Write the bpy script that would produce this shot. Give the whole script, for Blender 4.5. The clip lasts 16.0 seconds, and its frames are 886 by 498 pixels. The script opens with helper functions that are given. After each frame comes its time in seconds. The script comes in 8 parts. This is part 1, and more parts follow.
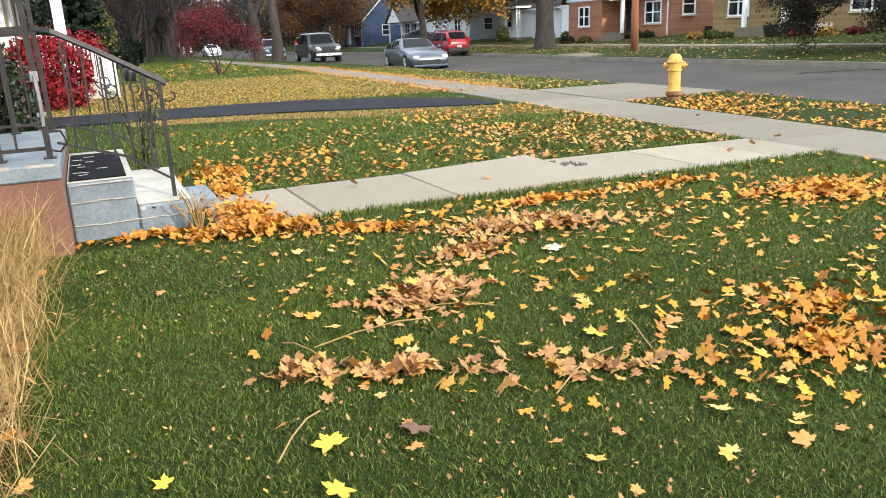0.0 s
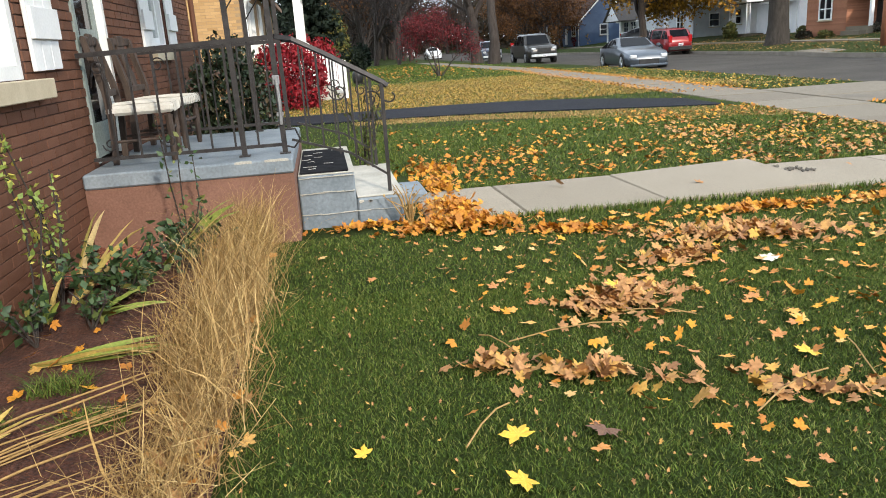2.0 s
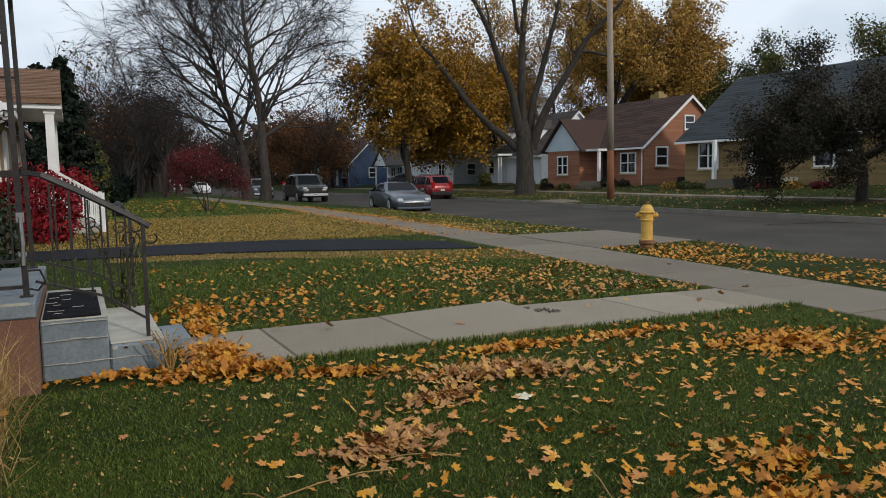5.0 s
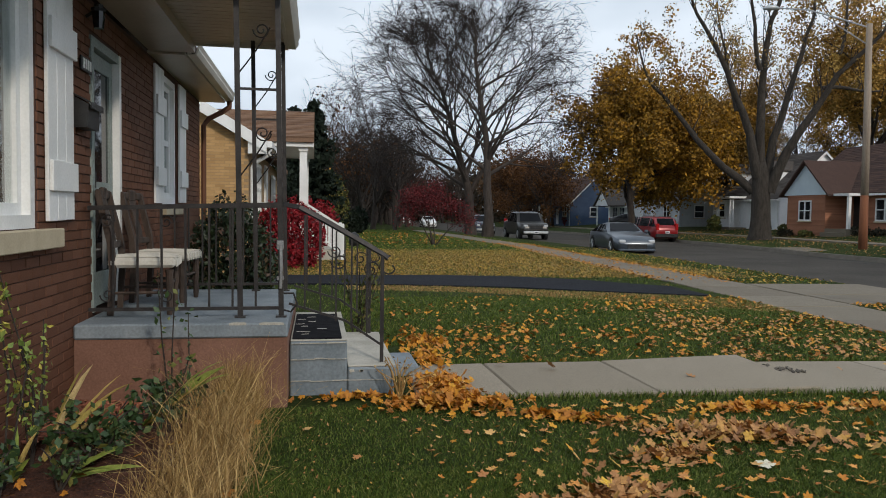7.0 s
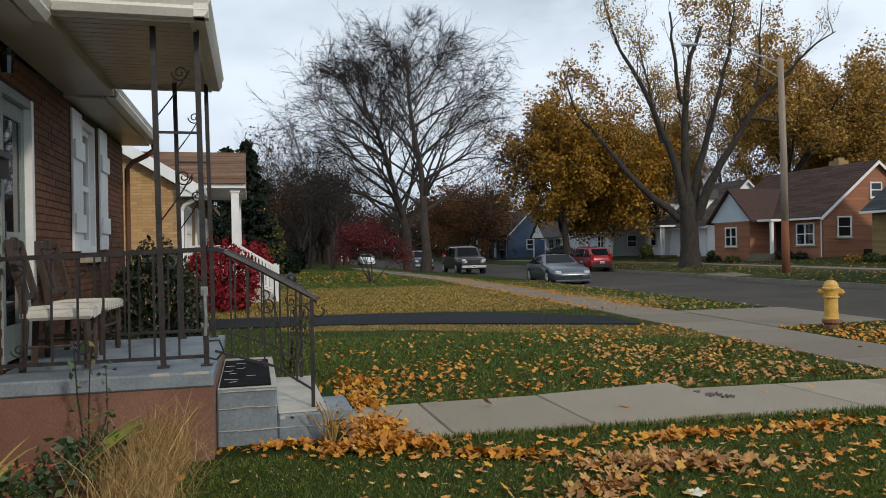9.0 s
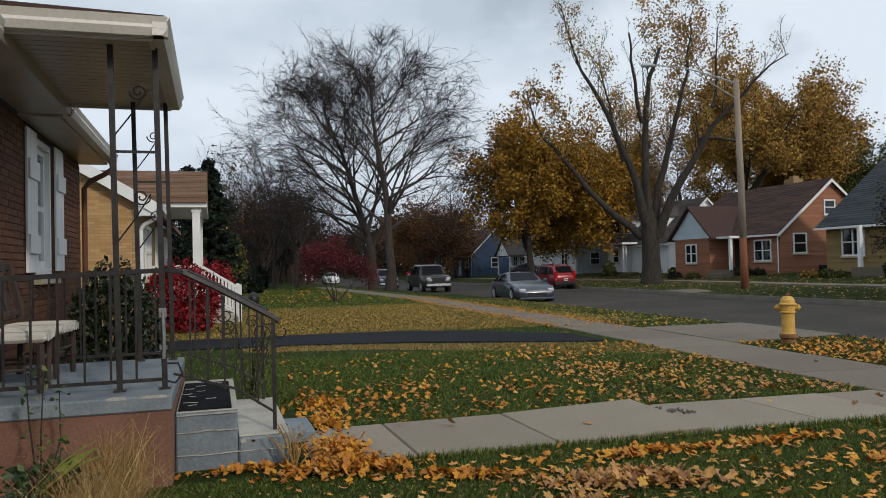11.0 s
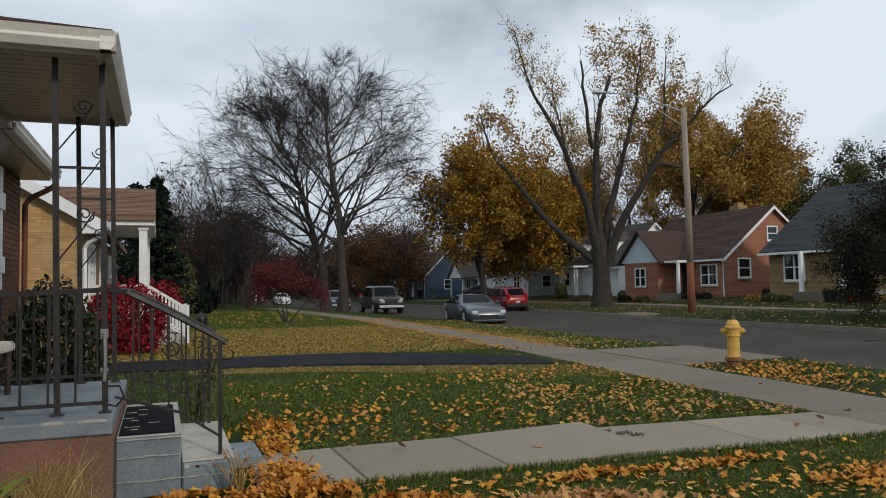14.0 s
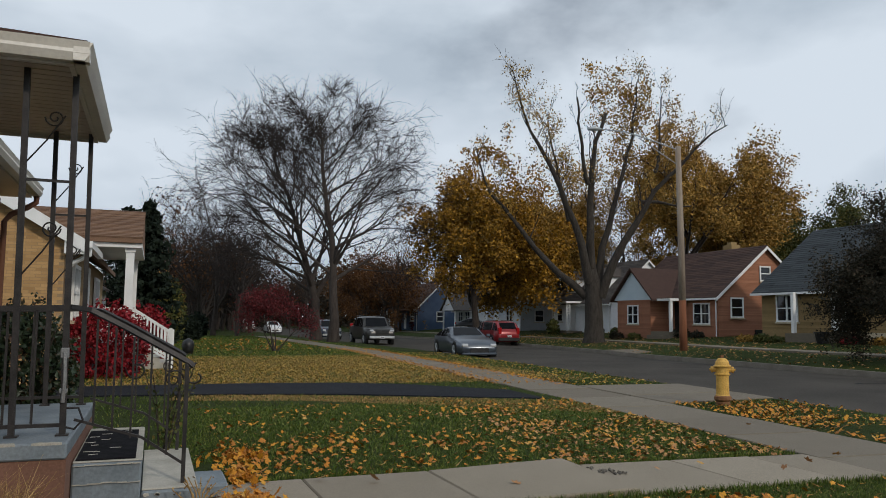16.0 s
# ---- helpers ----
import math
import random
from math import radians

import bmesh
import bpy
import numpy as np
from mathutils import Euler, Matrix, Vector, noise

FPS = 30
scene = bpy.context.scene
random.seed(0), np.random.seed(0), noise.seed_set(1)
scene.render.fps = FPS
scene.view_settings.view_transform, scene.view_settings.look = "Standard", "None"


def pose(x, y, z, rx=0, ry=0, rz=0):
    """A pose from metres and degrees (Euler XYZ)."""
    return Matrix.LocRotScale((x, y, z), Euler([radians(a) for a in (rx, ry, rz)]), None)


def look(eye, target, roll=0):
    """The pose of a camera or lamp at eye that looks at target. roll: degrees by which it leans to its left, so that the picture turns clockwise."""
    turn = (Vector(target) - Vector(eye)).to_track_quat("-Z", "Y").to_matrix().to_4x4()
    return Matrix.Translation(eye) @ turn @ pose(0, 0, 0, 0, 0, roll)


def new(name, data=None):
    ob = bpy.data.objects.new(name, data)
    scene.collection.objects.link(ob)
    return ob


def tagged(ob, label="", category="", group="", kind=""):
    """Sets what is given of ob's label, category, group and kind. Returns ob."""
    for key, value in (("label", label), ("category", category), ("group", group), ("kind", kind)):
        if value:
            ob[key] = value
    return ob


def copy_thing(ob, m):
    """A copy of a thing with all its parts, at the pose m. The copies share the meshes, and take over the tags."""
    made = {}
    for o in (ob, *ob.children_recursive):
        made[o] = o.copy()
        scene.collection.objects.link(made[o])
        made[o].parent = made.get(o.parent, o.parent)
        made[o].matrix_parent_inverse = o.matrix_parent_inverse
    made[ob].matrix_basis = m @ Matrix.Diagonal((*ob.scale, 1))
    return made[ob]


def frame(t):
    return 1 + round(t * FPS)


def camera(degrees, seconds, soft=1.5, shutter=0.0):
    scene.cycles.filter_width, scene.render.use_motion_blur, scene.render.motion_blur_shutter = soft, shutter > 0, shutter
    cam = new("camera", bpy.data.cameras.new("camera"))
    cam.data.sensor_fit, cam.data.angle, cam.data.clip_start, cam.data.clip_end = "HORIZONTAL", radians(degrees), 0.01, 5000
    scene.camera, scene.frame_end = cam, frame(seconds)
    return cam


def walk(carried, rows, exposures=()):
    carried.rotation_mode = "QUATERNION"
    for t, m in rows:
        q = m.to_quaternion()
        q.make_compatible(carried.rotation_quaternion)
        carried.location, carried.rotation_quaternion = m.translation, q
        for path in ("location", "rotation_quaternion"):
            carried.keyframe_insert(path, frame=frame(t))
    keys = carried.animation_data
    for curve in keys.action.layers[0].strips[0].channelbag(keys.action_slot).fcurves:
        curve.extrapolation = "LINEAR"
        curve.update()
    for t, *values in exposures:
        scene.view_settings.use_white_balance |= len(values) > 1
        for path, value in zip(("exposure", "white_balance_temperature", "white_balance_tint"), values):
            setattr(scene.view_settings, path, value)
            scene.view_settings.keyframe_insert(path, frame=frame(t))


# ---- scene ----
cam = camera(60.8, 16.0, 0.95)
PATH = [
    (0, (0.266, 0.168, 1.348), (1.056, 1.919, 0.793), -2.4),
    (0.5, (0.289, 0.152, 1.356), (0.659, 2.044, 0.825), -2.9),
    (1, (0.298, 0.171, 1.332), (0.56, 2.085, 0.813), -3.1),
    (1.5, (0.317, 0.208, 1.322), (0.569, 2.115, 0.776), -3.6),
    (2, (0.282, 0.112, 1.348), (0.557, 2.022, 0.823), -3.8),
    (2.5, (0.289, 0.108, 1.357), (0.659, 2.011, 0.866), -3.8),
    (3, (0.311, 0.094, 1.361), (0.807, 1.982, 0.925), -3.5),
    (3.5, (0.344, 0.081, 1.374), (1.191, 1.854, 1.005), -2.8),
    (4, (0.315, 0.075, 1.402), (1.234, 1.827, 1.115), -1.4),
    (4.2, (0.309, 0.074, 1.404), (1.216, 1.838, 1.145), -1.3),
    (6.3, (0.26, 0.088, 1.435), (1.017, 1.934, 1.299), 0.8),
    (6.5, (0.251, 0.123, 1.426), (0.916, 2.006, 1.302), 0.7),
    (7, (0.223, 0.135, 1.429), (0.556, 2.105, 1.332), 0.8),
    (7.5, (0.201, 0.157, 1.43), (0.1, 2.153, 1.358), 0.4),
    (8, (0.216, 0.148, 1.447), (0.136, 2.146, 1.418), -0.2),
    (8.5, (0.256, 0.144, 1.451), (0.389, 2.139, 1.438), -0.5),
    (9, (0.306, 0.155, 1.449), (0.796, 2.094, 1.447), -1.0),
    (11.5, (0.323, 0.152, 1.46), (0.911, 2.062, 1.516), -1.3),
    (12, (0.326, 0.154, 1.463), (0.934, 2.058, 1.534), -1.2),
    (12.5, (0.333, 0.165, 1.454), (0.979, 2.056, 1.536), -1.2),
    (13, (0.332, 0.171, 1.458), (1.007, 2.051, 1.55), -1.1),
    (13.5, (0.334, 0.164, 1.461), (1.018, 2.04, 1.556), -1.0),
    (14, (0.335, 0.167, 1.458), (1.033, 2.039, 1.557), -0.9),
    (14.5, (0.329, 0.159, 1.452), (1.042, 2.026, 1.543), -0.8),
    (15, (0.344, 0.186, 1.459), (1.074, 2.046, 1.54), -0.5),
    (15.5, (0.39, 0.218, 1.463), (1.092, 2.088, 1.566), -0.3),
    (16, (0.503, 0.274, 1.417), (1.212, 2.135, 1.602), 0.6),
]
walk(cam, [(t, look(eye, target, roll)) for t, eye, target, roll in PATH],
     [(0, 1.06), (0.5, 0.55), (1.0, 0.72), (1.5, 1.0), (2.0, 0.74), (2.5, 0.66), (3.0, 0.33), (3.5, -0.02), (4.0, -0.53), (4.2, -0.56), (6.3, -0.6), (7.5, -0.42), (8.0, -0.28), (8.5, -0.45), (9.2, -0.52), (11.3, -0.7), (15, -0.72), (16, -0.84)])

# ---- world, sun, exposure ----
SUN_AZ, SUN_EL = radians(161), radians(27)      # compass angle from +y towards +x, height
world = bpy.data.worlds.new("world")
scene.world = world
world.use_nodes = True
wn, wl = world.node_tree.nodes, world.node_tree.links
wn.clear()
w_out = wn.new("ShaderNodeOutputWorld")
w_bg = wn.new("ShaderNodeBackground")
w_sky = wn.new("ShaderNodeTexSky")
w_sky.sky_type = "NISHITA"
w_sky.sun_disc = False
w_sky.sun_elevation, w_sky.sun_rotation = SUN_EL, SUN_AZ
w_sky.air_density, w_sky.dust_density = 1.0, 1.5
w_co = wn.new("ShaderNodeTexCoord")
w_map = wn.new("ShaderNodeMapping")
w_map.inputs["Scale"].default_value = (1.0, 1.0, 1.9)
w_map.inputs["Location"].default_value = (0.35, 0.1, 0.25)
w_n1 = wn.new("ShaderNodeTexNoise")
w_n1.inputs["Scale"].default_value = 1.7
w_n1.inputs["Detail"].default_value = 7
w_n1.inputs["Roughness"].default_value = 0.52
w_r1 = wn.new("ShaderNodeValToRGB")              # cover
w_r1.color_ramp.elements[0].position = 0.17
w_r1.color_ramp.elements[1].position = 0.38
w_n2 = wn.new("ShaderNodeTexNoise")
w_n2.inputs["Scale"].default_value = 3.1
w_n2.inputs["Detail"].default_value = 6
w_r2 = wn.new("ShaderNodeValToRGB")              # shade of the clouds
w_r2.color_ramp.elements[0].position = 0.34
w_r2.color_ramp.elements[0].color = (10.4, 12.1, 14.0, 1)
w_r2.color_ramp.elements[1].position = 0.56
w_r2.color_ramp.elements[1].color = (14.6, 16.3, 18.2, 1)
w_mix = wn.new("ShaderNodeMix")
w_mix.data_type = "RGBA"
w_map2 = wn.new("ShaderNodeMapping")
w_map2.inputs["Location"].default_value = (1.7, 2.3, 0.4)
w_map2.inputs["Scale"].default_value = (1.0, 1.0, 2.2)
wl.new(w_co.outputs["Generated"], w_map.inputs["Vector"])
wl.new(w_co.outputs["Generated"], w_map2.inputs["Vector"])
wl.new(w_map.outputs["Vector"], w_n1.inputs["Vector"])
wl.new(w_map2.outputs["Vector"], w_n2.inputs["Vector"])
wl.new(w_n1.outputs["Fac"], w_r1.inputs["Fac"])
wl.new(w_n2.outputs["Fac"], w_r2.inputs["Fac"])
wl.new(w_r1.outputs["Color"], w_mix.inputs["Factor"])
wl.new(w_sky.outputs["Color"], w_mix.inputs["A"])
wl.new(w_r2.outputs["Color"], w_mix.inputs["B"])
wl.new(w_mix.outputs["Result"], w_bg.inputs["Color"])
wl.new(w_bg.outputs["Background"], w_out.inputs["Surface"])
w_bg.inputs["Strength"].default_value = 0.081

sun = new("sun", bpy.data.lights.new("sun", "SUN"))
sun.data.energy, sun.data.angle, sun.data.color = 2.35, radians(4.0), (1.0, 0.90, 0.77)
sun_dir = Vector((math.sin(SUN_AZ) * math.cos(SUN_EL), math.cos(SUN_AZ) * math.cos(SUN_EL), math.sin(SUN_EL)))
sun.matrix_basis = look(sun_dir * 60, (0, 0, 0))

# ---- materials ----
def mat(name, c1, c2, rough=0.8, scale=6.0, fine=90.0, bump=0.25, depth=0.004, metal=0.0, rnd="", ramp=None, spec=0.4, stain=0.25, stretch=(1, 1, 1)):
    """Two colours mixed by a coarse and a fine noise, with a fine relief. rnd: vary by object or by island, along ramp if given."""
    m = bpy.data.materials.new(name)
    m.use_nodes = True
    n, l = m.node_tree.nodes, m.node_tree.links
    bsdf = n["Principled BSDF"]
    co = n.new("ShaderNodeTexCoord")
    mp = n.new("ShaderNodeMapping")
    mp.inputs["Scale"].default_value = stretch
    l.new(co.outputs["Object"], mp.inputs["Vector"])
    a, b = n.new("ShaderNodeTexNoise"), n.new("ShaderNodeTexNoise")
    for t, s, d in ((a, scale, 5), (b, fine, 4)):
        t.inputs["Scale"].default_value, t.inputs["Detail"].default_value = s, d
        l.new(mp.outputs["Vector"], t.inputs["Vector"])
    ra = n.new("ShaderNodeValToRGB")
    ra.color_ramp.elements[0].position, ra.color_ramp.elements[1].position = 0.32, 0.68
    ra.color_ramp.elements[0].color, ra.color_ramp.elements[1].color = (*c1, 1), (*c2, 1)
    l.new(a.outputs["Fac"], ra.inputs["Fac"])
    colour = ra.outputs["Color"]
    if rnd:
        src = n.new("ShaderNodeObjectInfo" if rnd == "object" else "ShaderNodeNewGeometry")
        out = src.outputs["Random" if rnd == "object" else "Random Per Island"]
        rr = n.new("ShaderNodeValToRGB")
        stops = ramp or [(0, c1), (1, c2)]
        while len(rr.color_ramp.elements) < len(stops):
            rr.color_ramp.elements.new(0.5)
        for e, (p, c) in zip(rr.color_ramp.elements, stops):
            e.position, e.color = p, (*c, 1)
        l.new(out, rr.inputs["Fac"])
        mx = n.new("ShaderNodeMix")
        mx.data_type = "RGBA"
        mx.inputs["Factor"].default_value = 0.75
        l.new(colour, mx.inputs["A"])
        l.new(rr.outputs["Color"], mx.inputs["B"])
        colour = mx.outputs["Result"]
    fr = n.new("ShaderNodeMapRange")
    fr.inputs["From Min"].default_value, fr.inputs["From Max"].default_value = 0.3, 0.7
    fr.inputs["To Min"].default_value, fr.inputs["To Max"].default_value = 1 - stain, 1 + stain * 0.6
    l.new(b.outputs["Fac"], fr.inputs["Value"])
    mu = n.new("ShaderNodeVectorMath")
    mu.operation = "SCALE"
    l.new(colour, mu.inputs[0])
    l.new(fr.outputs["Result"], mu.inputs["Scale"])
    l.new(mu.outputs["Vector"], bsdf.inputs["Base Color"])
    bsdf.inputs["Roughness"].default_value = rough
    bsdf.inputs["Metallic"].default_value = metal
    bsdf.inputs["Specular IOR Level"].default_value = spec
    if bump:
        bp = n.new("ShaderNodeBump")
        bp.inputs["Strength"].default_value, bp.inputs["Distance"].default_value = bump, depth
        l.new(b.outputs["Fac"], bp.inputs["Height"])
        l.new(bp.outputs["Normal"], bsdf.inputs["Normal"])
    return m


def glass_mat(name, tint=(0.012, 0.014, 0.017), rough=0.03):
    """Dark window glass: a glossy dark pane, for windows far off and car windows."""
    m = bpy.data.materials.new(name)
    m.use_nodes = True
    b = m.node_tree.nodes["Principled BSDF"]
    b.inputs["Base Color"].default_value = (*tint, 1)
    b.inputs["Roughness"].default_value = rough
    b.inputs["Specular IOR Level"].default_value = 0.5
    return m


def clear_glass(name):
    m = bpy.data.materials.new(name)
    m.use_nodes = True
    n, l = m.node_tree.nodes, m.node_tree.links
    n.clear()
    out, mx = n.new("ShaderNodeOutputMaterial"), n.new("ShaderNodeMixShader")
    tr, gl, fr = n.new("ShaderNodeBsdfTransparent"), n.new("ShaderNodeBsdfGlossy"), n.new("ShaderNodeLayerWeight")
    pw, ma = n.new("ShaderNodeMath"), n.new("ShaderNodeMath")
    pw.operation, ma.operation = "POWER", "MULTIPLY_ADD"
    pw.inputs[1].default_value = 3.5
    ma.inputs[1].default_value, ma.inputs[2].default_value = 0.9, 0.06
    tr.inputs["Color"].default_value = (0.86, 0.9, 0.9, 1)
    gl.inputs["Roughness"].default_value = 0.01
    fr.inputs["Blend"].default_value = 0.5
    l.new(fr.outputs["Facing"], pw.inputs[0])
    l.new(pw.outputs["Value"], ma.inputs[0])
    l.new(ma.outputs["Value"], mx.inputs["Fac"])
    l.new(tr.outputs["BSDF"], mx.inputs[1])
    l.new(gl.outputs["BSDF"], mx.inputs[2])
    l.new(mx.outputs["Shader"], out.inputs["Surface"])
    return m


SOIL_GRASS = mat("lawn_soil", (0.0225, 0.0358, 0.00664), (0.0424, 0.0559, 0.0118), 0.95, 0.9, 55, 0.8, 0.03, stain=0.55, spec=0.1)
GRASS = mat("grass_blades", (0.0209, 0.047, 0.00583), (0.0417, 0.0783, 0.00971), 0.7, 1.2, 40, 0, rnd="island",
            ramp=[(0, (0.0237, 0.047, 0.00485)), (0.36, (0.0655, 0.111, 0.0116)), (0.68, (0.129, 0.176, 0.0252)), (0.88, (0.195, 0.227, 0.0485)), (1, (0.32, 0.29, 0.0874))], spec=0.25)
CONCRETE = mat("sidewalk_concrete", (0.144, 0.118, 0.0848), (0.207, 0.174, 0.129), 0.9, 2.2, 120, 0.35, 0.003, stain=0.4, rnd="object",
               ramp=[(0, (0.148, 0.122, 0.0899)), (1, (0.2, 0.171, 0.128))])
WALK_CONCRETE = mat("front_walk_concrete", (0.232, 0.194, 0.142), (0.318, 0.271, 0.206), 0.9, 2.2, 120, 0.35, 0.003, stain=0.42, rnd="object",
                    ramp=[(0, (0.237, 0.198, 0.146)), (1, (0.31, 0.262, 0.198))])
KERB = mat("kerb_concrete", (0.161, 0.139, 0.113), (0.223, 0.197, 0.162), 0.9, 2.0, 90, 0.3, 0.003)
ASPHALT_OLD = mat("street_asphalt", (0.0452, 0.04, 0.0342), (0.0711, 0.0627, 0.0531), 0.88, 0.45, 60, 0.5, 0.006, stain=0.3, spec=0.15)
ASPHALT_NEW = mat("driveway_asphalt", (0.00837, 0.00909, 0.013), (0.0139, 0.0148, 0.0199), 0.8, 1.5, 80, 0.5, 0.006, stain=0.3, spec=0.12)
PATCH = mat("cold_patch", (0.05, 0.045, 0.04), (0.2, 0.18, 0.15), 0.95, 14, 120, 0.6, 0.01)
BRICK_BROWN = mat("painted_brown_brick", (0.11, 0.048, 0.0279), (0.143, 0.065, 0.0395), 0.7, 3, 160, 0.3, 0.002, stain=0.16, spec=0.2, rnd="object",
                  ramp=[(0, (0.104, 0.0449, 0.0255)), (1, (0.15, 0.0681, 0.041))])
BRICK_BROWN_FAR = mat("painted_brown_brick_rows", (0.11, 0.048, 0.0279), (0.143, 0.065, 0.0395), 0.7, 3, 160, 0.3, 0.002, stain=0.16, spec=0.2, rnd="island",
                      ramp=[(0, (0.104, 0.0449, 0.0255)), (1, (0.15, 0.0681, 0.041))])
MORTAR_BROWN = mat("painted_joint", (0.05, 0.024, 0.017), (0.07, 0.033, 0.023), 0.8, 5, 140, 0.3, 0.002)
BRICK_TAN = mat("tan_brick", (0.42, 0.25, 0.10), (0.52, 0.32, 0.14), 0.8, 4, 120, 0.3, 0.002, stain=0.15, rnd="island",
                ramp=[(0, (0.36, 0.21, 0.085)), (1, (0.54, 0.34, 0.15))])
MORTAR_TAN = mat("tan_joint", (0.30, 0.20, 0.11), (0.36, 0.25, 0.14), 0.9, 5, 100, 0.2, 0.002)
BRICK_RED = mat("orange_red_brick", (0.28, 0.12, 0.068), (0.37, 0.165, 0.098), 0.85, 2.5, 30, 0.3, 0.004, stain=0.22, rnd="island",
                ramp=[(0, (0.265, 0.112, 0.062)), (1, (0.385, 0.175, 0.10))])
BRICK_OLIVE = mat("buff_brick", (0.22, 0.15, 0.06), (0.30, 0.205, 0.09), 0.85, 2.5, 30, 0.3, 0.004, stain=0.22, rnd="island",
                  ramp=[(0, (0.2, 0.135, 0.055)), (1, (0.31, 0.21, 0.095))])
SIDING_WHITE = mat("white_siding", (0.784, 0.806, 0.829), (0.874, 0.885, 0.896), 0.6, 1.5, 30, 0.1, 0.002, stain=0.07)
SIDING_GREY = mat("grey_siding", (0.42, 0.45, 0.47), (0.50, 0.53, 0.55), 0.6, 1.5, 30, 0.1, 0.002, stain=0.08)
SIDING_BLUE = mat("blue_siding", (0.045, 0.078, 0.144), (0.06, 0.099, 0.174), 0.6, 1.5, 30, 0.1, 0.002, stain=0.08)
SIDING_LIGHTBLUE = mat("pale_blue_siding", (0.50, 0.60, 0.66), (0.58, 0.67, 0.72), 0.6, 1.5, 30, 0.1, 0.002, stain=0.07)
SHINGLE_BROWN = mat("brown_shingles", (0.045, 0.024, 0.019), (0.08, 0.044, 0.034), 0.95, 3, 40, 0.5, 0.006, stain=0.35, rnd="island",
                    ramp=[(0, (0.04, 0.022, 0.018)), (1, (0.09, 0.05, 0.038))])
SHINGLE_TAN = mat("tan_shingles", (0.17, 0.10, 0.065), (0.26, 0.16, 0.10), 0.95, 3, 40, 0.5, 0.006, stain=0.35, rnd="island",
                  ramp=[(0, (0.13, 0.075, 0.05)), (1, (0.27, 0.165, 0.105))])
SHINGLE_DARK = mat("slate_shingles", (0.028, 0.034, 0.038), (0.05, 0.058, 0.064), 0.95, 3, 40, 0.5, 0.006, stain=0.35, rnd="island",
                   ramp=[(0, (0.024, 0.03, 0.034)), (1, (0.055, 0.064, 0.07))])
SHINGLE_GREY = mat("grey_brown_shingles", (0.07, 0.06, 0.055), (0.12, 0.105, 0.095), 0.95, 3, 40, 0.5, 0.006, stain=0.35, rnd="island",
                   ramp=[(0, (0.06, 0.052, 0.048)), (1, (0.13, 0.115, 0.105))])
WHITE = mat("white_paint", (0.70, 0.71, 0.70), (0.80, 0.80, 0.79), 0.45, 3, 60, 0.15, 0.001, stain=0.06)
GUTTER = mat("cream_aluminium", (0.62, 0.58, 0.51), (0.72, 0.68, 0.61), 0.4, 2, 40, 0.05, 0.001, stain=0.08)
SOFFIT = mat("soffit_panel", (0.414, 0.356, 0.287), (0.506, 0.443, 0.362), 0.35, 1.5, 40, 0.05, 0.001, stain=0.08)
LIMESTONE = mat("limestone_sill", (0.42, 0.35, 0.24), (0.52, 0.45, 0.32), 0.85, 4, 90, 0.15, 0.001, stain=0.08)
SLAB_PAINT = mat("worn_grey_porch_paint", (0.15, 0.18, 0.205), (0.24, 0.275, 0.30), 0.6, 3.5, 50, 0.3, 0.003, stain=0.2)
BLOCK_PAINT = mat("blue_grey_masonry_paint", (0.14, 0.17, 0.195), (0.21, 0.245, 0.27), 0.7, 3, 45, 0.4, 0.004, stain=0.2)
STEP_BARE = mat("bare_step_concrete", (0.36, 0.34, 0.29), (0.5, 0.47, 0.41), 0.9, 4, 90, 0.4, 0.003, stain=0.2)
PORCH_PINK = mat("dusty_pink_porch_wall", (0.165, 0.082, 0.055), (0.225, 0.115, 0.08), 0.85, 2.2, 70, 0.4, 0.003, stain=0.2)
IRON = mat("brown_black_wrought_iron", (0.0216, 0.0192, 0.0194), (0.0432, 0.0384, 0.037), 0.5, 15, 120, 0.3, 0.001, metal=0.3, stain=0.3)
TAPE = mat("silver_tape", (0.275, 0.275, 0.275), (0.36, 0.36, 0.36), 0.35, 20, 90, 0.3, 0.001, metal=0.5)
RUBBER = mat("black_rubber_mat", (0.008, 0.008, 0.01), (0.018, 0.018, 0.021), 0.95, 10, 140, 0.5, 0.002, spec=0.08)
WOOD_DARK = mat("weathered_dark_wood", (0.03, 0.02, 0.015), (0.075, 0.05, 0.037), 0.75, 5, 60, 0.4, 0.002, stain=0.3, stretch=(3, 3, 0.6))
CUSHION = mat("white_seat_slats", (0.484, 0.462, 0.407), (0.593, 0.57, 0.518), 0.7, 8, 60, 0.3, 0.002, stain=0.1)
BLACK = mat("black_metal", (0.012, 0.012, 0.013), (0.03, 0.03, 0.03), 0.4, 8, 90, 0.1, 0.001, metal=0.2)
CURTAIN = mat("pale_curtain", (0.33, 0.39, 0.38), (0.46, 0.52, 0.50), 0.9, 2, 120, 0.2, 0.002, stretch=(1, 1, 0.15))
ROOM = mat("room_painted_dim", (0.10, 0.09, 0.08), (0.15, 0.14, 0.12), 0.9, 2, 40, 0)
GLASS = clear_glass("window_glass")
DARK_GLASS = glass_mat("dark_window_glass")
# near-black colour and weak gloss stand in for dark trees mirrored in the glass
CAR_GLASS = glass_mat("dark_reflection_car_glass", (0.006, 0.007, 0.009), 0.05)
CAR_GLASS.node_tree.nodes["Principled BSDF"].inputs["Specular IOR Level"].default_value = 0.12
METER = mat("meter_box_plastic", (0.42, 0.45, 0.40), (0.52, 0.54, 0.49), 0.5, 5, 80, 0.1, 0.001, stain=0.1)
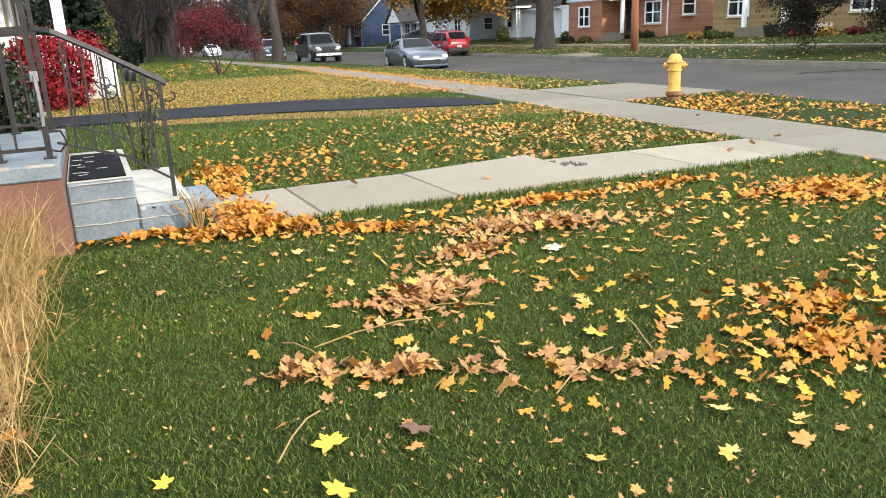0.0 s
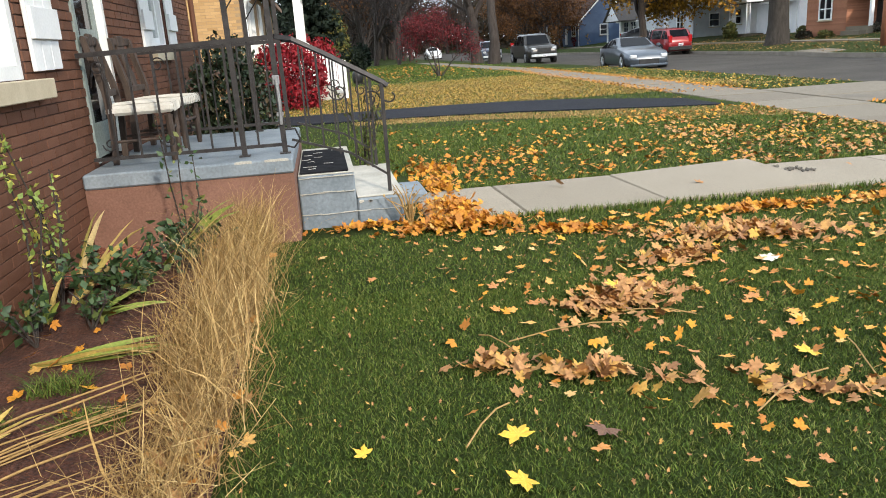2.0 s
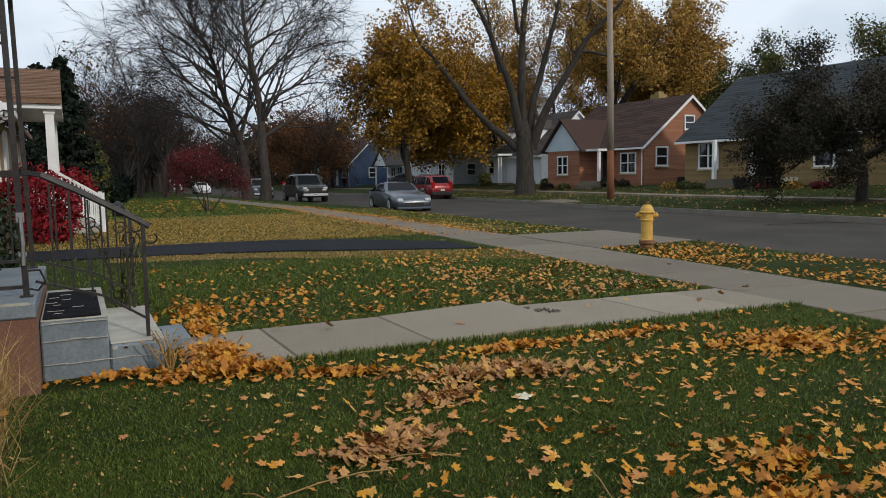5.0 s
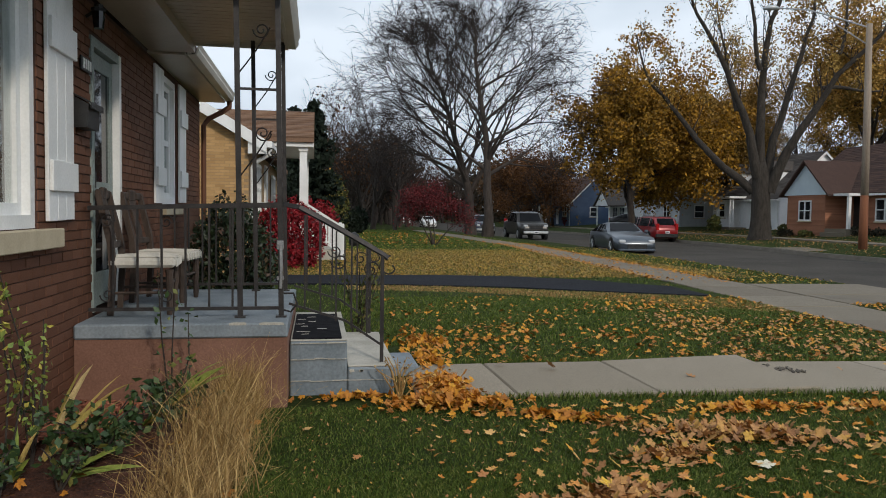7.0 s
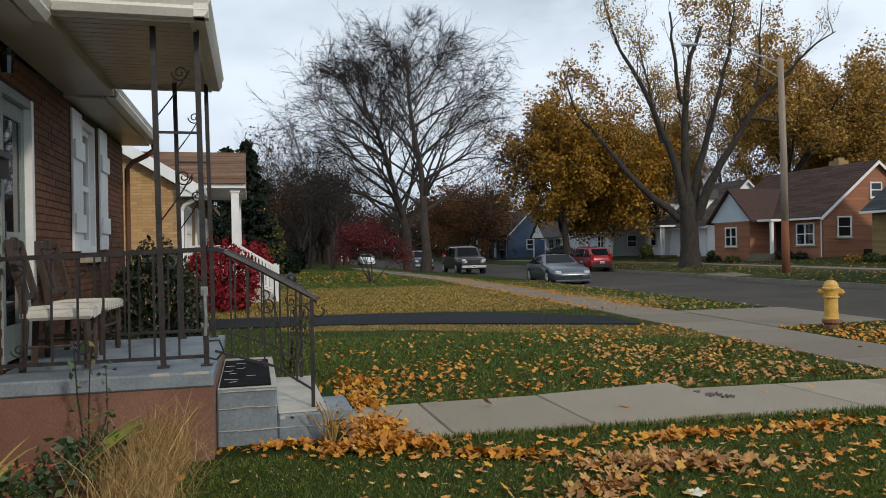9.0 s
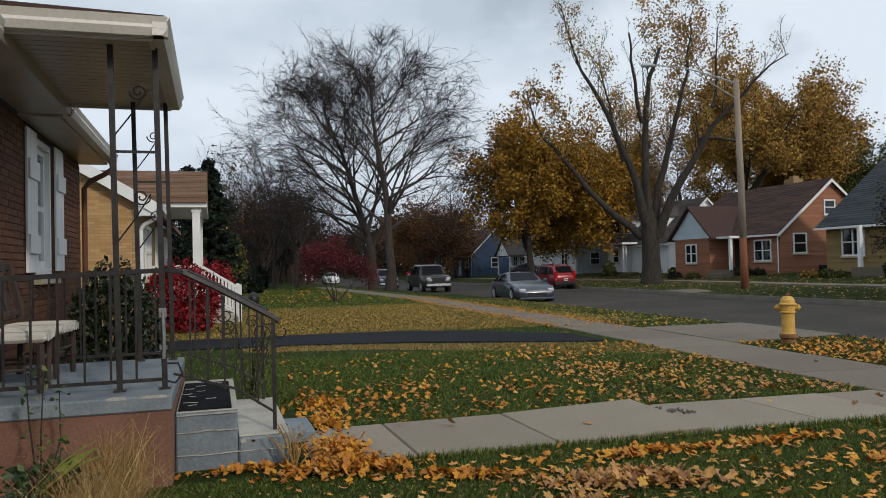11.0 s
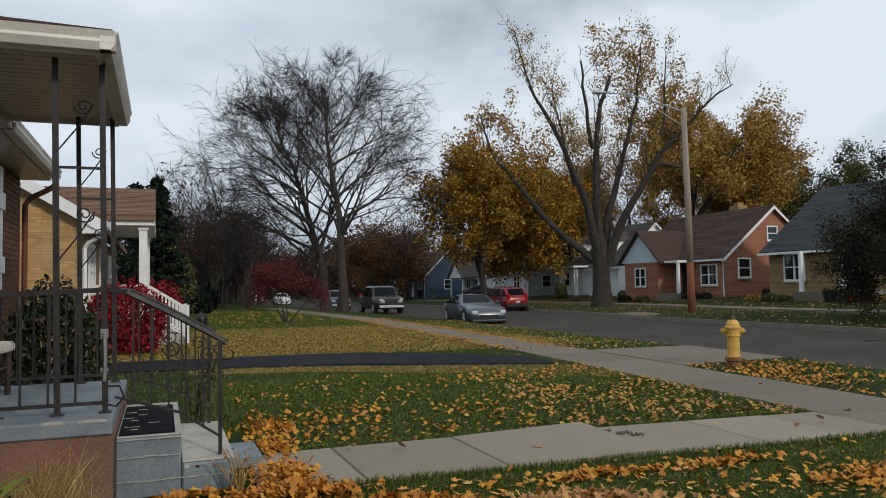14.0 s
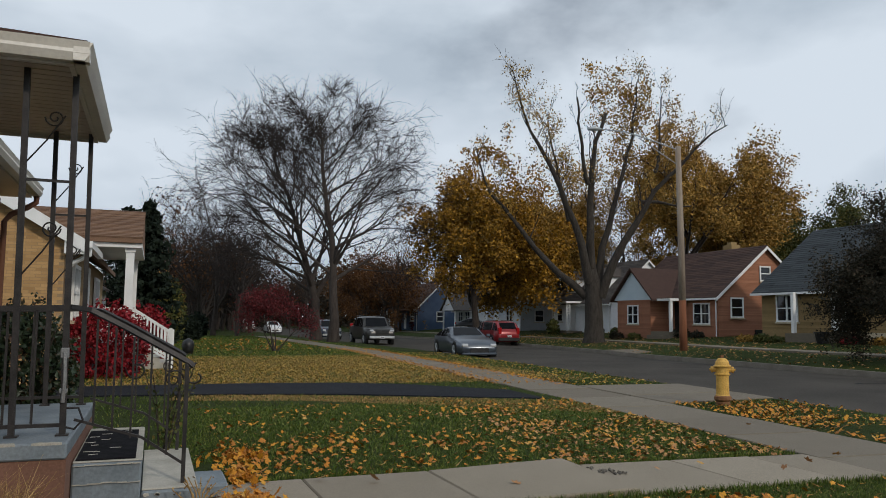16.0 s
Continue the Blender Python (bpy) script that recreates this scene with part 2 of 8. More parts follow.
MULCH = mat("red_brown_mulch", (0.055, 0.020, 0.012), (0.13, 0.05, 0.028), 0.95, 9, 60, 1.0, 0.03, stain=0.5)
MULCH_CHIP = mat("mulch_chips", (0.142, 0.0435, 0.0244), (0.345, 0.122, 0.0696), 0.9, 9, 60, 0.3, 0.002, rnd="island",
                 ramp=[(0, (0.091, 0.0313, 0.0174)), (0.7, (0.304, 0.0957, 0.0522)), (1, (0.486, 0.244, 0.139))])
STRAW = mat("dry_grass_straw", (0.364, 0.219, 0.0781), (0.52, 0.354, 0.156), 0.7, 4, 60, 0, rnd="island",
            ramp=[(0, (0.078, 0.0438, 0.0156)), (0.4, (0.251, 0.147, 0.0531)), (0.8, (0.468, 0.313, 0.118)), (1, (0.642, 0.472, 0.218))], spec=0.2)
LEAF_MIX = mat("fallen_maple_leaves", (0.433, 0.171, 0.0238), (0.52, 0.214, 0.0286), 0.65, 18, 70, 0.4, 0.002, rnd="island",
               ramp=[(0, (0.243, 0.089, 0.0214)), (0.22, (0.399, 0.157, 0.0333)), (0.45, (0.503, 0.197, 0.0262)), (0.68, (0.563, 0.246, 0.0238)), (0.9, (0.607, 0.307, 0.0238)), (1, (0.52, 0.335, 0.105))], spec=0.25)
LEAF_GOLD = mat("golden_lawn_leaves", (0.34, 0.205, 0.034), (0.425, 0.254, 0.0425), 0.65, 18, 70, 0.4, 0.002, rnd="island",
               ramp=[(0, (0.212, 0.107, 0.0255)), (0.4, (0.357, 0.205, 0.034)), (0.8, (0.459, 0.287, 0.0382)), (1, (0.425, 0.312, 0.102))], spec=0.2)
LEAF_TAN = mat("dry_tan_leaves", (0.337, 0.157, 0.058), (0.421, 0.212, 0.0797), 0.7, 18, 70, 0.4, 0.002, rnd="island",
               ramp=[(0, (0.194, 0.0905, 0.0435)), (0.2, (0.346, 0.173, 0.0725)), (0.6, (0.472, 0.248, 0.0975)), (0.85, (0.531, 0.303, 0.0871)), (1, (0.573, 0.346, 0.058))], spec=0.25)
LEAF_YELLOW = mat("yellow_leaf", (0.60, 0.36, 0.03), (0.72, 0.45, 0.05), 0.6, 18, 70, 0.3, 0.002, stain=0.12)
LEAF_BROWN = mat("brown_leaf", (0.12, 0.06, 0.035), (0.19, 0.10, 0.06), 0.75, 18, 70, 0.4, 0.002)
LEAF_PALE = mat("pale_leaf", (0.58, 0.55, 0.42), (0.70, 0.67, 0.52), 0.7, 18, 70, 0.3, 0.002)
LEAF_ORANGE = mat("orange_leaf", (0.6, 0.234, 0.0425), (0.7, 0.306, 0.0595), 0.6, 18, 70, 0.3, 0.002, rnd="object",
                  ramp=[(0, (0.34, 0.144, 0.051)), (0.4, (0.6, 0.252, 0.051)), (0.75, (0.72, 0.342, 0.0425)), (1, (0.62, 0.432, 0.17))])
BARK_GREY = mat("grey_bark", (0.0252, 0.0203, 0.0158), (0.0552, 0.045, 0.0363), 0.95, 3, 26, 0.9, 0.03, stain=0.35, stretch=(2.5, 2.5, 0.6))
BARK_DARK = mat("dark_bark", (0.0338, 0.0263, 0.0225), (0.0638, 0.051, 0.0435), 0.95, 3, 26, 0.8, 0.02, stain=0.3, stretch=(2.5, 2.5, 0.6))
TWIG = mat("bare_twigs", (0.0196, 0.0147, 0.0133), (0.035, 0.0266, 0.0231), 0.95, 2, 20, 0)
CROWN_GOLD = mat("gold_maple_foliage", (0.202, 0.106, 0.0198), (0.304, 0.155, 0.0198), 0.6, 0.7, 12, 0, rnd="island",
                 ramp=[(0, (0.0708, 0.0464, 0.0099)), (0.35, (0.222, 0.117, 0.0139)), (0.75, (0.405, 0.204, 0.0178)), (1, (0.587, 0.329, 0.0347))], spec=0.2)
LEAF_CROWN = mat("pale_gold_foliage", (0.3, 0.2, 0.05), (0.42, 0.27, 0.07), 0.7, 0.7, 12, 0, rnd="island",
                 ramp=[(0, (0.17, 0.10, 0.025)), (0.5, (0.38, 0.24, 0.06)), (1, (0.58, 0.38, 0.10))], spec=0.2)
CROWN_TAN = mat("fading_tan_foliage", (0.28, 0.162, 0.036), (0.392, 0.23, 0.06), 0.7, 0.7, 12, 0, rnd="island",
                ramp=[(0, (0.14, 0.101, 0.024)), (0.5, (0.336, 0.189, 0.042)), (1, (0.588, 0.338, 0.072))], spec=0.2)
CROWN_GREEN = mat("olive_green_foliage", (0.06, 0.07, 0.02), (0.1, 0.1, 0.03), 0.7, 0.7, 12, 0, rnd="island",
                  ramp=[(0, (0.035, 0.05, 0.014)), (0.6, (0.085, 0.10, 0.03)), (1, (0.2, 0.15, 0.04))], spec=0.2)
CROWN_PLUM = mat("dark_plum_foliage", (0.02, 0.02, 0.012), (0.04, 0.035, 0.02), 0.7, 0.7, 12, 0, rnd="island",
                 ramp=[(0, (0.014, 0.016, 0.01)), (0.7, (0.04, 0.034, 0.02)), (1, (0.085, 0.055, 0.035))], spec=0.2)
CROWN_RUST = mat("rust_brown_foliage", (0.06, 0.035, 0.02), (0.1, 0.05, 0.025), 0.8, 0.7, 12, 0, rnd="island",
                 ramp=[(0, (0.03, 0.02, 0.012)), (0.6, (0.085, 0.042, 0.02)), (1, (0.2, 0.085, 0.03))], spec=0.2)
CROWN_ORANGE = mat("rust_orange_foliage", (0.088, 0.042, 0.014), (0.143, 0.066, 0.021), 0.8, 0.7, 12, 0, rnd="island",
                   ramp=[(0, (0.0385, 0.0192, 0.0098)), (0.6, (0.121, 0.051, 0.0175)), (1, (0.198, 0.09, 0.028))], spec=0.2)
CROWN_RED = mat("crimson_foliage", (0.19, 0.00816, 0.0136), (0.272, 0.0136, 0.0204), 0.6, 1.5, 20, 0, rnd="island",
                ramp=[(0, (0.0884, 0.00408, 0.00816)), (0.6, (0.245, 0.0109, 0.019)), (1, (0.354, 0.0238, 0.0306))], spec=0.25)
CROWN_MAROON = mat("maroon_foliage", (0.0868, 0.0124, 0.0155), (0.124, 0.0186, 0.0186), 0.7, 1.5, 20, 0, rnd="island",
                   ramp=[(0, (0.0434, 0.00744, 0.00992)), (0.6, (0.124, 0.0149, 0.0198)), (1, (0.205, 0.031, 0.031))], spec=0.2)
NEEDLES = mat("dark_spruce_needles", (0.006, 0.012, 0.008), (0.014, 0.022, 0.012), 0.8, 1.5, 20, 0, rnd="island",
              ramp=[(0, (0.005, 0.010, 0.007)), (1, (0.018, 0.028, 0.016))], spec=0.2)
PLANT_GREEN = mat("garden_leaf_green", (0.03, 0.07, 0.02), (0.06, 0.11, 0.03), 0.5, 6, 60, 0, rnd="island",
                  ramp=[(0, (0.02, 0.05, 0.016)), (0.7, (0.055, 0.11, 0.03)), (1, (0.22, 0.2, 0.05))])
ROSE_GREEN = mat("bed_rose_green", (0.025, 0.055, 0.02), (0.05, 0.09, 0.03), 0.55, 6, 60, 0, rnd="island",
                 ramp=[(0, (0.016, 0.038, 0.014)), (0.75, (0.045, 0.085, 0.026)), (0.93, (0.09, 0.12, 0.03)), (1, (0.35, 0.26, 0.05))])
IRIS_DRY = mat("withered_iris_blade", (0.42, 0.30, 0.10), (0.55, 0.41, 0.17), 0.7, 5, 60, 0, rnd="object",
               ramp=[(0, (0.30, 0.28, 0.06)), (0.5, (0.52, 0.37, 0.10)), (1, (0.56, 0.43, 0.22))])
IRIS = mat("iris_blade", (0.16, 0.22, 0.04), (0.3, 0.34, 0.08), 0.5, 5, 60, 0, rnd="island",
           ramp=[(0, (0.10, 0.19, 0.03)), (0.5, (0.26, 0.30, 0.06)), (1, (0.50, 0.38, 0.13))])
VINE_LEAF = mat("yellowing_vine_leaf", (0.144, 0.198, 0.045), (0.288, 0.306, 0.06), 0.6, 6, 60, 0, rnd="island",
                ramp=[(0, (0.09, 0.162, 0.03)), (0.6, (0.234, 0.288, 0.06)), (1, (0.612, 0.486, 0.09))])
ROSE_LEAF = mat("dark_rose_leaves", (0.012, 0.024, 0.012), (0.03, 0.05, 0.02), 0.5, 6, 60, 0, rnd="island",
                ramp=[(0, (0.01, 0.02, 0.011)), (0.8, (0.03, 0.05, 0.02)), (1, (0.12, 0.05, 0.03))])
YELLOW_PAINT = mat("worn_yellow_hydrant_paint", (0.55, 0.308, 0.055), (0.682, 0.418, 0.099), 0.6, 9, 60, 0.4, 0.003, stain=0.3)
RUST = mat("rust", (0.16, 0.07, 0.03), (0.26, 0.13, 0.06), 0.9, 12, 80, 0.5, 0.003)
POLE_WOOD = mat("grey_pole_wood", (0.22, 0.17, 0.13), (0.33, 0.27, 0.21), 0.9, 3, 40, 0.5, 0.006, stretch=(3, 3, 0.3))
POLE_BASE = mat("creosote_pole_wood", (0.15, 0.055, 0.025), (0.22, 0.085, 0.04), 0.9, 3, 40, 0.5, 0.006, stretch=(3, 3, 0.3))
GALV = mat("galvanised_steel", (0.40, 0.42, 0.43), (0.52, 0.54, 0.55), 0.45, 6, 60, 0.1, 0.001, metal=0.7)
TYRE = mat("tyre_rubber", (0.010, 0.010, 0.011), (0.022, 0.022, 0.023), 0.85, 12, 80, 0.3, 0.003)
ALLOY = mat("alloy_rim", (0.34, 0.35, 0.36), (0.45, 0.46, 0.47), 0.35, 10, 60, 0.05, 0.001, metal=0.8)
LAMP_GLASS = glass_mat("headlamp_glass", (0.5, 0.52, 0.54), 0.08)
TAIL_GLASS = glass_mat("tail_lamp_glass", (0.32, 0.01, 0.012), 0.12)
PLATE = mat("plate_white", (0.6, 0.6, 0.62), (0.7, 0.7, 0.72), 0.5, 10, 60, 0)
INK = mat("dark_ink", (0.015, 0.015, 0.03), (0.03, 0.03, 0.05), 0.6, 10, 60, 0)


def paint(name, c, metal=0.4, rough=0.28):
    m = mat(name, tuple(v * 0.92 for v in c), tuple(v * 1.06 for v in c), rough, 2.5, 200, 0, metal=metal, stain=0.05, spec=0.6)
    b = m.node_tree.nodes["Principled BSDF"]
    b.inputs["Coat Weight"].default_value = 0.3
    b.inputs["Coat Roughness"].default_value = 0.06
    return m


PAINT_SILVER = paint("blue_silver_car_paint", (0.07, 0.085, 0.105))
PAINT_PEWTER = paint("pewter_car_paint", (0.045, 0.043, 0.04))
PAINT_RED = paint("red_car_paint", (0.24, 0.010, 0.014), 0.2)
PAINT_NAVY = paint("dark_navy_car_paint", (0.022, 0.032, 0.055))
PAINT_WHITE = paint("white_car_paint", (0.66, 0.68, 0.7), 0.0)
PAINT_BLACK = paint("black_car_paint", (0.012, 0.012, 0.014), 0.2)

# ---- building helpers ----
def chain(ob):
    m = Matrix.Identity(4)
    while ob is not None:
        m = ob.matrix_basis @ m
        ob = ob.parent
    return m


def thing(name, at, label="", category="", group="", kind="", turn=0.0):
    ob = new(name)
    ob.empty_display_size = 0.2
    ob.matrix_basis = pose(*at, 0, 0, turn)
    return tagged(ob, label, category, group, kind)


def link_mesh(name, me, material, parent=None, label="", smooth=False):
    me.materials.append(material)
    if smooth:
        me.polygons.foreach_set("use_smooth", [True] * len(me.polygons))
    ob = new(name, me)
    if parent is not None:
        ob.parent = parent
    return tagged(ob, label)


def part(name, bm, material, parent=None, label="", smooth=False, local=False):
    """Links a bmesh, given in world places (or in its parent's own, if local), as one mesh under a thing or a part."""
    if parent is not None and not local:
        bm.transform(chain(parent).inverted())
    me = bpy.data.meshes.new(name)
    bm.normal_update()
    bm.to_mesh(me)
    bm.free()
    return link_mesh(name, me, material, parent, label, smooth)


def raw(name, verts, faces, material, parent=None, label="", smooth=False):
    me = bpy.data.meshes.new(name)
    me.from_pydata(verts, [], faces)
    me.update()
    return link_mesh(name, me, material, parent, label, smooth)


def box(bm, x0, x1, y0, y1, z0, z1, bevel=0.0, m=None):
    vs = [bm.verts.new((x, y, z)) for x in (x0, x1) for y in (y0, y1) for z in (z0, z1)]
    fs = [bm.faces.new([vs[i] for i in q]) for q in ((0, 1, 3, 2), (4, 6, 7, 5), (0, 4, 5, 1), (2, 3, 7, 6), (0, 2, 6, 4), (1, 5, 7, 3))]
    if bevel:
        es = list({e for f in fs for e in f.edges})
        r = bmesh.ops.bevel(bm, geom=es, offset=bevel, segments=1, affect="EDGES")
        vs = list({v for f in r["faces"] for v in f.verts} | {v for v in vs if v.is_valid})
    if m is not None:
        bmesh.ops.transform(bm, matrix=m, verts=vs)
    return bm


def boxm(*a, **k):
    return box(bmesh.new(), *a, **k)


def prism(bm, pts, axis, a, b):
    """A polygon in the plane across an axis, drawn out from a to b along it. pts are the other two coordinates in order."""
    def at(p, v):
        return (v, p[0], p[1]) if axis == "x" else (p[0], v, p[1]) if axis == "y" else (p[0], p[1], v)
    lo, hi = [bm.verts.new(at(p, a)) for p in pts], [bm.verts.new(at(p, b)) for p in pts]
    bm.faces.new(lo), bm.faces.new(hi[::-1])
    for i in range(len(pts)):
        j = (i + 1) % len(pts)
        bm.faces.new((lo[j], lo[i], hi[i], hi[j]))
    bmesh.ops.recalc_face_normals(bm, faces=bm.faces[:])
    return bm


def tube(bm, pts, r, sides=6, square=False):
    """A round (or square) bar along a line of points. r: one radius or one for each point."""
    pts = [Vector(p) for p in pts]
    rs = r if isinstance(r, (list, tuple)) else [r] * len(pts)
    n = 4 if square else sides
    rings, side = [], None
    for i, p in enumerate(pts):
        d = (pts[min(i + 1, len(pts) - 1)] - pts[max(i - 1, 0)]).normalized()
        if side is None:
            side = d.cross(Vector((0, 0, 1)) if abs(d.z) < 0.9 else Vector((0, 1, 0))).normalized()
        side = (side - d * side.dot(d)).normalized()
        up = d.cross(side)
        off = math.pi / 4 if square else 0
        rings.append([bm.verts.new(p + (side * math.cos(off + 2 * math.pi * k / n) + up * math.sin(off + 2 * math.pi * k / n)) * rs[i] * (1.414 if square else 1)) for k in range(n)])
    for a, b in zip(rings, rings[1:]):
        for k in range(n):
            bm.faces.new((a[k], a[(k + 1) % n], b[(k + 1) % n], b[k]))
    bm.faces.new(rings[0][::-1]), bm.faces.new(rings[-1])
    return bm


def lathe(bm, prof, at, axis="z", sides=16):
    """A turned solid: prof is (radius, height) from bottom to top."""
    rings = []
    for r, h in prof:
        ring = []
        for k in range(sides):
            c, s = math.cos(2 * math.pi * k / sides) * r, math.sin(2 * math.pi * k / sides) * r
            p = (c, s, h) if axis == "z" else (h, c, s) if axis == "x" else (c, h, s)
            ring.append(bm.verts.new(Vector(at) + Vector(p)))
        rings.append(ring)
    for a, b in zip(rings, rings[1:]):
        for k in range(sides):
            bm.faces.new((a[k], a[(k + 1) % sides], b[(k + 1) % sides], b[k]))
    bm.faces.new(rings[0][::-1]), bm.faces.new(rings[-1])
    bmesh.ops.recalc_face_normals(bm, faces=bm.faces[:])
    return bm


def scroll(cx, cy, r, turns, start, flip=1, n=22):
    """Points of a flat spiral in a plane, from the outside in."""
    return [(cx + flip * r * (1 - 0.82 * k / n) * math.cos(start + turns * 2 * math.pi * k / n),
             cy + r * (1 - 0.82 * k / n) * math.sin(start + turns * 2 * math.pi * k / n)) for k in range(n + 1)]


# ---- lie of the land: the street runs slightly askew to the house ----
SKEW = 0.075


def bend(y):
    """How far the street has swung over at y; it runs straight on past 36 m."""
    return SKEW * (np.minimum(y, 36.0) - 16) if isinstance(y, np.ndarray) else SKEW * (min(y, 36.0) - 16)


def flare(y):
    """How much the street widens towards its far end."""
    return 0.14 * max(0.0, min(y, 50.0) - 30.0)


def along(s, y):
    """World x of a line that runs beside the street."""
    return s + bend(y) + flare(y) * max(0.0, min(1.0, (s - KERB_A) / (KERB_B - KERB_A)))


def across(x, y):
    """The line beside the street that passes through a place: the inverse of along."""
    d, f = x - bend(y), flare(y)
    if d <= KERB_A:
        return d
    return KERB_A + (d - KERB_A) * (KERB_B - KERB_A) / (KERB_B - KERB_A + f) if d < KERB_B + f else d - f


def smooth01(v):
    v = max(0.0, min(1.0, v))
    return v * v * (3 - 2 * v)


KERB_A, KERB_B = 11.9, 20.6        # the two kerbs, in s
TIP = 14.5                         # where the apron ends, in y


def drop(y):
    return -0.006 * (max(13.0, min(95.0, y)) - 13.0)


def land(x, y):
    s = across(x, y)
    z = drop(y)
    if s > KERB_B:
        z += 0.2 * smooth01((s - KERB_B) / 4) + 0.5 * smooth01((s - 25) / 8)
    return z

# ---- ground, street, walks ----
def ground_sheet():
    ss = [-900, -300, -120, -60, -30, -16, -10, -6, -4, -2.5, -1.5, 0, 1, 2, 3, 4, 5, 6, 7, 8, 9, 10, KERB_A - 0.14, KERB_A - 0.13,
          KERB_B + 0.13, KERB_B + 0.14, 22, 23, 24, 25, 26, 27, 28, 29.5, 31, 33, 36, 40, 50, 70, 120, 300, 900]
    ys = [-900, -300, -100, -40, -20, -10, -5, -2, 0, 2, 4, 6, 8, 10, 12, 13, 14, 16, 18, 20, 23, 26, 30, 34, 38, 42, 46, 50, 56, 62, 70, 80, 95, 120, 160, 250, 450, 900]
    verts, faces = [], []
    for y in ys:
        for s in ss:
            x = along(s, max(-60, min(200, y)))
            z = land(x, y) if abs(y) < 300 else drop(y)
            if KERB_A - 0.135 < s < KERB_B + 0.135:
                z -= 0.4
            verts.append((x, y, z))
    n = len(ss)
    for j in range(len(ys) - 1):
        for i in range(n - 1):
            a = j * n + i
            faces.append((a, a + 1, a + n + 1, a + n))
    return tagged(raw("ground", verts, faces, SOIL_GRASS), "green autumn lawn with thin bare patches", "ground", kind="structure")


ground = ground_sheet()


def strip(name, s0, s1, ys, lift, thick, material, label, category, crown=0.0, parent=None):
    """A band beside the street, from s0 to s1, that follows the fall of the land."""
    bm = bmesh.new()
    cols = [s0, s0 + (s1 - s0) * 0.25, (s0 + s1) / 2, s0 + (s1 - s0) * 0.75, s1] if crown else [s0, s1]
    rows = []
    for y in ys:
        top = [bm.verts.new((along(s, y), y, drop(y) + lift + crown * (1 - (2 * (s - s0) / (s1 - s0) - 1) ** 2))) for s in cols]
        bot = [bm.verts.new((along(s, y), y, drop(y) + lift - thick)) for s in (s1, s0)]
        rows.append(top + bot)
    for a, b in zip(rows, rows[1:]):
        for k in range(len(a)):
            bm.faces.new((a[k], a[(k + 1) % len(a)], b[(k + 1) % len(a)], b[k]))
    bm.faces.new(rows[0]), bm.faces.new(rows[-1][::-1])
    bmesh.ops.recalc_face_normals(bm, faces=bm.faces[:])
    ob = part(name, bm, material, parent)
    return ob if parent else tagged(ob, label, category, kind="structure")


YS = [-60, -30, -10, 0, 6, 10, 13, 16, 20, 25, 30, 36, 44, 54, 66, 80, 95, 130, 200]
road = strip("road", KERB_A, KERB_B, YS, -0.17, 0.15, ASPHALT_OLD, "worn grey asphalt street with patched cracks", "road", 0.09)
strip("kerb_near", KERB_A - 0.16, KERB_A, [y for y in YS if y <= 10] + [11.6], -0.02, 0.3, KERB, "worn concrete kerb along the street", "kerb")
strip("kerb_near_far_end", KERB_A - 0.16, KERB_A, [14.6] + [y for y in YS if y >= 16], -0.02, 0.3, KERB, "worn concrete kerb along the street", "kerb")
strip("kerb_across", KERB_B, KERB_B + 0.16, YS, 0.01, 0.3, KERB, "worn concrete kerb across the street", "kerb")

# cracks and tar lines in the street
bm = bmesh.new()
rc = random.Random(5)
for k in range(16):
    y, s = rc.uniform(9, 60), rc.uniform(KERB_A + 0.5, KERB_B - 2)
    ln, wd = rc.uniform(1.0, 4.5), rc.uniform(0.03, 0.06)
    pts = []
    for i in range(9):
        ss = s + ln * i / 8
        yy = y + rc.uniform(-0.12, 0.12)
        zz = drop(yy) - 0.17 + 0.09 * (1 - (2 * (ss - KERB_A) / (KERB_B - KERB_A) - 1) ** 2) + 0.006
        pts.append((along(ss, yy), yy, zz))
    for p, q in zip(pts, pts[1:]):
        bm.faces.new([bm.verts.new((c[0], c[1] + d, c[2])) for c, d in ((p, -wd), (q, -wd), (q, wd), (p, wd))])
part("tar_crack", bm, ASPHALT_NEW, road)


def slab_poly(name, pts, top, thick, material, parent, label=""):
    """One concrete panel from its corners; top: a height, or one for each corner."""
    bm = bmesh.new()
    tops = top if isinstance(top, (list, tuple)) else [top] * len(pts)
    hi = [bm.verts.new((*p, t)) for p, t in zip(pts, tops)]
    lo = [bm.verts.new((*p, t - thick)) for p, t in zip(pts, tops)]
    bm.faces.new(hi), bm.faces.new(lo[::-1])
    for i in range(len(pts)):
        j = (i + 1) % len(pts)
        bm.faces.new((hi[i], lo[i], lo[j], hi[j]))
    bmesh.ops.recalc_face_normals(bm, faces=bm.faces[:])
    es = [e for e in bm.edges if e.verts[0] in hi and e.verts[1] in hi]
    bmesh.ops.bevel(bm, geom=es, offset=0.012, segments=1, affect="EDGES")
    return part(name, bm, material, parent, label)


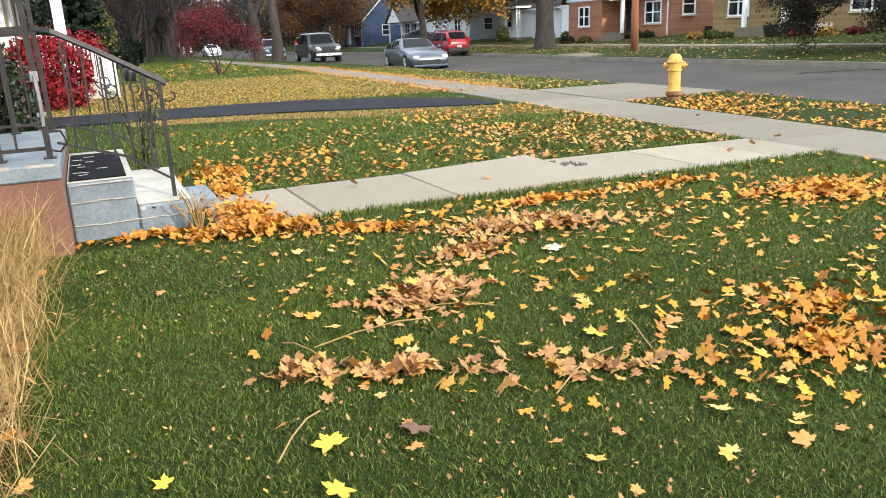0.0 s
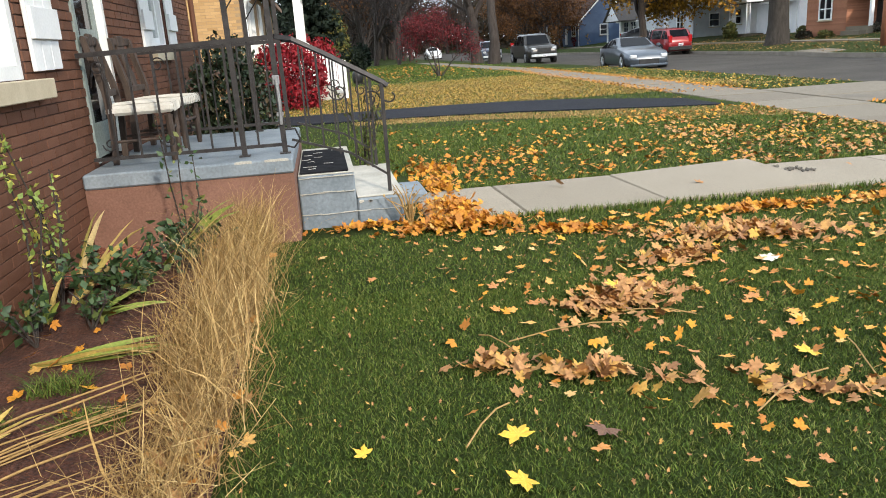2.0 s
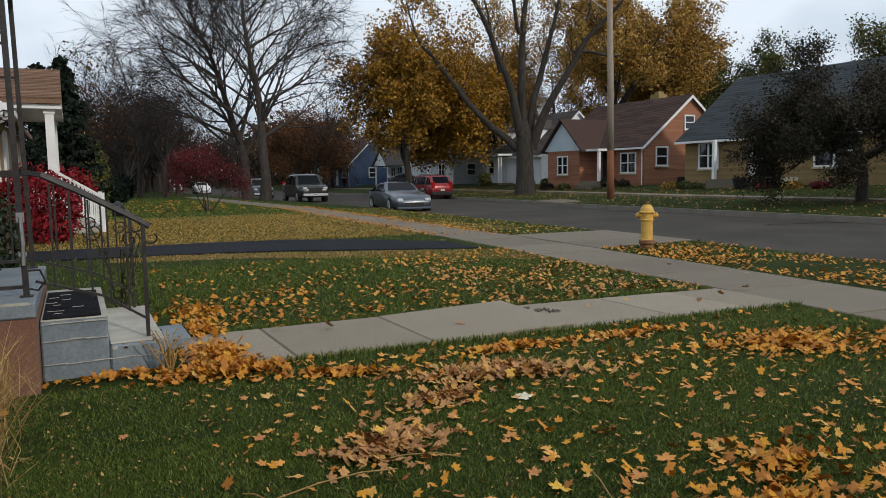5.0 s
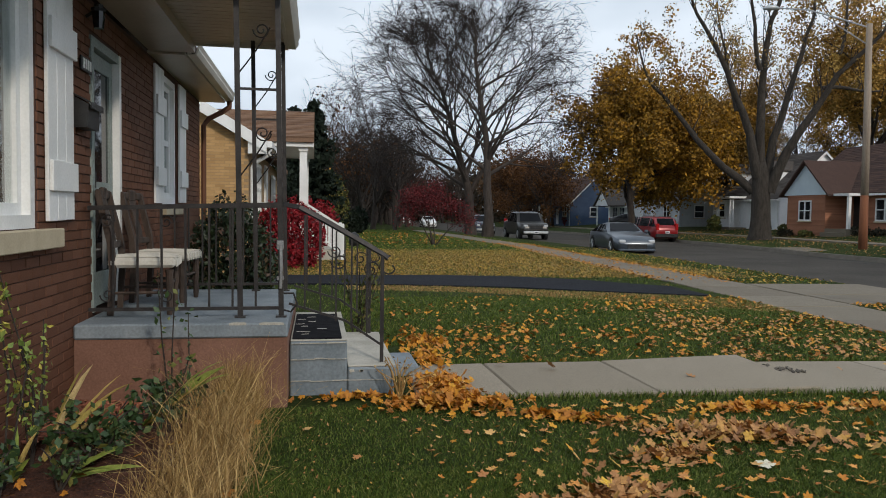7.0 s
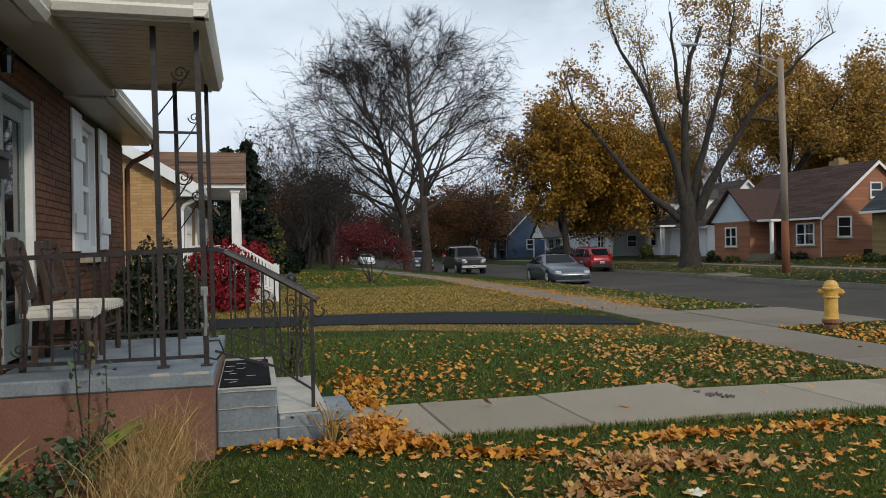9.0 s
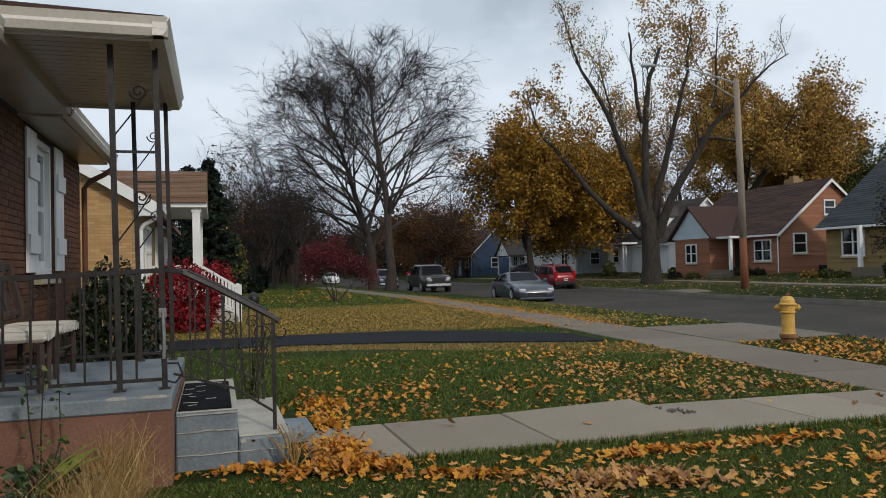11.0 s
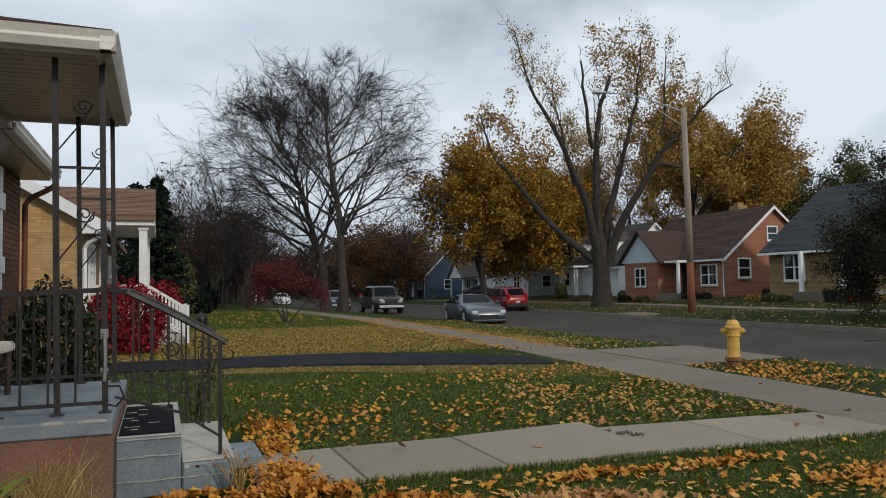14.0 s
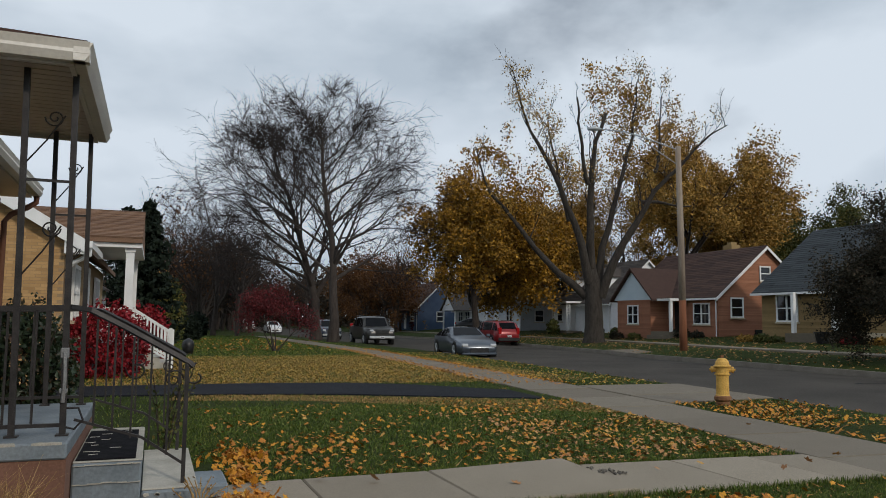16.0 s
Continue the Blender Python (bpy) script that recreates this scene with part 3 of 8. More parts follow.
# public pavement: one panel after another
rp = random.Random(11)
pavement = thing("pavement", (along(7.8, 8), 8, 0), "pale concrete public sidewalk with dark joints", "sidewalk", kind="structure")
S0, S1 = 7.8, 9.25
y = -6.0
while y < 70:
    ln = 1.55
    z = drop(y) + 0.015 + rp.uniform(-0.008, 0.01)
    slab_poly("concrete_panel", [(along(S0, y), y), (along(S1, y), y - 0.1), (along(S1, y + ln - 0.032), y + ln - 0.132), (along(S0, y + ln - 0.032), y + ln - 0.032)],
              z, 0.1, CONCRETE, pavement)
    y += ln
pavement_across = thing("pavement_across", (along(25.5, 40), 40, 0), "pale concrete sidewalk across the street", "sidewalk", kind="structure")
y = 6.0
while y < 95:
    slab_poly("concrete_panel", [(along(25.6, y), y), (along(27.0, y), y), (along(27.0, y + 2.96), y + 2.96), (along(25.6, y + 2.96), y + 2.96)],
              land(along(26.3, y), y) + 0.05, 0.1, CONCRETE, pavement_across)
    y += 3.0

# the house's own walk, from the steps to the pavement
walk_path = thing("front_walk", (4.0, 6.3, 0), "pale concrete front walk with cracked panels", "walkway", kind="structure")
far_e = lambda x: 7.0 - 0.075 * (x - 2.0) if x > 2 else 6.93 + 0.04 * (x - 1)
near_e = lambda x: 5.74 - 0.055 * (x - 2.0)
joints = [1.06, 1.78, 2.93, 4.28, 5.45, 6.4, 7.1]
skew_j = 0.03
for i, (a, b) in enumerate(zip(joints, joints[1:])):
    lift = [0.03, 0.03, 0.05, 0.02, 0.02, 0.015][i]
    p = [(a + 0.003, near_e(a)), (b - 0.003, near_e(b)), (b - 0.003 - skew_j * 0.5, far_e(b - 0.2)), (a + 0.003 - skew_j * 0.5, far_e(a - 0.2))]
    if i == 0:
        p = [(1.2, 5.72), (b - 0.003, near_e(b)), (b - 0.003 - skew_j * 0.5, far_e(1.6)), (1.2, 6.95), (1.03, 6.8), (1.0, 5.95)]
    slab_poly("concrete_panel", p, lift if i != 2 else [0.03, 0.06, 0.09, 0.035], 0.1, WALK_CONCRETE, walk_path)
bm = bmesh.new()
rb = random.Random(3)
for k in range(30):
    t = rb.random()
    x, y = 4.22 + t * 0.42 + rb.gauss(0, 0.05), 6.75 - t * 0.55 + rb.gauss(0, 0.05)
    box(bm, -0.013, 0.016, -0.012, 0.013, -0.006, 0.006, m=Matrix.Translation((x, y, 0.032)) @ Euler((rb.random(), rb.random(), rb.random() * 6)).to_matrix().to_4x4())
part("broken_concrete", bm, PATCH, walk_path, "crumbled dark concrete bits")

# driveway of the next house and its apron
driveway = thing("driveway", (3.0, 15.5, 0), "black sealed asphalt driveway", "driveway", kind="structure")
slab_poly("asphalt", [(-9, 15.2), (-0.1, 15.0), (1.8, 14.75), (3.9, 14.2), (5.8, 13.2), (7.2, 12.55), (7.25, 14.2), (6.7, 14.7), (5.8, 15.8), (4.6, 16.5), (3.2, 16.9), (1.8, 16.95), (-9, 17.1)],
          0.018, 0.1, ASPHALT_NEW, driveway)
apron = thing("driveway_apron", (10, 13, 0), "stained concrete driveway apron at the street", "apron", kind="structure")
KE = KERB_A - 0.12
slab_poly("concrete_panel", [(along(S1 + 0.02, 11.3), 11.25), (along(KE, 11.6), 11.5), (along(KE, 12.6), 12.6), (along(S1 + 0.02, 12.6), 12.5)], 0.022, 0.12, CONCRETE, apron)
slab_poly("concrete_panel", [(along(S1 + 0.02, 12.6), 12.53), (along(KE, 12.6), 12.63), (along(KE, 14.2), TIP), (along(S1 + 0.02, 14.2), TIP + 0.15)], 0.025, 0.12, CONCRETE, apron)
slab_poly("ramp", [(along(KE, 11.6) + 0.005, 11.61), (along(KERB_A + 0.3, 11.6), 11.61), (along(KERB_A + 0.3, 14.4), TIP + 0.08), (along(KE, 14.2) + 0.005, TIP)], [0.022, -0.155, -0.155, 0.022], 0.2, CONCRETE, apron)
# walks and drives across the street
slab_poly("concrete_panel", [(along(KERB_B + 0.1, 31.0), 31.0), (along(25.6, 31), 30.2), (along(34, 31), 29.5), (along(34, 33), 32.5), (along(25.6, 33), 33.0), (along(KERB_B + 0.1, 34.5), 34.5)],
          [-0.09, 0.05, 0.55, 0.55, 0.05, -0.09], 0.2, CONCRETE, pavement_across)

# ---- the brown brick house ----
WX = -1.42          # face of the front wall
EAVE = 2.97
HY0, HY1 = -5.0, 11.45


def brick_rows(y0, y1, z0, z1, holes, course=0.0667, length=0.213, first=0):
    """Places (y, z, length) of the bricks of a wall, row by row, cut at the openings."""
    out = []
    rows = int((z1 - z0) / course)
    for r in range(rows):
        z = z0 + r * course
        y = y0 - (length / 2 if (r + first) % 2 else 0)
        while y < y1:
            a, b = max(y, y0), min(y + length - 0.006, y1)
            spans = [(a, b)]
            for hy0, hy1, hz0, hz1 in holes:
                if z + course * 0.6 > hz0 and z + course * 0.4 < hz1:
                    nxt = []
                    for p, q in spans:
                        if q <= hy0 or p >= hy1:
                            nxt.append((p, q))
                        else:
                            if p < hy0 - 0.02:
                                nxt.append((p, hy0))
                            if q > hy1 + 0.02:
                                nxt.append((hy1, q))
                    spans = nxt
            out += [(p, z, q - p) for p, q in spans if q - p > 0.025]
            y += length
    return out


house = thing("brown_house", (WX, 3, 0), "brown painted brick bungalow with white board shutters", "house")
HOLES = [(3.30, 5.02, 1.30, 2.86), (6.12, 6.96, 0.62, 2.70), (8.74, 9.62, 1.46, 2.90)]
bm = bmesh.new()
box(bm, WX - 0.22, WX - 0.012, HY0, 3.30, 0, EAVE)
box(bm, WX - 0.22, WX - 0.012, 3.30, 5.02, 0, 1.30)
box(bm, WX - 0.22, WX - 0.012, 3.30, 5.02, 2.86, EAVE)
box(bm, WX - 0.22, WX - 0.012, 5.02, 6.12, 0, EAVE)
box(bm, WX - 0.22, WX - 0.012, 6.12, 6.96, 0, 0.62)
box(bm, WX - 0.22, WX - 0.012, 6.12, 6.96, 2.70, EAVE)
box(bm, WX - 0.22, WX - 0.012, 6.96, 8.74, 0, EAVE)
box(bm, WX - 0.22, WX - 0.012, 8.74, 9.62, 0, 1.46)
box(bm, WX - 0.22, WX - 0.012, 8.74, 9.62, 2.90, EAVE)
box(bm, WX - 0.22, WX - 0.012, 9.62, HY1, 0, EAVE)
box(bm, WX - 8.5, WX - 0.22, HY1 - 0.2, HY1, 0, EAVE)
box(bm, WX - 8.5, WX - 0.22, HY0, HY0 + 0.2, 0, EAVE)
box(bm, WX - 8.5, WX - 8.3, HY0 + 0.2, HY1 - 0.2, 0, EAVE)
front_wall = part("wall", bm, MORTAR_BROWN, house)

# roof: main slope, porch roof, soffits, gutters
bm = bmesh.new()
prism(bm, [(WX + 0.40, EAVE + 0.16), (WX - 4.3, EAVE + 2.2), (WX - 9.0, EAVE + 0.16), (WX - 9.0, EAVE + 0.04), (WX - 4.3, EAVE + 2.06), (WX + 0.40, EAVE + 0.06)], "y", HY0 - 0.1, HY1 + 0.12)
part("roof", bm, SHINGLE_BROWN, house)
for a, b in ((HY0 - 0.1, 0.6), (0.604, 5.66), (8.12, HY1 + 0.1)):
    part("soffit", boxm(WX - 0.02, WX + 0.34, a, b, EAVE, EAVE + 0.03), SOFFIT, house, "cream soffit boards under the eave")


def gutter_run(a, b, z, parent, name="gutter"):
    """A K-style gutter along y at x = outer side a[0]."""
    bm = bmesh.new()
    x = a[0]
    prism(bm, [(x - 0.11, z), (x - 0.02, z), (x + 0.005, z + 0.05), (x - 0.002, z + 0.075), (x + 0.015, z + 0.12), (x + 0.005, z + 0.125), (x - 0.012, z + 0.08), (x - 0.014, z + 0.05), (x - 0.03, z + 0.01), (x - 0.105, z + 0.01), (x - 0.105, z + 0.125), (x - 0.11, z + 0.125)], "y", a[1], b)
    return part(name, bm, GUTTER, parent)


gutter_run((WX + 0.46, HY0 - 0.1), 5.62, EAVE + 0.02, house)
gutter_run((WX + 0.46, 8.2), HY1 + 0.14, EAVE + 0.02, house)
bm = bmesh.new()
tube(bm, [(WX + 0.40, HY1 + 0.08, EAVE + 0.03), (WX + 0.40, HY1 + 0.08, EAVE - 0.06), (WX + 0.30, HY1 + 0.06, EAVE - 0.14), (WX + 0.12, HY1 + 0.04, EAVE - 0.24), (WX + 0.05, HY1 + 0.02, EAVE - 0.34), (WX + 0.05, HY1 + 0.02, 0.35), (WX + 0.12, HY1 + 0.04, 0.28)], 0.038, 8)
part("downspout", bm, BRICK_BROWN_FAR, house, "brown painted downspout")


def window_unit(y0, y1, z0, z1, parent, mullion=False, depth=0.10):
    """A white window set back in the wall: frame, sash, clear pane."""
    w = part("window", boxm(WX - 0.16, WX - 0.02, y0, y0 + 0.07, z0, z1), WHITE, parent, "white framed window")
    bm = bmesh.new()
    for a, b, c, d in ((y1 - 0.07, y1, z0, z1), (y0 + 0.07, y1 - 0.07, z1 - 0.07, z1), (y0 + 0.07, y1 - 0.07, z0, z0 + 0.08)):
        box(bm, WX - 0.16, WX - 0.02, a, b, c, d)
    part("frame", bm, WHITE, w)
    bm = bmesh.new()
    for a, b, c, d in ((y0 + 0.07, y0 + 0.13, z0 + 0.08, z1 - 0.07), (y1 - 0.13, y1 - 0.07, z0 + 0.08, z1 - 0.07), (y0 + 0.13, y1 - 0.13, z1 - 0.13, z1 - 0.07), (y0 + 0.13, y1 - 0.13, z0 + 0.08, z0 + 0.15)):
        box(bm, WX - 0.13, WX - 0.07, a, b, c, d)
    if mullion:
        box(bm, WX - 0.128, WX - 0.072, y0 + 0.13, y1 - 0.13, (z0 + z1) / 2 - 0.03, (z0 + z1) / 2 + 0.03)
    part("sash", bm, WHITE, w)
    g = part("pane", boxm(WX - 0.104, WX - 0.096, y0 + 0.12, y1 - 0.12, z0 + 0.14, z1 - 0.12), GLASS, w, "clear reflecting pane")
    g.visible_shadow = False
    return w


def pleats(y0, y1, z0, z1, x, folds, amp):
    verts, faces = [], []
    n = folds * 6
    for k in range(n + 1):
        y = y0 + (y1 - y0) * k / n
        dx = amp * math.sin(2 * math.pi * k / 6) + amp * 0.4 * math.sin(k * 0.37)
        verts += [(x + dx, y, z0), (x + dx * 0.6, y, z1)]
    for k in range(n):
        faces.append((2 * k, 2 * k + 2, 2 * k + 3, 2 * k + 1))
    return verts, faces


big_window = window_unit(3.30, 5.02, 1.30, 2.86, house)
window_unit(8.74, 9.62, 1.46, 2.90, house, True)
part("window_sill", boxm(WX - 0.02, WX + 0.07, 3.24, 5.27, 1.175, 1.295, bevel=0.006), LIMESTONE, house, "buff limestone window sill")
part("window_sill", boxm(WX - 0.02, WX + 0.06, 8.66, 9.7, 1.36, 1.455, bevel=0.005), LIMESTONE, house, "buff limestone window sill")
# room behind the windows; its dimness is put into the dark wall colour
room = thing("front_room", (WX - 2, 6, 0.6), "dim front room behind the windows", "room", kind="structure")
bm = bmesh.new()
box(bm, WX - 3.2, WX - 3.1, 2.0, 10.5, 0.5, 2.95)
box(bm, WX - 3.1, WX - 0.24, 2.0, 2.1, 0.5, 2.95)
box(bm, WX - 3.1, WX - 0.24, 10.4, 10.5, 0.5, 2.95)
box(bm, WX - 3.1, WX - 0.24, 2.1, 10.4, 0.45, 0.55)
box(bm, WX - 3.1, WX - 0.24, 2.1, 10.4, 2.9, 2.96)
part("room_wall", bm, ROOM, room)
for a, b in ((3.36, 4.22), (4.30, 4.97)):
    v, f = pleats(a, b, 1.2, 2.84, WX - 0.27, 7, 0.032)
    tagged(raw("curtain", v, f, CURTAIN), "pale green sheer curtain at the front window", "curtain", "front window curtains")
v, f = pleats(8.78, 9.58, 1.4, 2.88, WX - 0.30, 7, 0.03)
tagged(raw("curtain", v, f, CURTAIN), "pale sheer curtain at the side window", "curtain", "front window curtains")


def shutter(y0, y1, z0, z1):
    """A white board and batten shutter: three boards and two battens."""
    sh = thing("shutter", (WX, (y0 + y1) / 2, z0), "white board and batten shutter on brown brick", "shutter", "white shutters")
    w = (y1 - y0) / 3
    rs = random.Random(int(y0 * 100))
    for k in range(3):
        part("board", boxm(WX + 0.004, WX + 0.028, y0 + k * w + 0.003, y0 + (k + 1) * w - 0.003, z0 + rs.uniform(0, 0.006), z1 - rs.uniform(0, 0.006), bevel=0.003), WHITE, sh)
    for zz in (z0 + 0.19, z1 - 0.50):
        part("batten", boxm(WX + 0.029, WX + 0.053, y0 + 0.012, y1 + 0.006, zz, zz + 0.19, bevel=0.003), WHITE, sh)
    return sh


shutter(2.83, 3.27, 1.33, 2.90)
shutter(5.12, 5.62, 1.34, 2.91)
shutter(8.28, 8.72, 1.48, 2.91)
shutter(9.66, 10.12, 1.50, 2.92)

# front door with storm door
door = thing("front_door", (WX, 6.54, 0.62), "white framed storm door with dark glass", "door")
DOOR_GREEN = mat("pale_green_door", (0.20, 0.245, 0.23), (0.26, 0.30, 0.285), 0.5, 4, 60, 0.1, 0.001)
part("door_jamb", boxm(WX - 0.14, WX + 0.012, 6.895, 6.96, 0.64, 2.70), WHITE, door, "white door jamb")
bm = bmesh.new()
box(bm, WX - 0.14, WX + 0.006, 6.12, 6.185, 0.64, 2.70)
box(bm, WX - 0.14, WX + 0.006, 6.185, 6.895, 2.63, 2.70)
part("door_frame", bm, DOOR_GREEN, door)
bm = bmesh.new()
for a, b, c, d in ((6.19, 6.28, 0.66, 2.62), (6.80, 6.89, 0.66, 2.62), (6.28, 6.80, 2.50, 2.62), (6.28, 6.80, 0.66, 0.92), (6.28, 6.80, 1.55, 1.63)):
    box(bm, WX - 0.08, WX - 0.045, a, b, c, d)
part("storm_door", bm, DOOR_GREEN, door, "pale green storm door leaf")
part("pane", boxm(WX - 0.066, WX - 0.06, 6.28, 6.80, 0.92, 2.50), DARK_GLASS, door, "dark storm door glass")
bm = bmesh.new()
tube(bm, [(WX - 0.045, 6.25, 1.58), (WX - 0.01, 6.25, 1.58), (WX - 0.01, 6.25, 1.70), (WX - 0.045, 6.25, 1.70)], 0.008, 6)
part("door_handle", bm, BLACK, door)

# things on the wall
mailbox = thing("wall_mailbox", (WX, 5.84, 1.98), "black metal wall mailbox beside the door", "mailbox")
bm = bmesh.new()
prism(bm, [(WX + 0.004, 1.98), (WX + 0.09, 1.98), (WX + 0.10, 2.14), (WX + 0.004, 2.19)], "y", 5.70, 5.98)
part("body", bm, BLACK, mailbox)
bm = bmesh.new()
prism(bm, [(WX + 0.004, 2.20), (WX + 0.115, 2.145), (WX + 0.115, 2.11), (WX + 0.122, 2.11), (WX + 0.122, 2.152), (WX + 0.004, 2.212)], "y", 5.69, 5.99)
part("lid", bm, BLACK, mailbox)
plaque = thing("number_plaque", (WX, 5.96, 2.42), "small black plaque with pale bars", "plaque")
part("plate", boxm(WX + 0.004, WX + 0.018, 5.84, 6.09, 2.40, 2.50, bevel=0.003), BLACK, plaque)
for k in range(4):
    part("bar", boxm(WX + 0.019, WX + 0.024, 5.862 + k * 0.054, 5.892 + k * 0.054, 2.415, 2.485), WHITE, plaque)
lantern = thing("wall_lantern", (WX, 5.98, 2.70), "black porch wall lantern", "lamp")
bm = bmesh.new()
lathe(bm, [(0.05, 0), (0.055, 0.02), (0.03, 0.03), (0.03, 0.05)], (WX + 0.09, 6.0, 2.84), sides=10)
tube(bm, [(WX + 0.004, 6.0, 2.80), (WX + 0.06, 6.0, 2.84), (WX + 0.09, 6.0, 2.88)], 0.012)
part("bracket", bm, BLACK, lantern)
bm = bmesh.new()
lathe(bm, [(0.035, 0), (0.045, 0.09), (0.045, 0.12)], (WX + 0.09, 6.0, 2.72), sides=10)
part("glass_shade", bm, DARK_GLASS, lantern)
meter = thing("meter_box", (WX, 2.98, 0.35), "pale grey-green utility box on the brick wall", "utility box")
part("box", boxm(WX + 0.004, WX + 0.075, 2.95, 3.05, 0.405, 0.535, bevel=0.012), METER, meter)
part("cover", boxm(WX + 0.004, WX + 0.11, 3.053, 3.13, 0.395, 0.548, bevel=0.02), METER, meter)
bm = bmesh.new()
tube(bm, [(WX + 0.05, 3.0, 0.39), (WX + 0.05, 3.0, 0.05)], 0.014)
part("conduit", bm, GALV, meter)

# ---- porch ----
porch = thing("porch", (-0.7, 6.9, 0), "concrete porch with worn grey painted deck", "porch")
PX, PY0, PY1 = 0.03, 5.64, 8.02
part("deck", boxm(WX + 0.002, PX, PY0, PY1, 0.515, 0.62, bevel=0.012), SLAB_PAINT, porch, "worn grey painted concrete deck")
part("porch_wall", boxm(WX + 0.002, PX - 0.003, PY0 + 0.02, PY1 - 0.02, -0.1, 0.512), PORCH_PINK, porch, "dusty pink painted porch wall")
steps = thing("porch_steps", (0.4, 6.9, 0), "blue-grey painted block steps with bare treads", "steps")
part("upper_step", boxm(PX + 0.003, 0.47, 6.0, 7.66, -0.1, 0.42, bevel=0.012), BLOCK_PAINT, steps)
part("lower_step", boxm(0.474, 0.84, 5.99, 7.66, -0.1, 0.212, bevel=0.014), BLOCK_PAINT, steps)
part("tread", boxm(0.478, 0.85, 6.01, 7.65, 0.2135, 0.226, bevel=0.004), STEP_BARE, steps, "bare worn concrete tread")
part("tread", boxm(PX + 0.006, 0.475, 6.01, 7.65, 0.4215, 0.43, bevel=0.003), STEP_BARE, steps, "bare worn concrete tread")
part("edge_block", boxm(0.852, 1.12, 6.62, 7.2, -0.05, 0.10, bevel=0.02), BLOCK_PAINT, steps)
r_j = random.Random(14)
for a, b, zz in ((PX + 0.01, 0.465, 0.285), (PX + 0.01, 0.80, 0.115), (PX + 0.01, 0.465, 0.408)):
    x = a
    bm = bmesh.new()
    while x < b:
        w = r_j.uniform(0.04, 0.11)
        h = r_j.uniform(0.001, 0.0045)
        z = zz + r_j.gauss(0, 0.0025)
        box(bm, x, min(x + w, b), 5.9865 if x < 0.47 else 5.9805, 6.004, z - h, z + h)
        x += w * 0.9
    part("block_joint", bm, STEP_BARE, steps, "pale mortar showing through worn paint")
for k in range(4):
    x, z, r = r_j.uniform(0.5, 0.82), r_j.choice((0.02, 0.19)), r_j.uniform(0.01, 0.024)
    bm = bmesh.new()
    pts = [(x + math.cos(a) * r * r_j.uniform(0.5, 1.3), max(0.0, z + math.sin(a) * r * 0.6 * r_j.uniform(0.5, 1.2))) for a in (2 * math.pi * i / 9 for i in range(9))]
    prism(bm, pts, "y", 5.9862 if x < 0.44 else 5.9802, 6.01)
    part("paint_chip", bm, STEP_BARE, steps, "bare concrete where paint flaked off")
for x0, ln in ((-0.38, 0.12), (-0.17, 0.17)):
    pts = [(x0 + ln * i / 8, PY0 + 0.004 + (0.0 if i in (0, 8) else r_j.uniform(0.02, 0.06))) for i in range(9)] + [(x0 + ln, PY0 - 0.0015), (x0, PY0 - 0.0015)]
    bm = bmesh.new()
    prism(bm, pts, "z", 0.606, 0.6215)
    part("worn_edge", bm, STEP_BARE, porch, "bare concrete at the chipped deck edge")
doormat = thing("door_mat", (0.25, 6.7, 0.43), "black rubber step mat with worn pale marks", "mat")
part("mat_base", boxm(PX + 0.02, 0.43, 6.045, 7.42, 0.431, 0.443, bevel=0.004), RUBBER, doormat)
rm = random.Random(8)
for k in range(9):
    bm = bmesh.new()
    x, y = rm.uniform(0.10, 0.40), 6.2 + k * 0.14
    tube(bm, [(x - 0.05, y, 0.4445), (x, y + rm.uniform(-0.02, 0.02), 0.4445), (x + rm.uniform(0.0, 0.06), y + rm.uniform(-0.03, 0.03), 0.4445)], 0.0022, 4)
    part("pale_mark", bm, CUSHION, doormat)

# porch roof
proof = thing("porch_roof", (-0.6, 6.9, 3.08), "flat porch roof with cream gutter and brown soffit", "roof")
RX, RY0, RY1 = 0.0, 5.68, 8.12
bm = bmesh.new()
n_b = 20
for k in range(n_b):
    a = RY0 + 0.03 + k * (RY1 - RY0 - 0.06) / n_b
    box(bm, WX + 0.002, RX - 0.09, a, a + (RY1 - RY0 - 0.06) / n_b - 0.014, 3.085, 3.10)
box(bm, WX + 0.002, RX - 0.09, RY0 + 0.03, RY1 - 0.03, 3.10, 3.115)
part("soffit", bm, SOFFIT, proof, "brownish beaded soffit boards")
bm = bmesh.new()
box(bm, WX + 0.002, WX + 0.44, RY0 - 0.02, RY1, 2.995, 3.025)
box(bm, WX + 0.42, WX + 0.44, RY0 - 0.02, RY1, 3.025, 3.084)
part("eave_board", bm, SOFFIT, proof)
bm = bmesh.new()
box(bm, RX - 0.09, RX - 0.06, RY0 + 0.05, RY1 - 0.05, 3.06, 3.20)
box(bm, WX + 0.3, RX - 0.06, RY0 + 0.02, RY0 + 0.05, 3.06, 3.20)
box(bm, WX + 0.3, RX - 0.06, RY1 - 0.05, RY1 - 0.02, 3.06, 3.20)
part("fascia", bm, GUTTER, proof)
bm = bmesh.new()
kp = [(-0.0, 0.0), (0.07, 0.0), (0.10, 0.05), (0.09, 0.075), (0.115, 0.125), (0.0, 0.125)]
prism(bm, [(RX - 0.058 + a, 3.075 + b) for a, b in kp], "y", RY0 - 0.08, RY1)
prism(bm, [(RY0 + 0.018 - a, 3.075 + b) for a, b in kp], "x", WX + 0.42, RX + 0.04)
part("gutter", bm, GUTTER, proof, "cream gutter with leaf guard")
bm = bmesh.new()
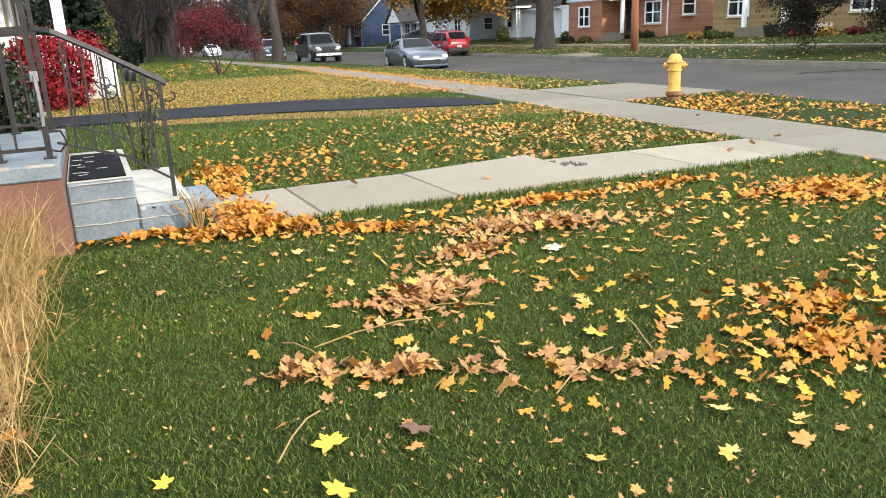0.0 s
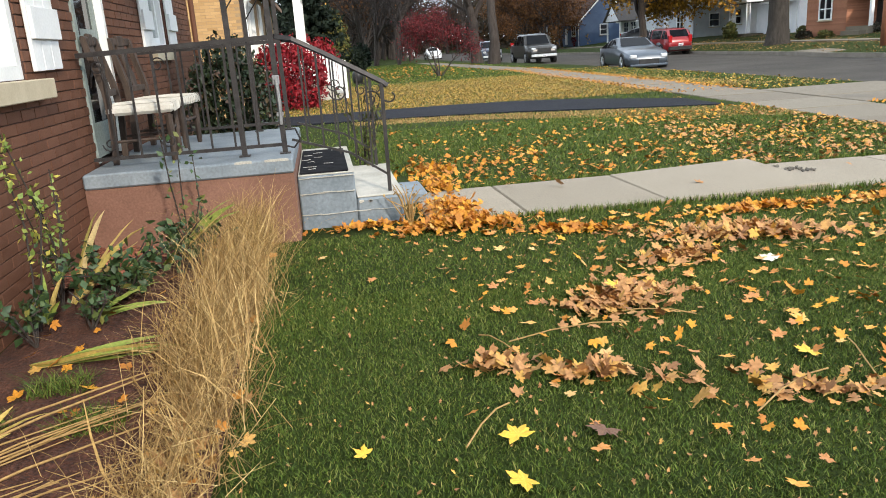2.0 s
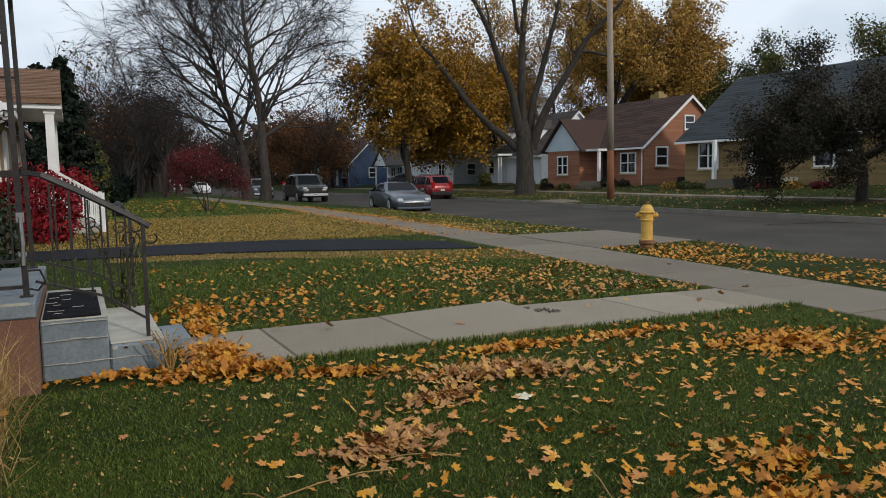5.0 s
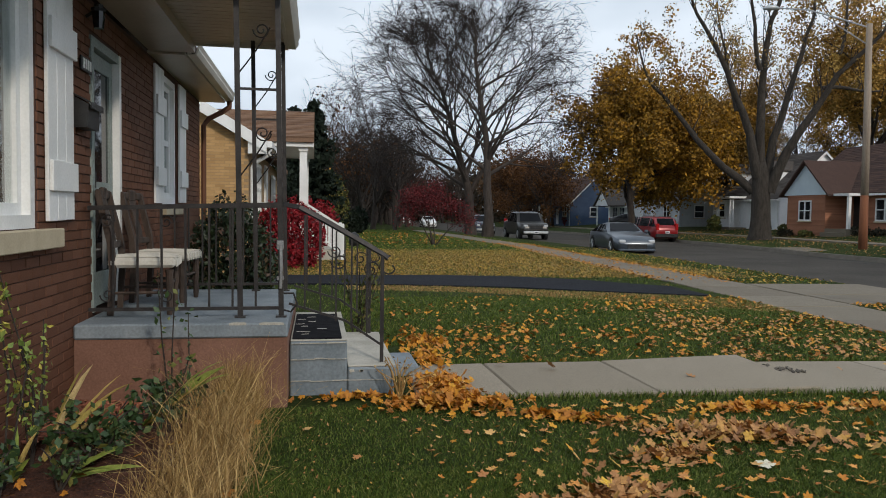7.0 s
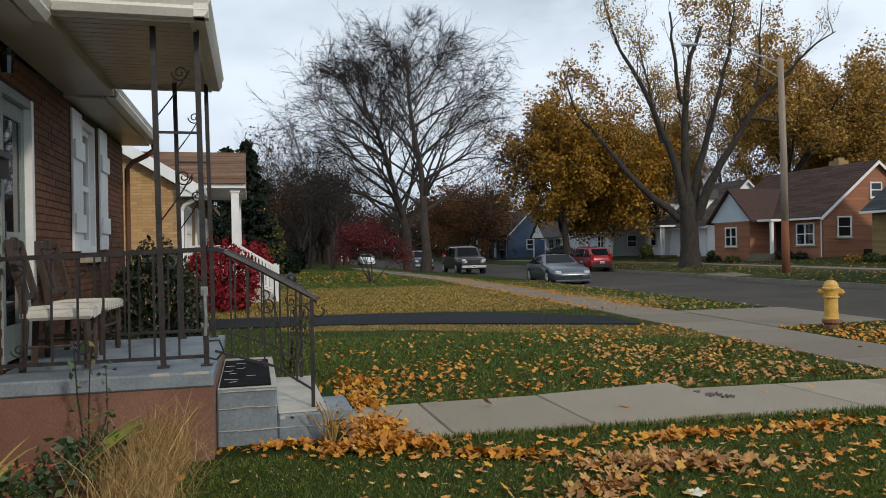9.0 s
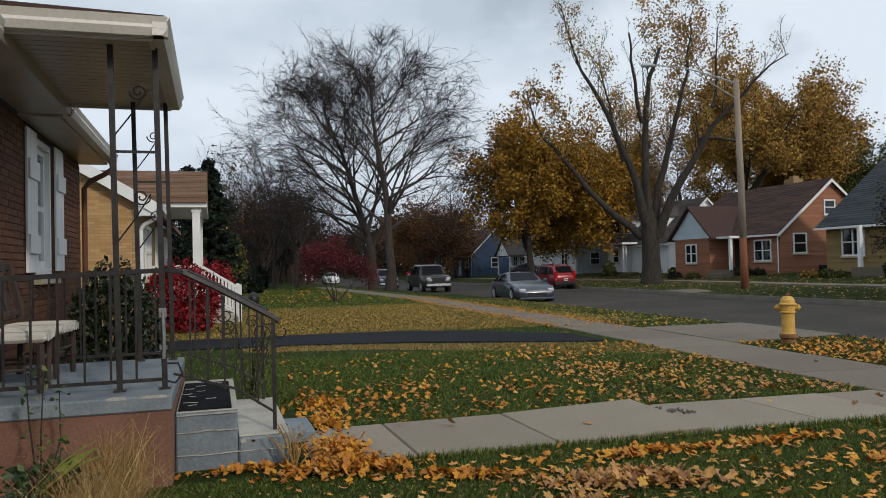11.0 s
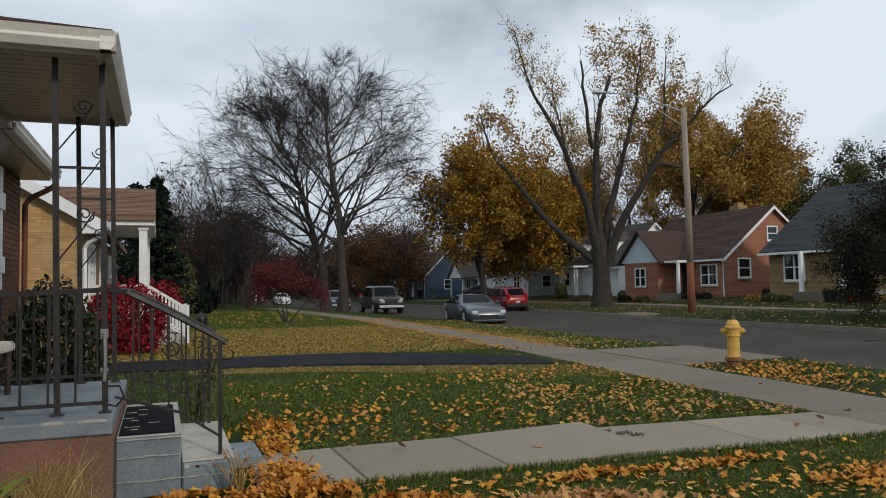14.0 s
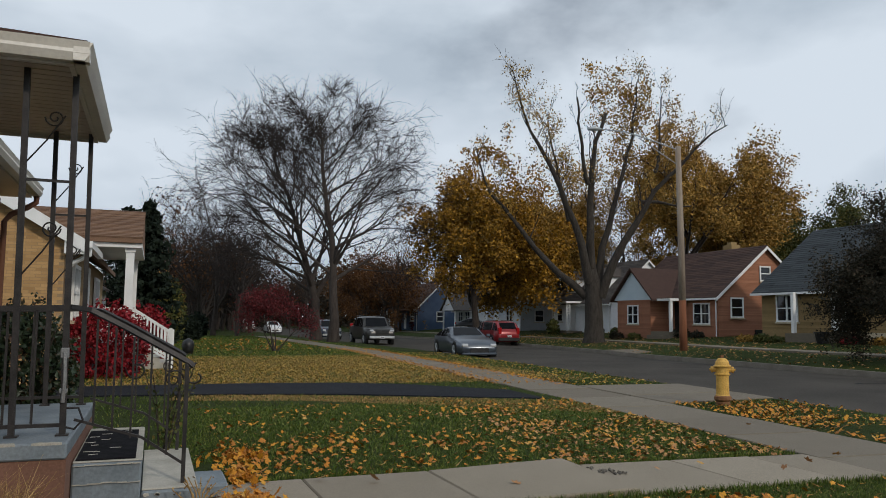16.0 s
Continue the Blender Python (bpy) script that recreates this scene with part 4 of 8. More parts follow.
prism(bm, [(WX - 0.3, 3.27), (RX + 0.02, 3.222), (RX + 0.02, 3.203), (WX - 0.3, 3.203)], "y", RY0 - 0.05, RY1 + 0.02)
part("shingles", bm, SHINGLE_BROWN, proof)


def bar(bm, p, q, r=0.0125):
    return tube(bm, [p, q], r, square=True)


def iron_column(y, z0, z1, xa, xb):
    """A wrought iron porch column: two square posts, cross bars and scrolls between them."""
    col = thing("iron_column", ((xa + xb) / 2, y, z0), "dark wrought iron porch column with scrolls", "column", "porch columns")
    for x in (xa, xb):
        p = part("post", bar(bmesh.new(), (x, y, z0 + 0.004), (x - 0.035, y, z1), 0.019), IRON, col)
        bm = bmesh.new()
        box(bm, x - 0.04, x + 0.04, y - 0.04, y + 0.04, z0 + 0.001, z0 + 0.012)
        part("foot_plate", bm, IRON, p)
    for f in (0.69,):
        z = z0 + (z1 - z0) * f
        d = -0.035 * f
        part("cross_bar", bar(bmesh.new(), (xa + d, y, z), (xb + d, y, z), 0.009), IRON, col)
    mid = (xa + xb) / 2
    w = (xb - xa) / 2
    for zz, fl in ((z0 + 2.14, 1), (z0 + 1.38, -1)):
        d = -0.035 * (zz - z0) / (z1 - z0)
        bm = bmesh.new()
        tube(bm, [(p, y, q) for p, q in scroll(mid + d + w * 0.2, zz, w * 0.42, 1.6, math.pi, fl)], 0.0055, 4)
        tube(bm, [(mid + d - w * 0.98, y, zz - 0.34), (mid + d - w * 0.1, y, zz - 0.16), (mid + d + w * 0.62, y, zz + 0.02)], 0.0055, 4)
        part("scroll", bm, IRON, col)
    return col


iron_column(5.95, 0.62, 3.09, -0.33, -0.03)
iron_column(7.86, 0.62, 3.09, -0.36, -0.07)
clamp = thing("tape_wrap", (-0.04, 5.95, 1.1), "silver tape wrapped round the iron post", "tape")
bm = bmesh.new()
box(bm, -0.066, -0.014, 5.925, 5.975, 1.13, 1.20, 0.006)
part("wrap", bm, TAPE, clamp)
part("rod", tube(bmesh.new(), [(-0.036, 5.92, 1.17), (-0.03, 5.917, 0.98), (-0.036, 5.92, 0.84)], 0.013, 6), TAPE, clamp)
part("wrap", boxm(-0.064, -0.012, 5.925, 5.975, 0.90, 0.93, bevel=0.004), TAPE, clamp)

railing = thing("porch_railing", (-0.7, 5.95, 0.62), "dark wrought iron porch railing with scrolls", "railing")


def rail_panel(parent, p0, p1, top, bot, spacing, skip_ends=True):
    """Top rail, bottom rail and square balusters between two plan points; heights at both ends."""
    p0, p1 = Vector(p0), Vector(p1)
    part("top_rail", tube(bmesh.new(), [(*p0, top[0]), (*p1, top[1])], 0.017, square=True), IRON, parent)
    part("bottom_rail", tube(bmesh.new(), [(*p0, bot[0]), (*p1, bot[1])], 0.0125, square=True), IRON, parent)
    n = max(2, round((p1 - p0).length / spacing))
    for k in range(1, n):
        f = k / n
        p = p0.lerp(p1, f)
        part("baluster", bar(bmesh.new(), (*p, bot[0] + (bot[1] - bot[0]) * f), (*p, top[0] + (top[1] - top[0]) * f), 0.0075), IRON, parent)


rail_panel(railing, (WX + 0.02, 5.95), (-0.05, 5.95), (1.425, 1.47), (0.685, 0.69), 0.16)
rail_panel(railing, (WX + 0.02, 7.86), (-0.09, 7.86), (1.44, 1.47), (0.685, 0.69), 0.135)
for x, z, a in ((-1.27, 1.33, 0), (-0.86, 1.33, 0), (-1.27, 0.79, math.pi), (-0.86, 0.79, math.pi)):
    part("scroll", tube(bmesh.new(), [(p, 5.95, q) for p, q in scroll(x, z, 0.055, 1.5, a)], 0.005, 4), IRON, railing)
bm = bmesh.new()
tube(bm, [(-0.03, 5.95, 0.80), (0.06, 5.95, 0.80), (0.09, 5.95, 0.72), (0.04, 5.95, 0.66), (-0.03, 5.95, 0.68)], 0.008, 5)
part("corner_loop", bm, IRON, railing)

for yy, name_y in ((6.14, 0), (7.58, 1)):
    sr = thing("step_railing", (0.4, yy, 0.43), "dark wrought iron handrail beside the steps", "railing", "step railings")
    x0, z0, x1, z1 = -0.03, 1.475, 0.76, 1.085
    part("handrail", tube(bmesh.new(), [(x0, 5.97 if not name_y else 7.85, z0), (x0 + 0.12, yy, z0 - 0.02), (x0 + 0.35, yy, z0 - 0.14), (x1, yy, z1), (x1 + 0.035, yy, z1 - 0.03)], 0.016, square=True), IRON, sr)
    part("end_post", bar(bmesh.new(), (x1 - 0.01, yy, 0.226), (x1 - 0.01, yy, z1), 0.014), IRON, sr)
    part("lower_rail", tube(bmesh.new(), [(x0 + 0.05, yy, 0.70), (0.46, yy, 0.56), (x1 - 0.01, yy, 0.36)], 0.009, square=True), IRON, sr)
    for k in range(5):
        f = (k + 1) / 6
        x = x0 + 0.05 + (x1 - x0 - 0.06) * f
        ztop = z0 - 0.02 - (z0 - z1 - 0.02) * f ** 1.0
        zbot = 0.70 - 0.34 * f ** 1.25
        part("baluster", bar(bmesh.new(), (x, yy, zbot), (x, yy, ztop), 0.007), IRON, sr)
    bm = bmesh.new()
    tube(bm, [(p, yy, q) for p, q in scroll(x1 + 0.055, z1 - 0.10, 0.095, 0.9, math.pi * 0.5, 1, 16)], 0.006, 4)
    part("scroll", bm, IRON, sr)
    part("scroll", tube(bmesh.new(), [(p, yy, q) for p, q in scroll(x1 - 0.1, z1 - 0.12, 0.07, 1.4, 0)], 0.0055, 4), IRON, sr)
    part("scroll", tube(bmesh.new(), [(p, yy, q) for p, q in scroll(x1 - 0.35, z1 - 0.05, 0.07, 1.4, math.pi)], 0.0055, 4), IRON, sr)


def side_chair(at, turn):
    """A dark wooden porch chair with a splat back and a thick white seat. It faces +x before turning."""
    ch = thing("porch_chair", at, "weathered dark wooden chair with thick white woven seat", "chair", "porch chairs", turn=turn)
    def pt(name, bm, m, label=""):
        return part(name, bm, m, ch, label, local=True)
    for y in (-0.225, 0.225):
        bm = bmesh.new()
        lathe(bm, [(0.020, 0.0), (0.026, 0.05), (0.022, 0.12), (0.030, 0.24), (0.026, 0.30), (0.032, 0.345)], (0.20, y, 0), sides=8)
        pt("leg", bm, WOOD_DARK)
        bm = bmesh.new()
        tube(bm, [(-0.22, y, 0), (-0.20, y, 0.36), (-0.215, y, 0.55), (-0.27, y, 0.78), (-0.30, y, 0.93)], [0.021, 0.024, 0.024, 0.022, 0.020], square=True)
        pt("back_post", bm, WOOD_DARK)
        pt("stretcher", tube(bmesh.new(), [(-0.21, y, 0.17), (0.20, y, 0.17)], 0.012, 6), WOOD_DARK)
    pt("stretcher", tube(bmesh.new(), [(0.20, -0.22, 0.23), (0.20, 0.22, 0.23)], 0.013, 6), WOOD_DARK)
    bm = bmesh.new()
    box(bm, -0.235, 0.245, -0.25, 0.25, 0.36, 0.435, 0.022)
    seat = pt("seat", bm, CUSHION, "thick white woven seat")
    for k in range(9):
        y = -0.22 + k * 0.055
        part("cord", tube(bmesh.new(), [(-0.225, y, 0.437), (0.0, y, 0.441), (0.235, y, 0.437), (0.249, y, 0.42), (0.249, y, 0.365)], 0.0045, 4), CUSHION, seat, local=True)
    bm = bmesh.new()
    for a, b, z0, z1 in ((-0.245, -0.08, 0.88, 0.945), (-0.08, 0.08, 0.87, 0.965), (0.08, 0.245, 0.88, 0.945)):
        box(bm, -0.318, -0.285, a, b, z0, z1, 0.01)
    pt("crest_rail", bm, WOOD_DARK)
    pt("back_rail", boxm(-0.232, -0.204, -0.21, 0.21, 0.50, 0.55, bevel=0.006), WOOD_DARK)
    bm = bmesh.new()
    prism(bm, [(-0.055, 0.0), (0.055, 0.0), (0.075, 0.10), (0.045, 0.19), (0.085, 0.34), (-0.085, 0.34), (-0.045, 0.19), (-0.075, 0.10)], "x", -0.008, 0.008)
    bmesh.ops.transform(bm, matrix=pose(-0.225, 0, 0.545, 0, -13, 0), verts=bm.verts)
    pt("splat", bm, WOOD_DARK)
    return ch


side_chair((-1.09, 6.34, 0.62), 5)
side_chair((-1.08, 7.12, 0.62), -6)

# ---- houses ----
def wall_rows(bm, p0, p1, z0, z1, course, proud, tops=None):
    """Horizontal courses (siding boards or brick rows) laid on a wall from p0 to p1; tops gives a gable: height at a fraction."""
    d = Vector(p1) - Vector(p0)
    ln = d.length
    n = Vector((d.y, -d.x)).normalized()
    z = z0
    while z < z1 - 0.01:
        zz = min(z + course, z1)
        a, b = (0.0, 1.0) if tops is None else tops((z + zz) / 2)
        if b - a > 0.01:
            q0, q1 = Vector(p0) + d * a, Vector(p0) + d * b
            lo, hi = proud, proud * 0.25
            v = [bm.verts.new((*(q0 + n * lo), z)), bm.verts.new((*(q1 + n * lo), z)), bm.verts.new((*(q1 + n * hi), zz)), bm.verts.new((*(q0 + n * hi), zz)),
                 bm.verts.new((*q0, z)), bm.verts.new((*q1, z))]
            bm.faces.new(v[:4]), bm.faces.new((v[4], v[5], v[1], v[0]))
        z = zz
    return bm


def shingle_rows(bm, a0, a1, b0, b1, step=0.14, lift=0.012):
    """Shingle courses on a roof plane: eave from a0 to a1, ridge from b0 to b1."""
    a0, a1, b0, b1 = (Vector(v) for v in (a0, a1, b0, b1))
    n = max(2, int((b0 - a0).length / step))
    up = (a1 - a0).cross(b0 - a0).normalized()
    if up.z < 0:
        up = -up
    for k in range(n):
        f, g = k / n, (k + 1) / n
        cells = max(1, int((a1 - a0).length / 1.1))
        for c in range(cells):
            u, w = c / cells, (c + 1) / cells
            p = [a0.lerp(b0, f).lerp(a1.lerp(b1, f), u), a0.lerp(b0, f).lerp(a1.lerp(b1, f), w), a0.lerp(b0, g).lerp(a1.lerp(b1, g), w), a0.lerp(b0, g).lerp(a1.lerp(b1, g), u)]
            v = [bm.verts.new(p[0] + up * lift), bm.verts.new(p[1] + up * lift), bm.verts.new(p[2]), bm.verts.new(p[3]), bm.verts.new(p[0] - up * 0.02), bm.verts.new(p[1] - up * 0.02)]
            bm.faces.new(v[:4]), bm.faces.new((v[4], v[5], v[1], v[0]))
    return bm


def far_window(parent, face, u0, u1, z0, z1, at, two=True):
    """A white sash window on a wall. face '-x' (u is y) or '-y' (u is x); at: the wall's place."""
    def bx(bm, ua, ub, za, zb, d0, d1):
        if face == "-x":
            return box(bm, at - d1, at - d0, ua, ub, za, zb)
        if face == "+x":
            return box(bm, at + d0, at + d1, ua, ub, za, zb)
        return box(bm, ua, ub, at - d1, at - d0, za, zb)
    t = 0.09
    w = part("window", bx(bmesh.new(), u0 + t, u1 - t, z0 + t, z1 - t, 0.03, 0.045), DARK_GLASS, parent, "white framed sash window")
    bars = [(u0, u0 + t, z0, z1, 0.09), (u1 - t, u1, z0, z1, 0.09), (u0 + t, u1 - t, z1 - t, z1, 0.09), (u0 + t, u1 - t, z0, z0 + t, 0.09),
            (u0 + t, u1 - t, (z0 + z1) / 2 - 0.03, (z0 + z1) / 2 + 0.03, 0.085)]
    if two and u1 - u0 > 1.2:
        bars.append(((u0 + u1) / 2 - 0.05, (u0 + u1) / 2 + 0.05, z0 + t, z1 - t, 0.095))
    for ua, ub, za, zb, d in bars:
        part("frame_bar", bx(bmesh.new(), ua, ub, za, zb, 0.03, d), WHITE, w)
    part("sill", bx(bmesh.new(), u0 - 0.06, u1 + 0.06, z0 - 0.08, z0 - 0.005, 0.03, 0.13), LIMESTONE, w)
    return w


def street_house(name, label, front, y0, y1, deep, base, eave, ridge, wall_m, roof_m, course=0.0, over=0.35, trim=None, side=1):
    """A gabled house across the street: ridge along y, front wall faces -x at x = front. Returns the thing."""
    trim = trim or WHITE
    h = thing(name, (front + deep / 2, (y0 + y1) / 2, base), label, "house")
    mid = front + deep / 2
    bm = bmesh.new()
    prism(bm, [(front, base - 0.6), (front + deep, base - 0.6), (front + deep, eave), (mid, ridge - 0.06), (front, eave)], "y", y0, y1)
    w = part("wall", bm, wall_m, h)
    if course:
        bm = bmesh.new()
        wall_rows(bm, (front, y1), (front, y0), base + 0.1, eave, course, 0.022)
        slope = (mid - front) / (ridge - eave)

        def tops(z):
            if z <= eave:
                return 0.0, 1.0
            k = (z - eave) * slope / deep
            return k, 1 - k
        wall_rows(bm, (front, y0), (front + deep, y0), base + 0.1, ridge - 0.15, course, 0.022, tops)
        tagged(part("course", bm, wall_m, w), kind="stuff")
    bm = bmesh.new()
    k = (ridge - eave) / (mid - front)
    for s, xe in ((-1, front), (1, front + deep)):
        prism(bm, [(xe + s * over, eave - k * over), (mid, ridge), (mid, ridge + 0.12), (xe + s * over, eave - k * over + 0.12)], "y", y0 - 0.25, y1 + 0.25)
    rf = part("roof", bm, roof_m, h)
    bm = bmesh.new()
    shingle_rows(bm, (front - over, y0 - 0.25, eave - k * over + 0.13), (front - over, y1 + 0.25, eave - k * over + 0.13), (mid, y0 - 0.25, ridge + 0.13), (mid, y1 + 0.25, ridge + 0.13), 0.2)
    tagged(part("shingles", bm, roof_m, rf), kind="stuff")
    bm = bmesh.new()
    for s, xe in ((-1, front), (1, front + deep)):
        prism(bm, [(xe + s * over, eave - k * over - 0.12), (mid, ridge - 0.14), (mid, ridge + 0.06), (xe + s * over, eave - k * over + 0.08)], "y", y0 - 0.30, y0 - 0.253)
    part("rake_board", bm, trim, h)
    bm = bmesh.new()
    box(bm, front - over - 0.13, front - over - 0.005, y0 - 0.25, y1 + 0.25, eave - k * over - 0.04, eave - k * over + 0.08)
    part("gutter", bm, trim, h)
    bm = bmesh.new()
    tube(bm, [(front - 0.08, y0 + 0.1, eave - 0.1), (front - 0.08, y0 + 0.1, base)], 0.04, 6)
    part("downspout", bm, trim, h)
    return h


# brick house with a gabled wing, straight across
bh = street_house("red_brick_house", "orange-red brick house with brown shingle roof", 34.0, 39.0, 49.0, 7.8, 0.50, 3.15, 6.35, BRICK_RED, SHINGLE_BROWN, 0.08)
far_window(bh, "-x", 39.7, 41.3, 1.25, 2.65, 34.0)
far_window(bh, "-y", 34.95, 36.0, 1.7, 3.0, 39.0, False)
far_window(bh, "-y", 37.4, 38.3, 4.1, 5.1, 39.0, False)
part("foundation_window", boxm(36.9, 38.1, 38.9, 38.98, 0.5, 0.95), DARK_GLASS, bh)
bm = bmesh.new()
prism(bm, [(43.7, -0.1), (47.6, -0.1), (47.6, 2.95), (43.7, 2.95)], "x", 32.3, 34.0)
wing = part("wing_wall", bm, BRICK_RED, bh)
bm = bmesh.new()
wall_rows(bm, (32.3, 47.6), (32.3, 43.7), 0.4, 2.95, 0.08, 0.02)
wall_rows(bm, (32.3, 43.7), (34.0, 43.7), 0.4, 2.95, 0.08, 0.02)
tagged(part("course", bm, BRICK_RED, wing), kind="stuff")
bm = bmesh.new()
prism(bm, [(43.3, 2.9), (48.0, 2.9), (45.65, 5.0)], "x", 32.28, 32.5)
gab = part("wing_gable", bm, SIDING_LIGHTBLUE, bh, "pale blue siding gable")
bm = bmesh.new()
wall_rows(bm, (32.28, 48.0), (32.28, 43.3), 2.9, 4.95, 0.16, 0.03, lambda z: ((z - 2.9) / 2.1 * 0.5, 1 - (z - 2.9) / 2.1 * 0.5))
tagged(part("siding_board", bm, SIDING_LIGHTBLUE, gab), kind="stuff")
bm = bmesh.new()
for s in (-1, 1):
    prism(bm, [(45.65 + s * 2.55, 2.78), (45.65, 5.06), (45.65, 5.20), (45.65 + s * 2.55, 2.92)], "x", 32.0, 37.0)
part("wing_roof", bm, SHINGLE_BROWN, bh)
far_window(bh, "-x", 45.0, 46.3, 1.2, 2.55, 32.3)
bm = bmesh.new()
box(bm, 33.94, 34.0, 42.3, 43.2, 0.75, 2.75)
part("door", bm, BLACK, bh, "dark front door")
bm = bmesh.new()
box(bm, 32.5, 32.68, 41.8, 41.98, 0.7, 2.8)
part("porch_post", bm, WHITE, bh)
bm = bmesh.new()
box(bm, 32.4, 33.7, 41.7, 43.69, 2.8, 2.95)
part("porch_beam", bm, WHITE, bh)
bm = bmesh.new()
box(bm, 32.3, 33.95, 41.7, 43.69, 0.2, 0.74)
box(bm, 31.9, 32.3, 41.9, 43.6, 0.2, 0.5)
part("stoop", bm, CONCRETE, bh)
bm = bmesh.new()
box(bm, 38.6, 39.4, 42.8, 43.7, 5.2, 6.9)
box(bm, 38.75, 39.25, 43.0, 43.4, 6.9, 7.1)
part("chimney", bm, BRICK_OLIVE, bh)

# buff brick house with a dark roof
oh = street_house("buff_brick_house", "buff brick house with dark slate shingles", 32.6, 20.5, 33.8, 8.6, 0.50, 3.35, 6.75, BRICK_OLIVE, SHINGLE_DARK, 0.08, over=0.5)
far_window(oh, "-x", 31.2, 32.7, 1.45, 2.95, 32.6)
far_window(oh, "-x", 23.0, 25.2, 1.45, 2.95, 32.6)
far_window(oh, "-y", 35.5, 36.5, 4.4, 5.6, 20.5, False)
part("door", boxm(32.54, 32.6, 28.2, 29.1, 0.85, 2.9), WHITE, oh, "white front door")
for yy in (27.6, 30.2):
    part("porch_post", boxm(31.2, 31.38, yy, yy + 0.18, 0.9, 3.0), WHITE, oh)
part("stoop", boxm(31.0, 32.55, 27.2, 30.6, 0.2, 0.88), CONCRETE, oh)
part("porch_rail", boxm(31.2, 31.28, 25.0, 27.59, 0.6, 1.0), LIMESTONE, oh)
bm = bmesh.new()
prism(bm, [(31.5, 3.4), (33.4, 5.0), (36.5, 5.0), (36.5, 3.4)], "y", 22.0, 24.6)
part("roof_wing", bm, SHINGLE_DARK, oh)

# white house with dormers
wh = street_house("white_siding_house", "white siding house with two dormers", 36.2, 54.4, 64.0, 7.4, 0.30, 3.1, 6.6, SIDING_WHITE, SHINGLE_GREY, 0.2)
far_window(wh, "-y", 37.2, 38.4, 1.3, 2.7, 54.4, False)
far_window(wh, "-y", 39.2, 40.4, 4.0, 5.1, 54.4, False)
far_window(wh, "-x", 56.0, 57.8, 1.3, 2.6, 36.2)
far_window(wh, "-x", 62.3, 63.3, 1.3, 2.6, 36.2, False)
for yy in (56.3, 61.2):
    bm = bmesh.new()
    prism(bm, [(yy, 3.9), (yy + 1.7, 3.9), (yy + 1.7, 5.3), (yy + 0.85, 5.9), (yy, 5.3)], "x", 37.0, 39.5)
    d = part("dormer", bm, SIDING_WHITE, wh)
    bm = bmesh.new()
    for s in (-1, 1):
        prism(bm, [(yy + 0.85 + s * 1.05, 5.18), (yy + 0.85, 5.95), (yy + 0.85, 6.05), (yy + 0.85 + s * 1.05, 5.28)], "x", 36.85, 39.5)
    part("dormer_roof", bm, SHINGLE_GREY, d)
    bm = bmesh.new()
    box(bm, 36.96, 36.995, yy + 0.4, yy + 1.3, 4.1, 5.2)
    part("pane", bm, DARK_GLASS, d)
bm = bmesh.new()
prism(bm, [(55.8, 2.62), (58.0, 2.62), (58.0, 2.66), (55.8, 2.66)], "x", 35.4, 36.2)
part("awning", bm, SIDING_GREY, wh, "grey metal window awning")
for yy in (59.1, 61.7):
    bm = bmesh.new()
    for dx in (0, 0.32):
        box(bm, 34.7 + dx, 34.76 + dx, yy, yy + 0.06, 0.4, 2.95)
    for k in range(9):
        z = 0.5 + k * 0.27
        tube(bm, [(34.73, yy + 0.03, z), (35.05, yy + 0.03, z + 0.26)], 0.02, 4)
        tube(bm, [(35.05, yy + 0.03, z), (34.73, yy + 0.03, z + 0.26)], 0.02, 4)
    part("trellis_post", bm, WHITE, wh, "white lattice porch post")
part("porch_roof", boxm(34.5, 36.1, 58.8, 62.1, 2.96, 3.12), WHITE, wh)
part("stoop", boxm(34.6, 36.15, 58.9, 62.0, 0.0, 0.5), CONCRETE, wh)
part("door", boxm(36.13, 36.2, 60.0, 60.9, 0.55, 2.6), WHITE, wh, "white front door")

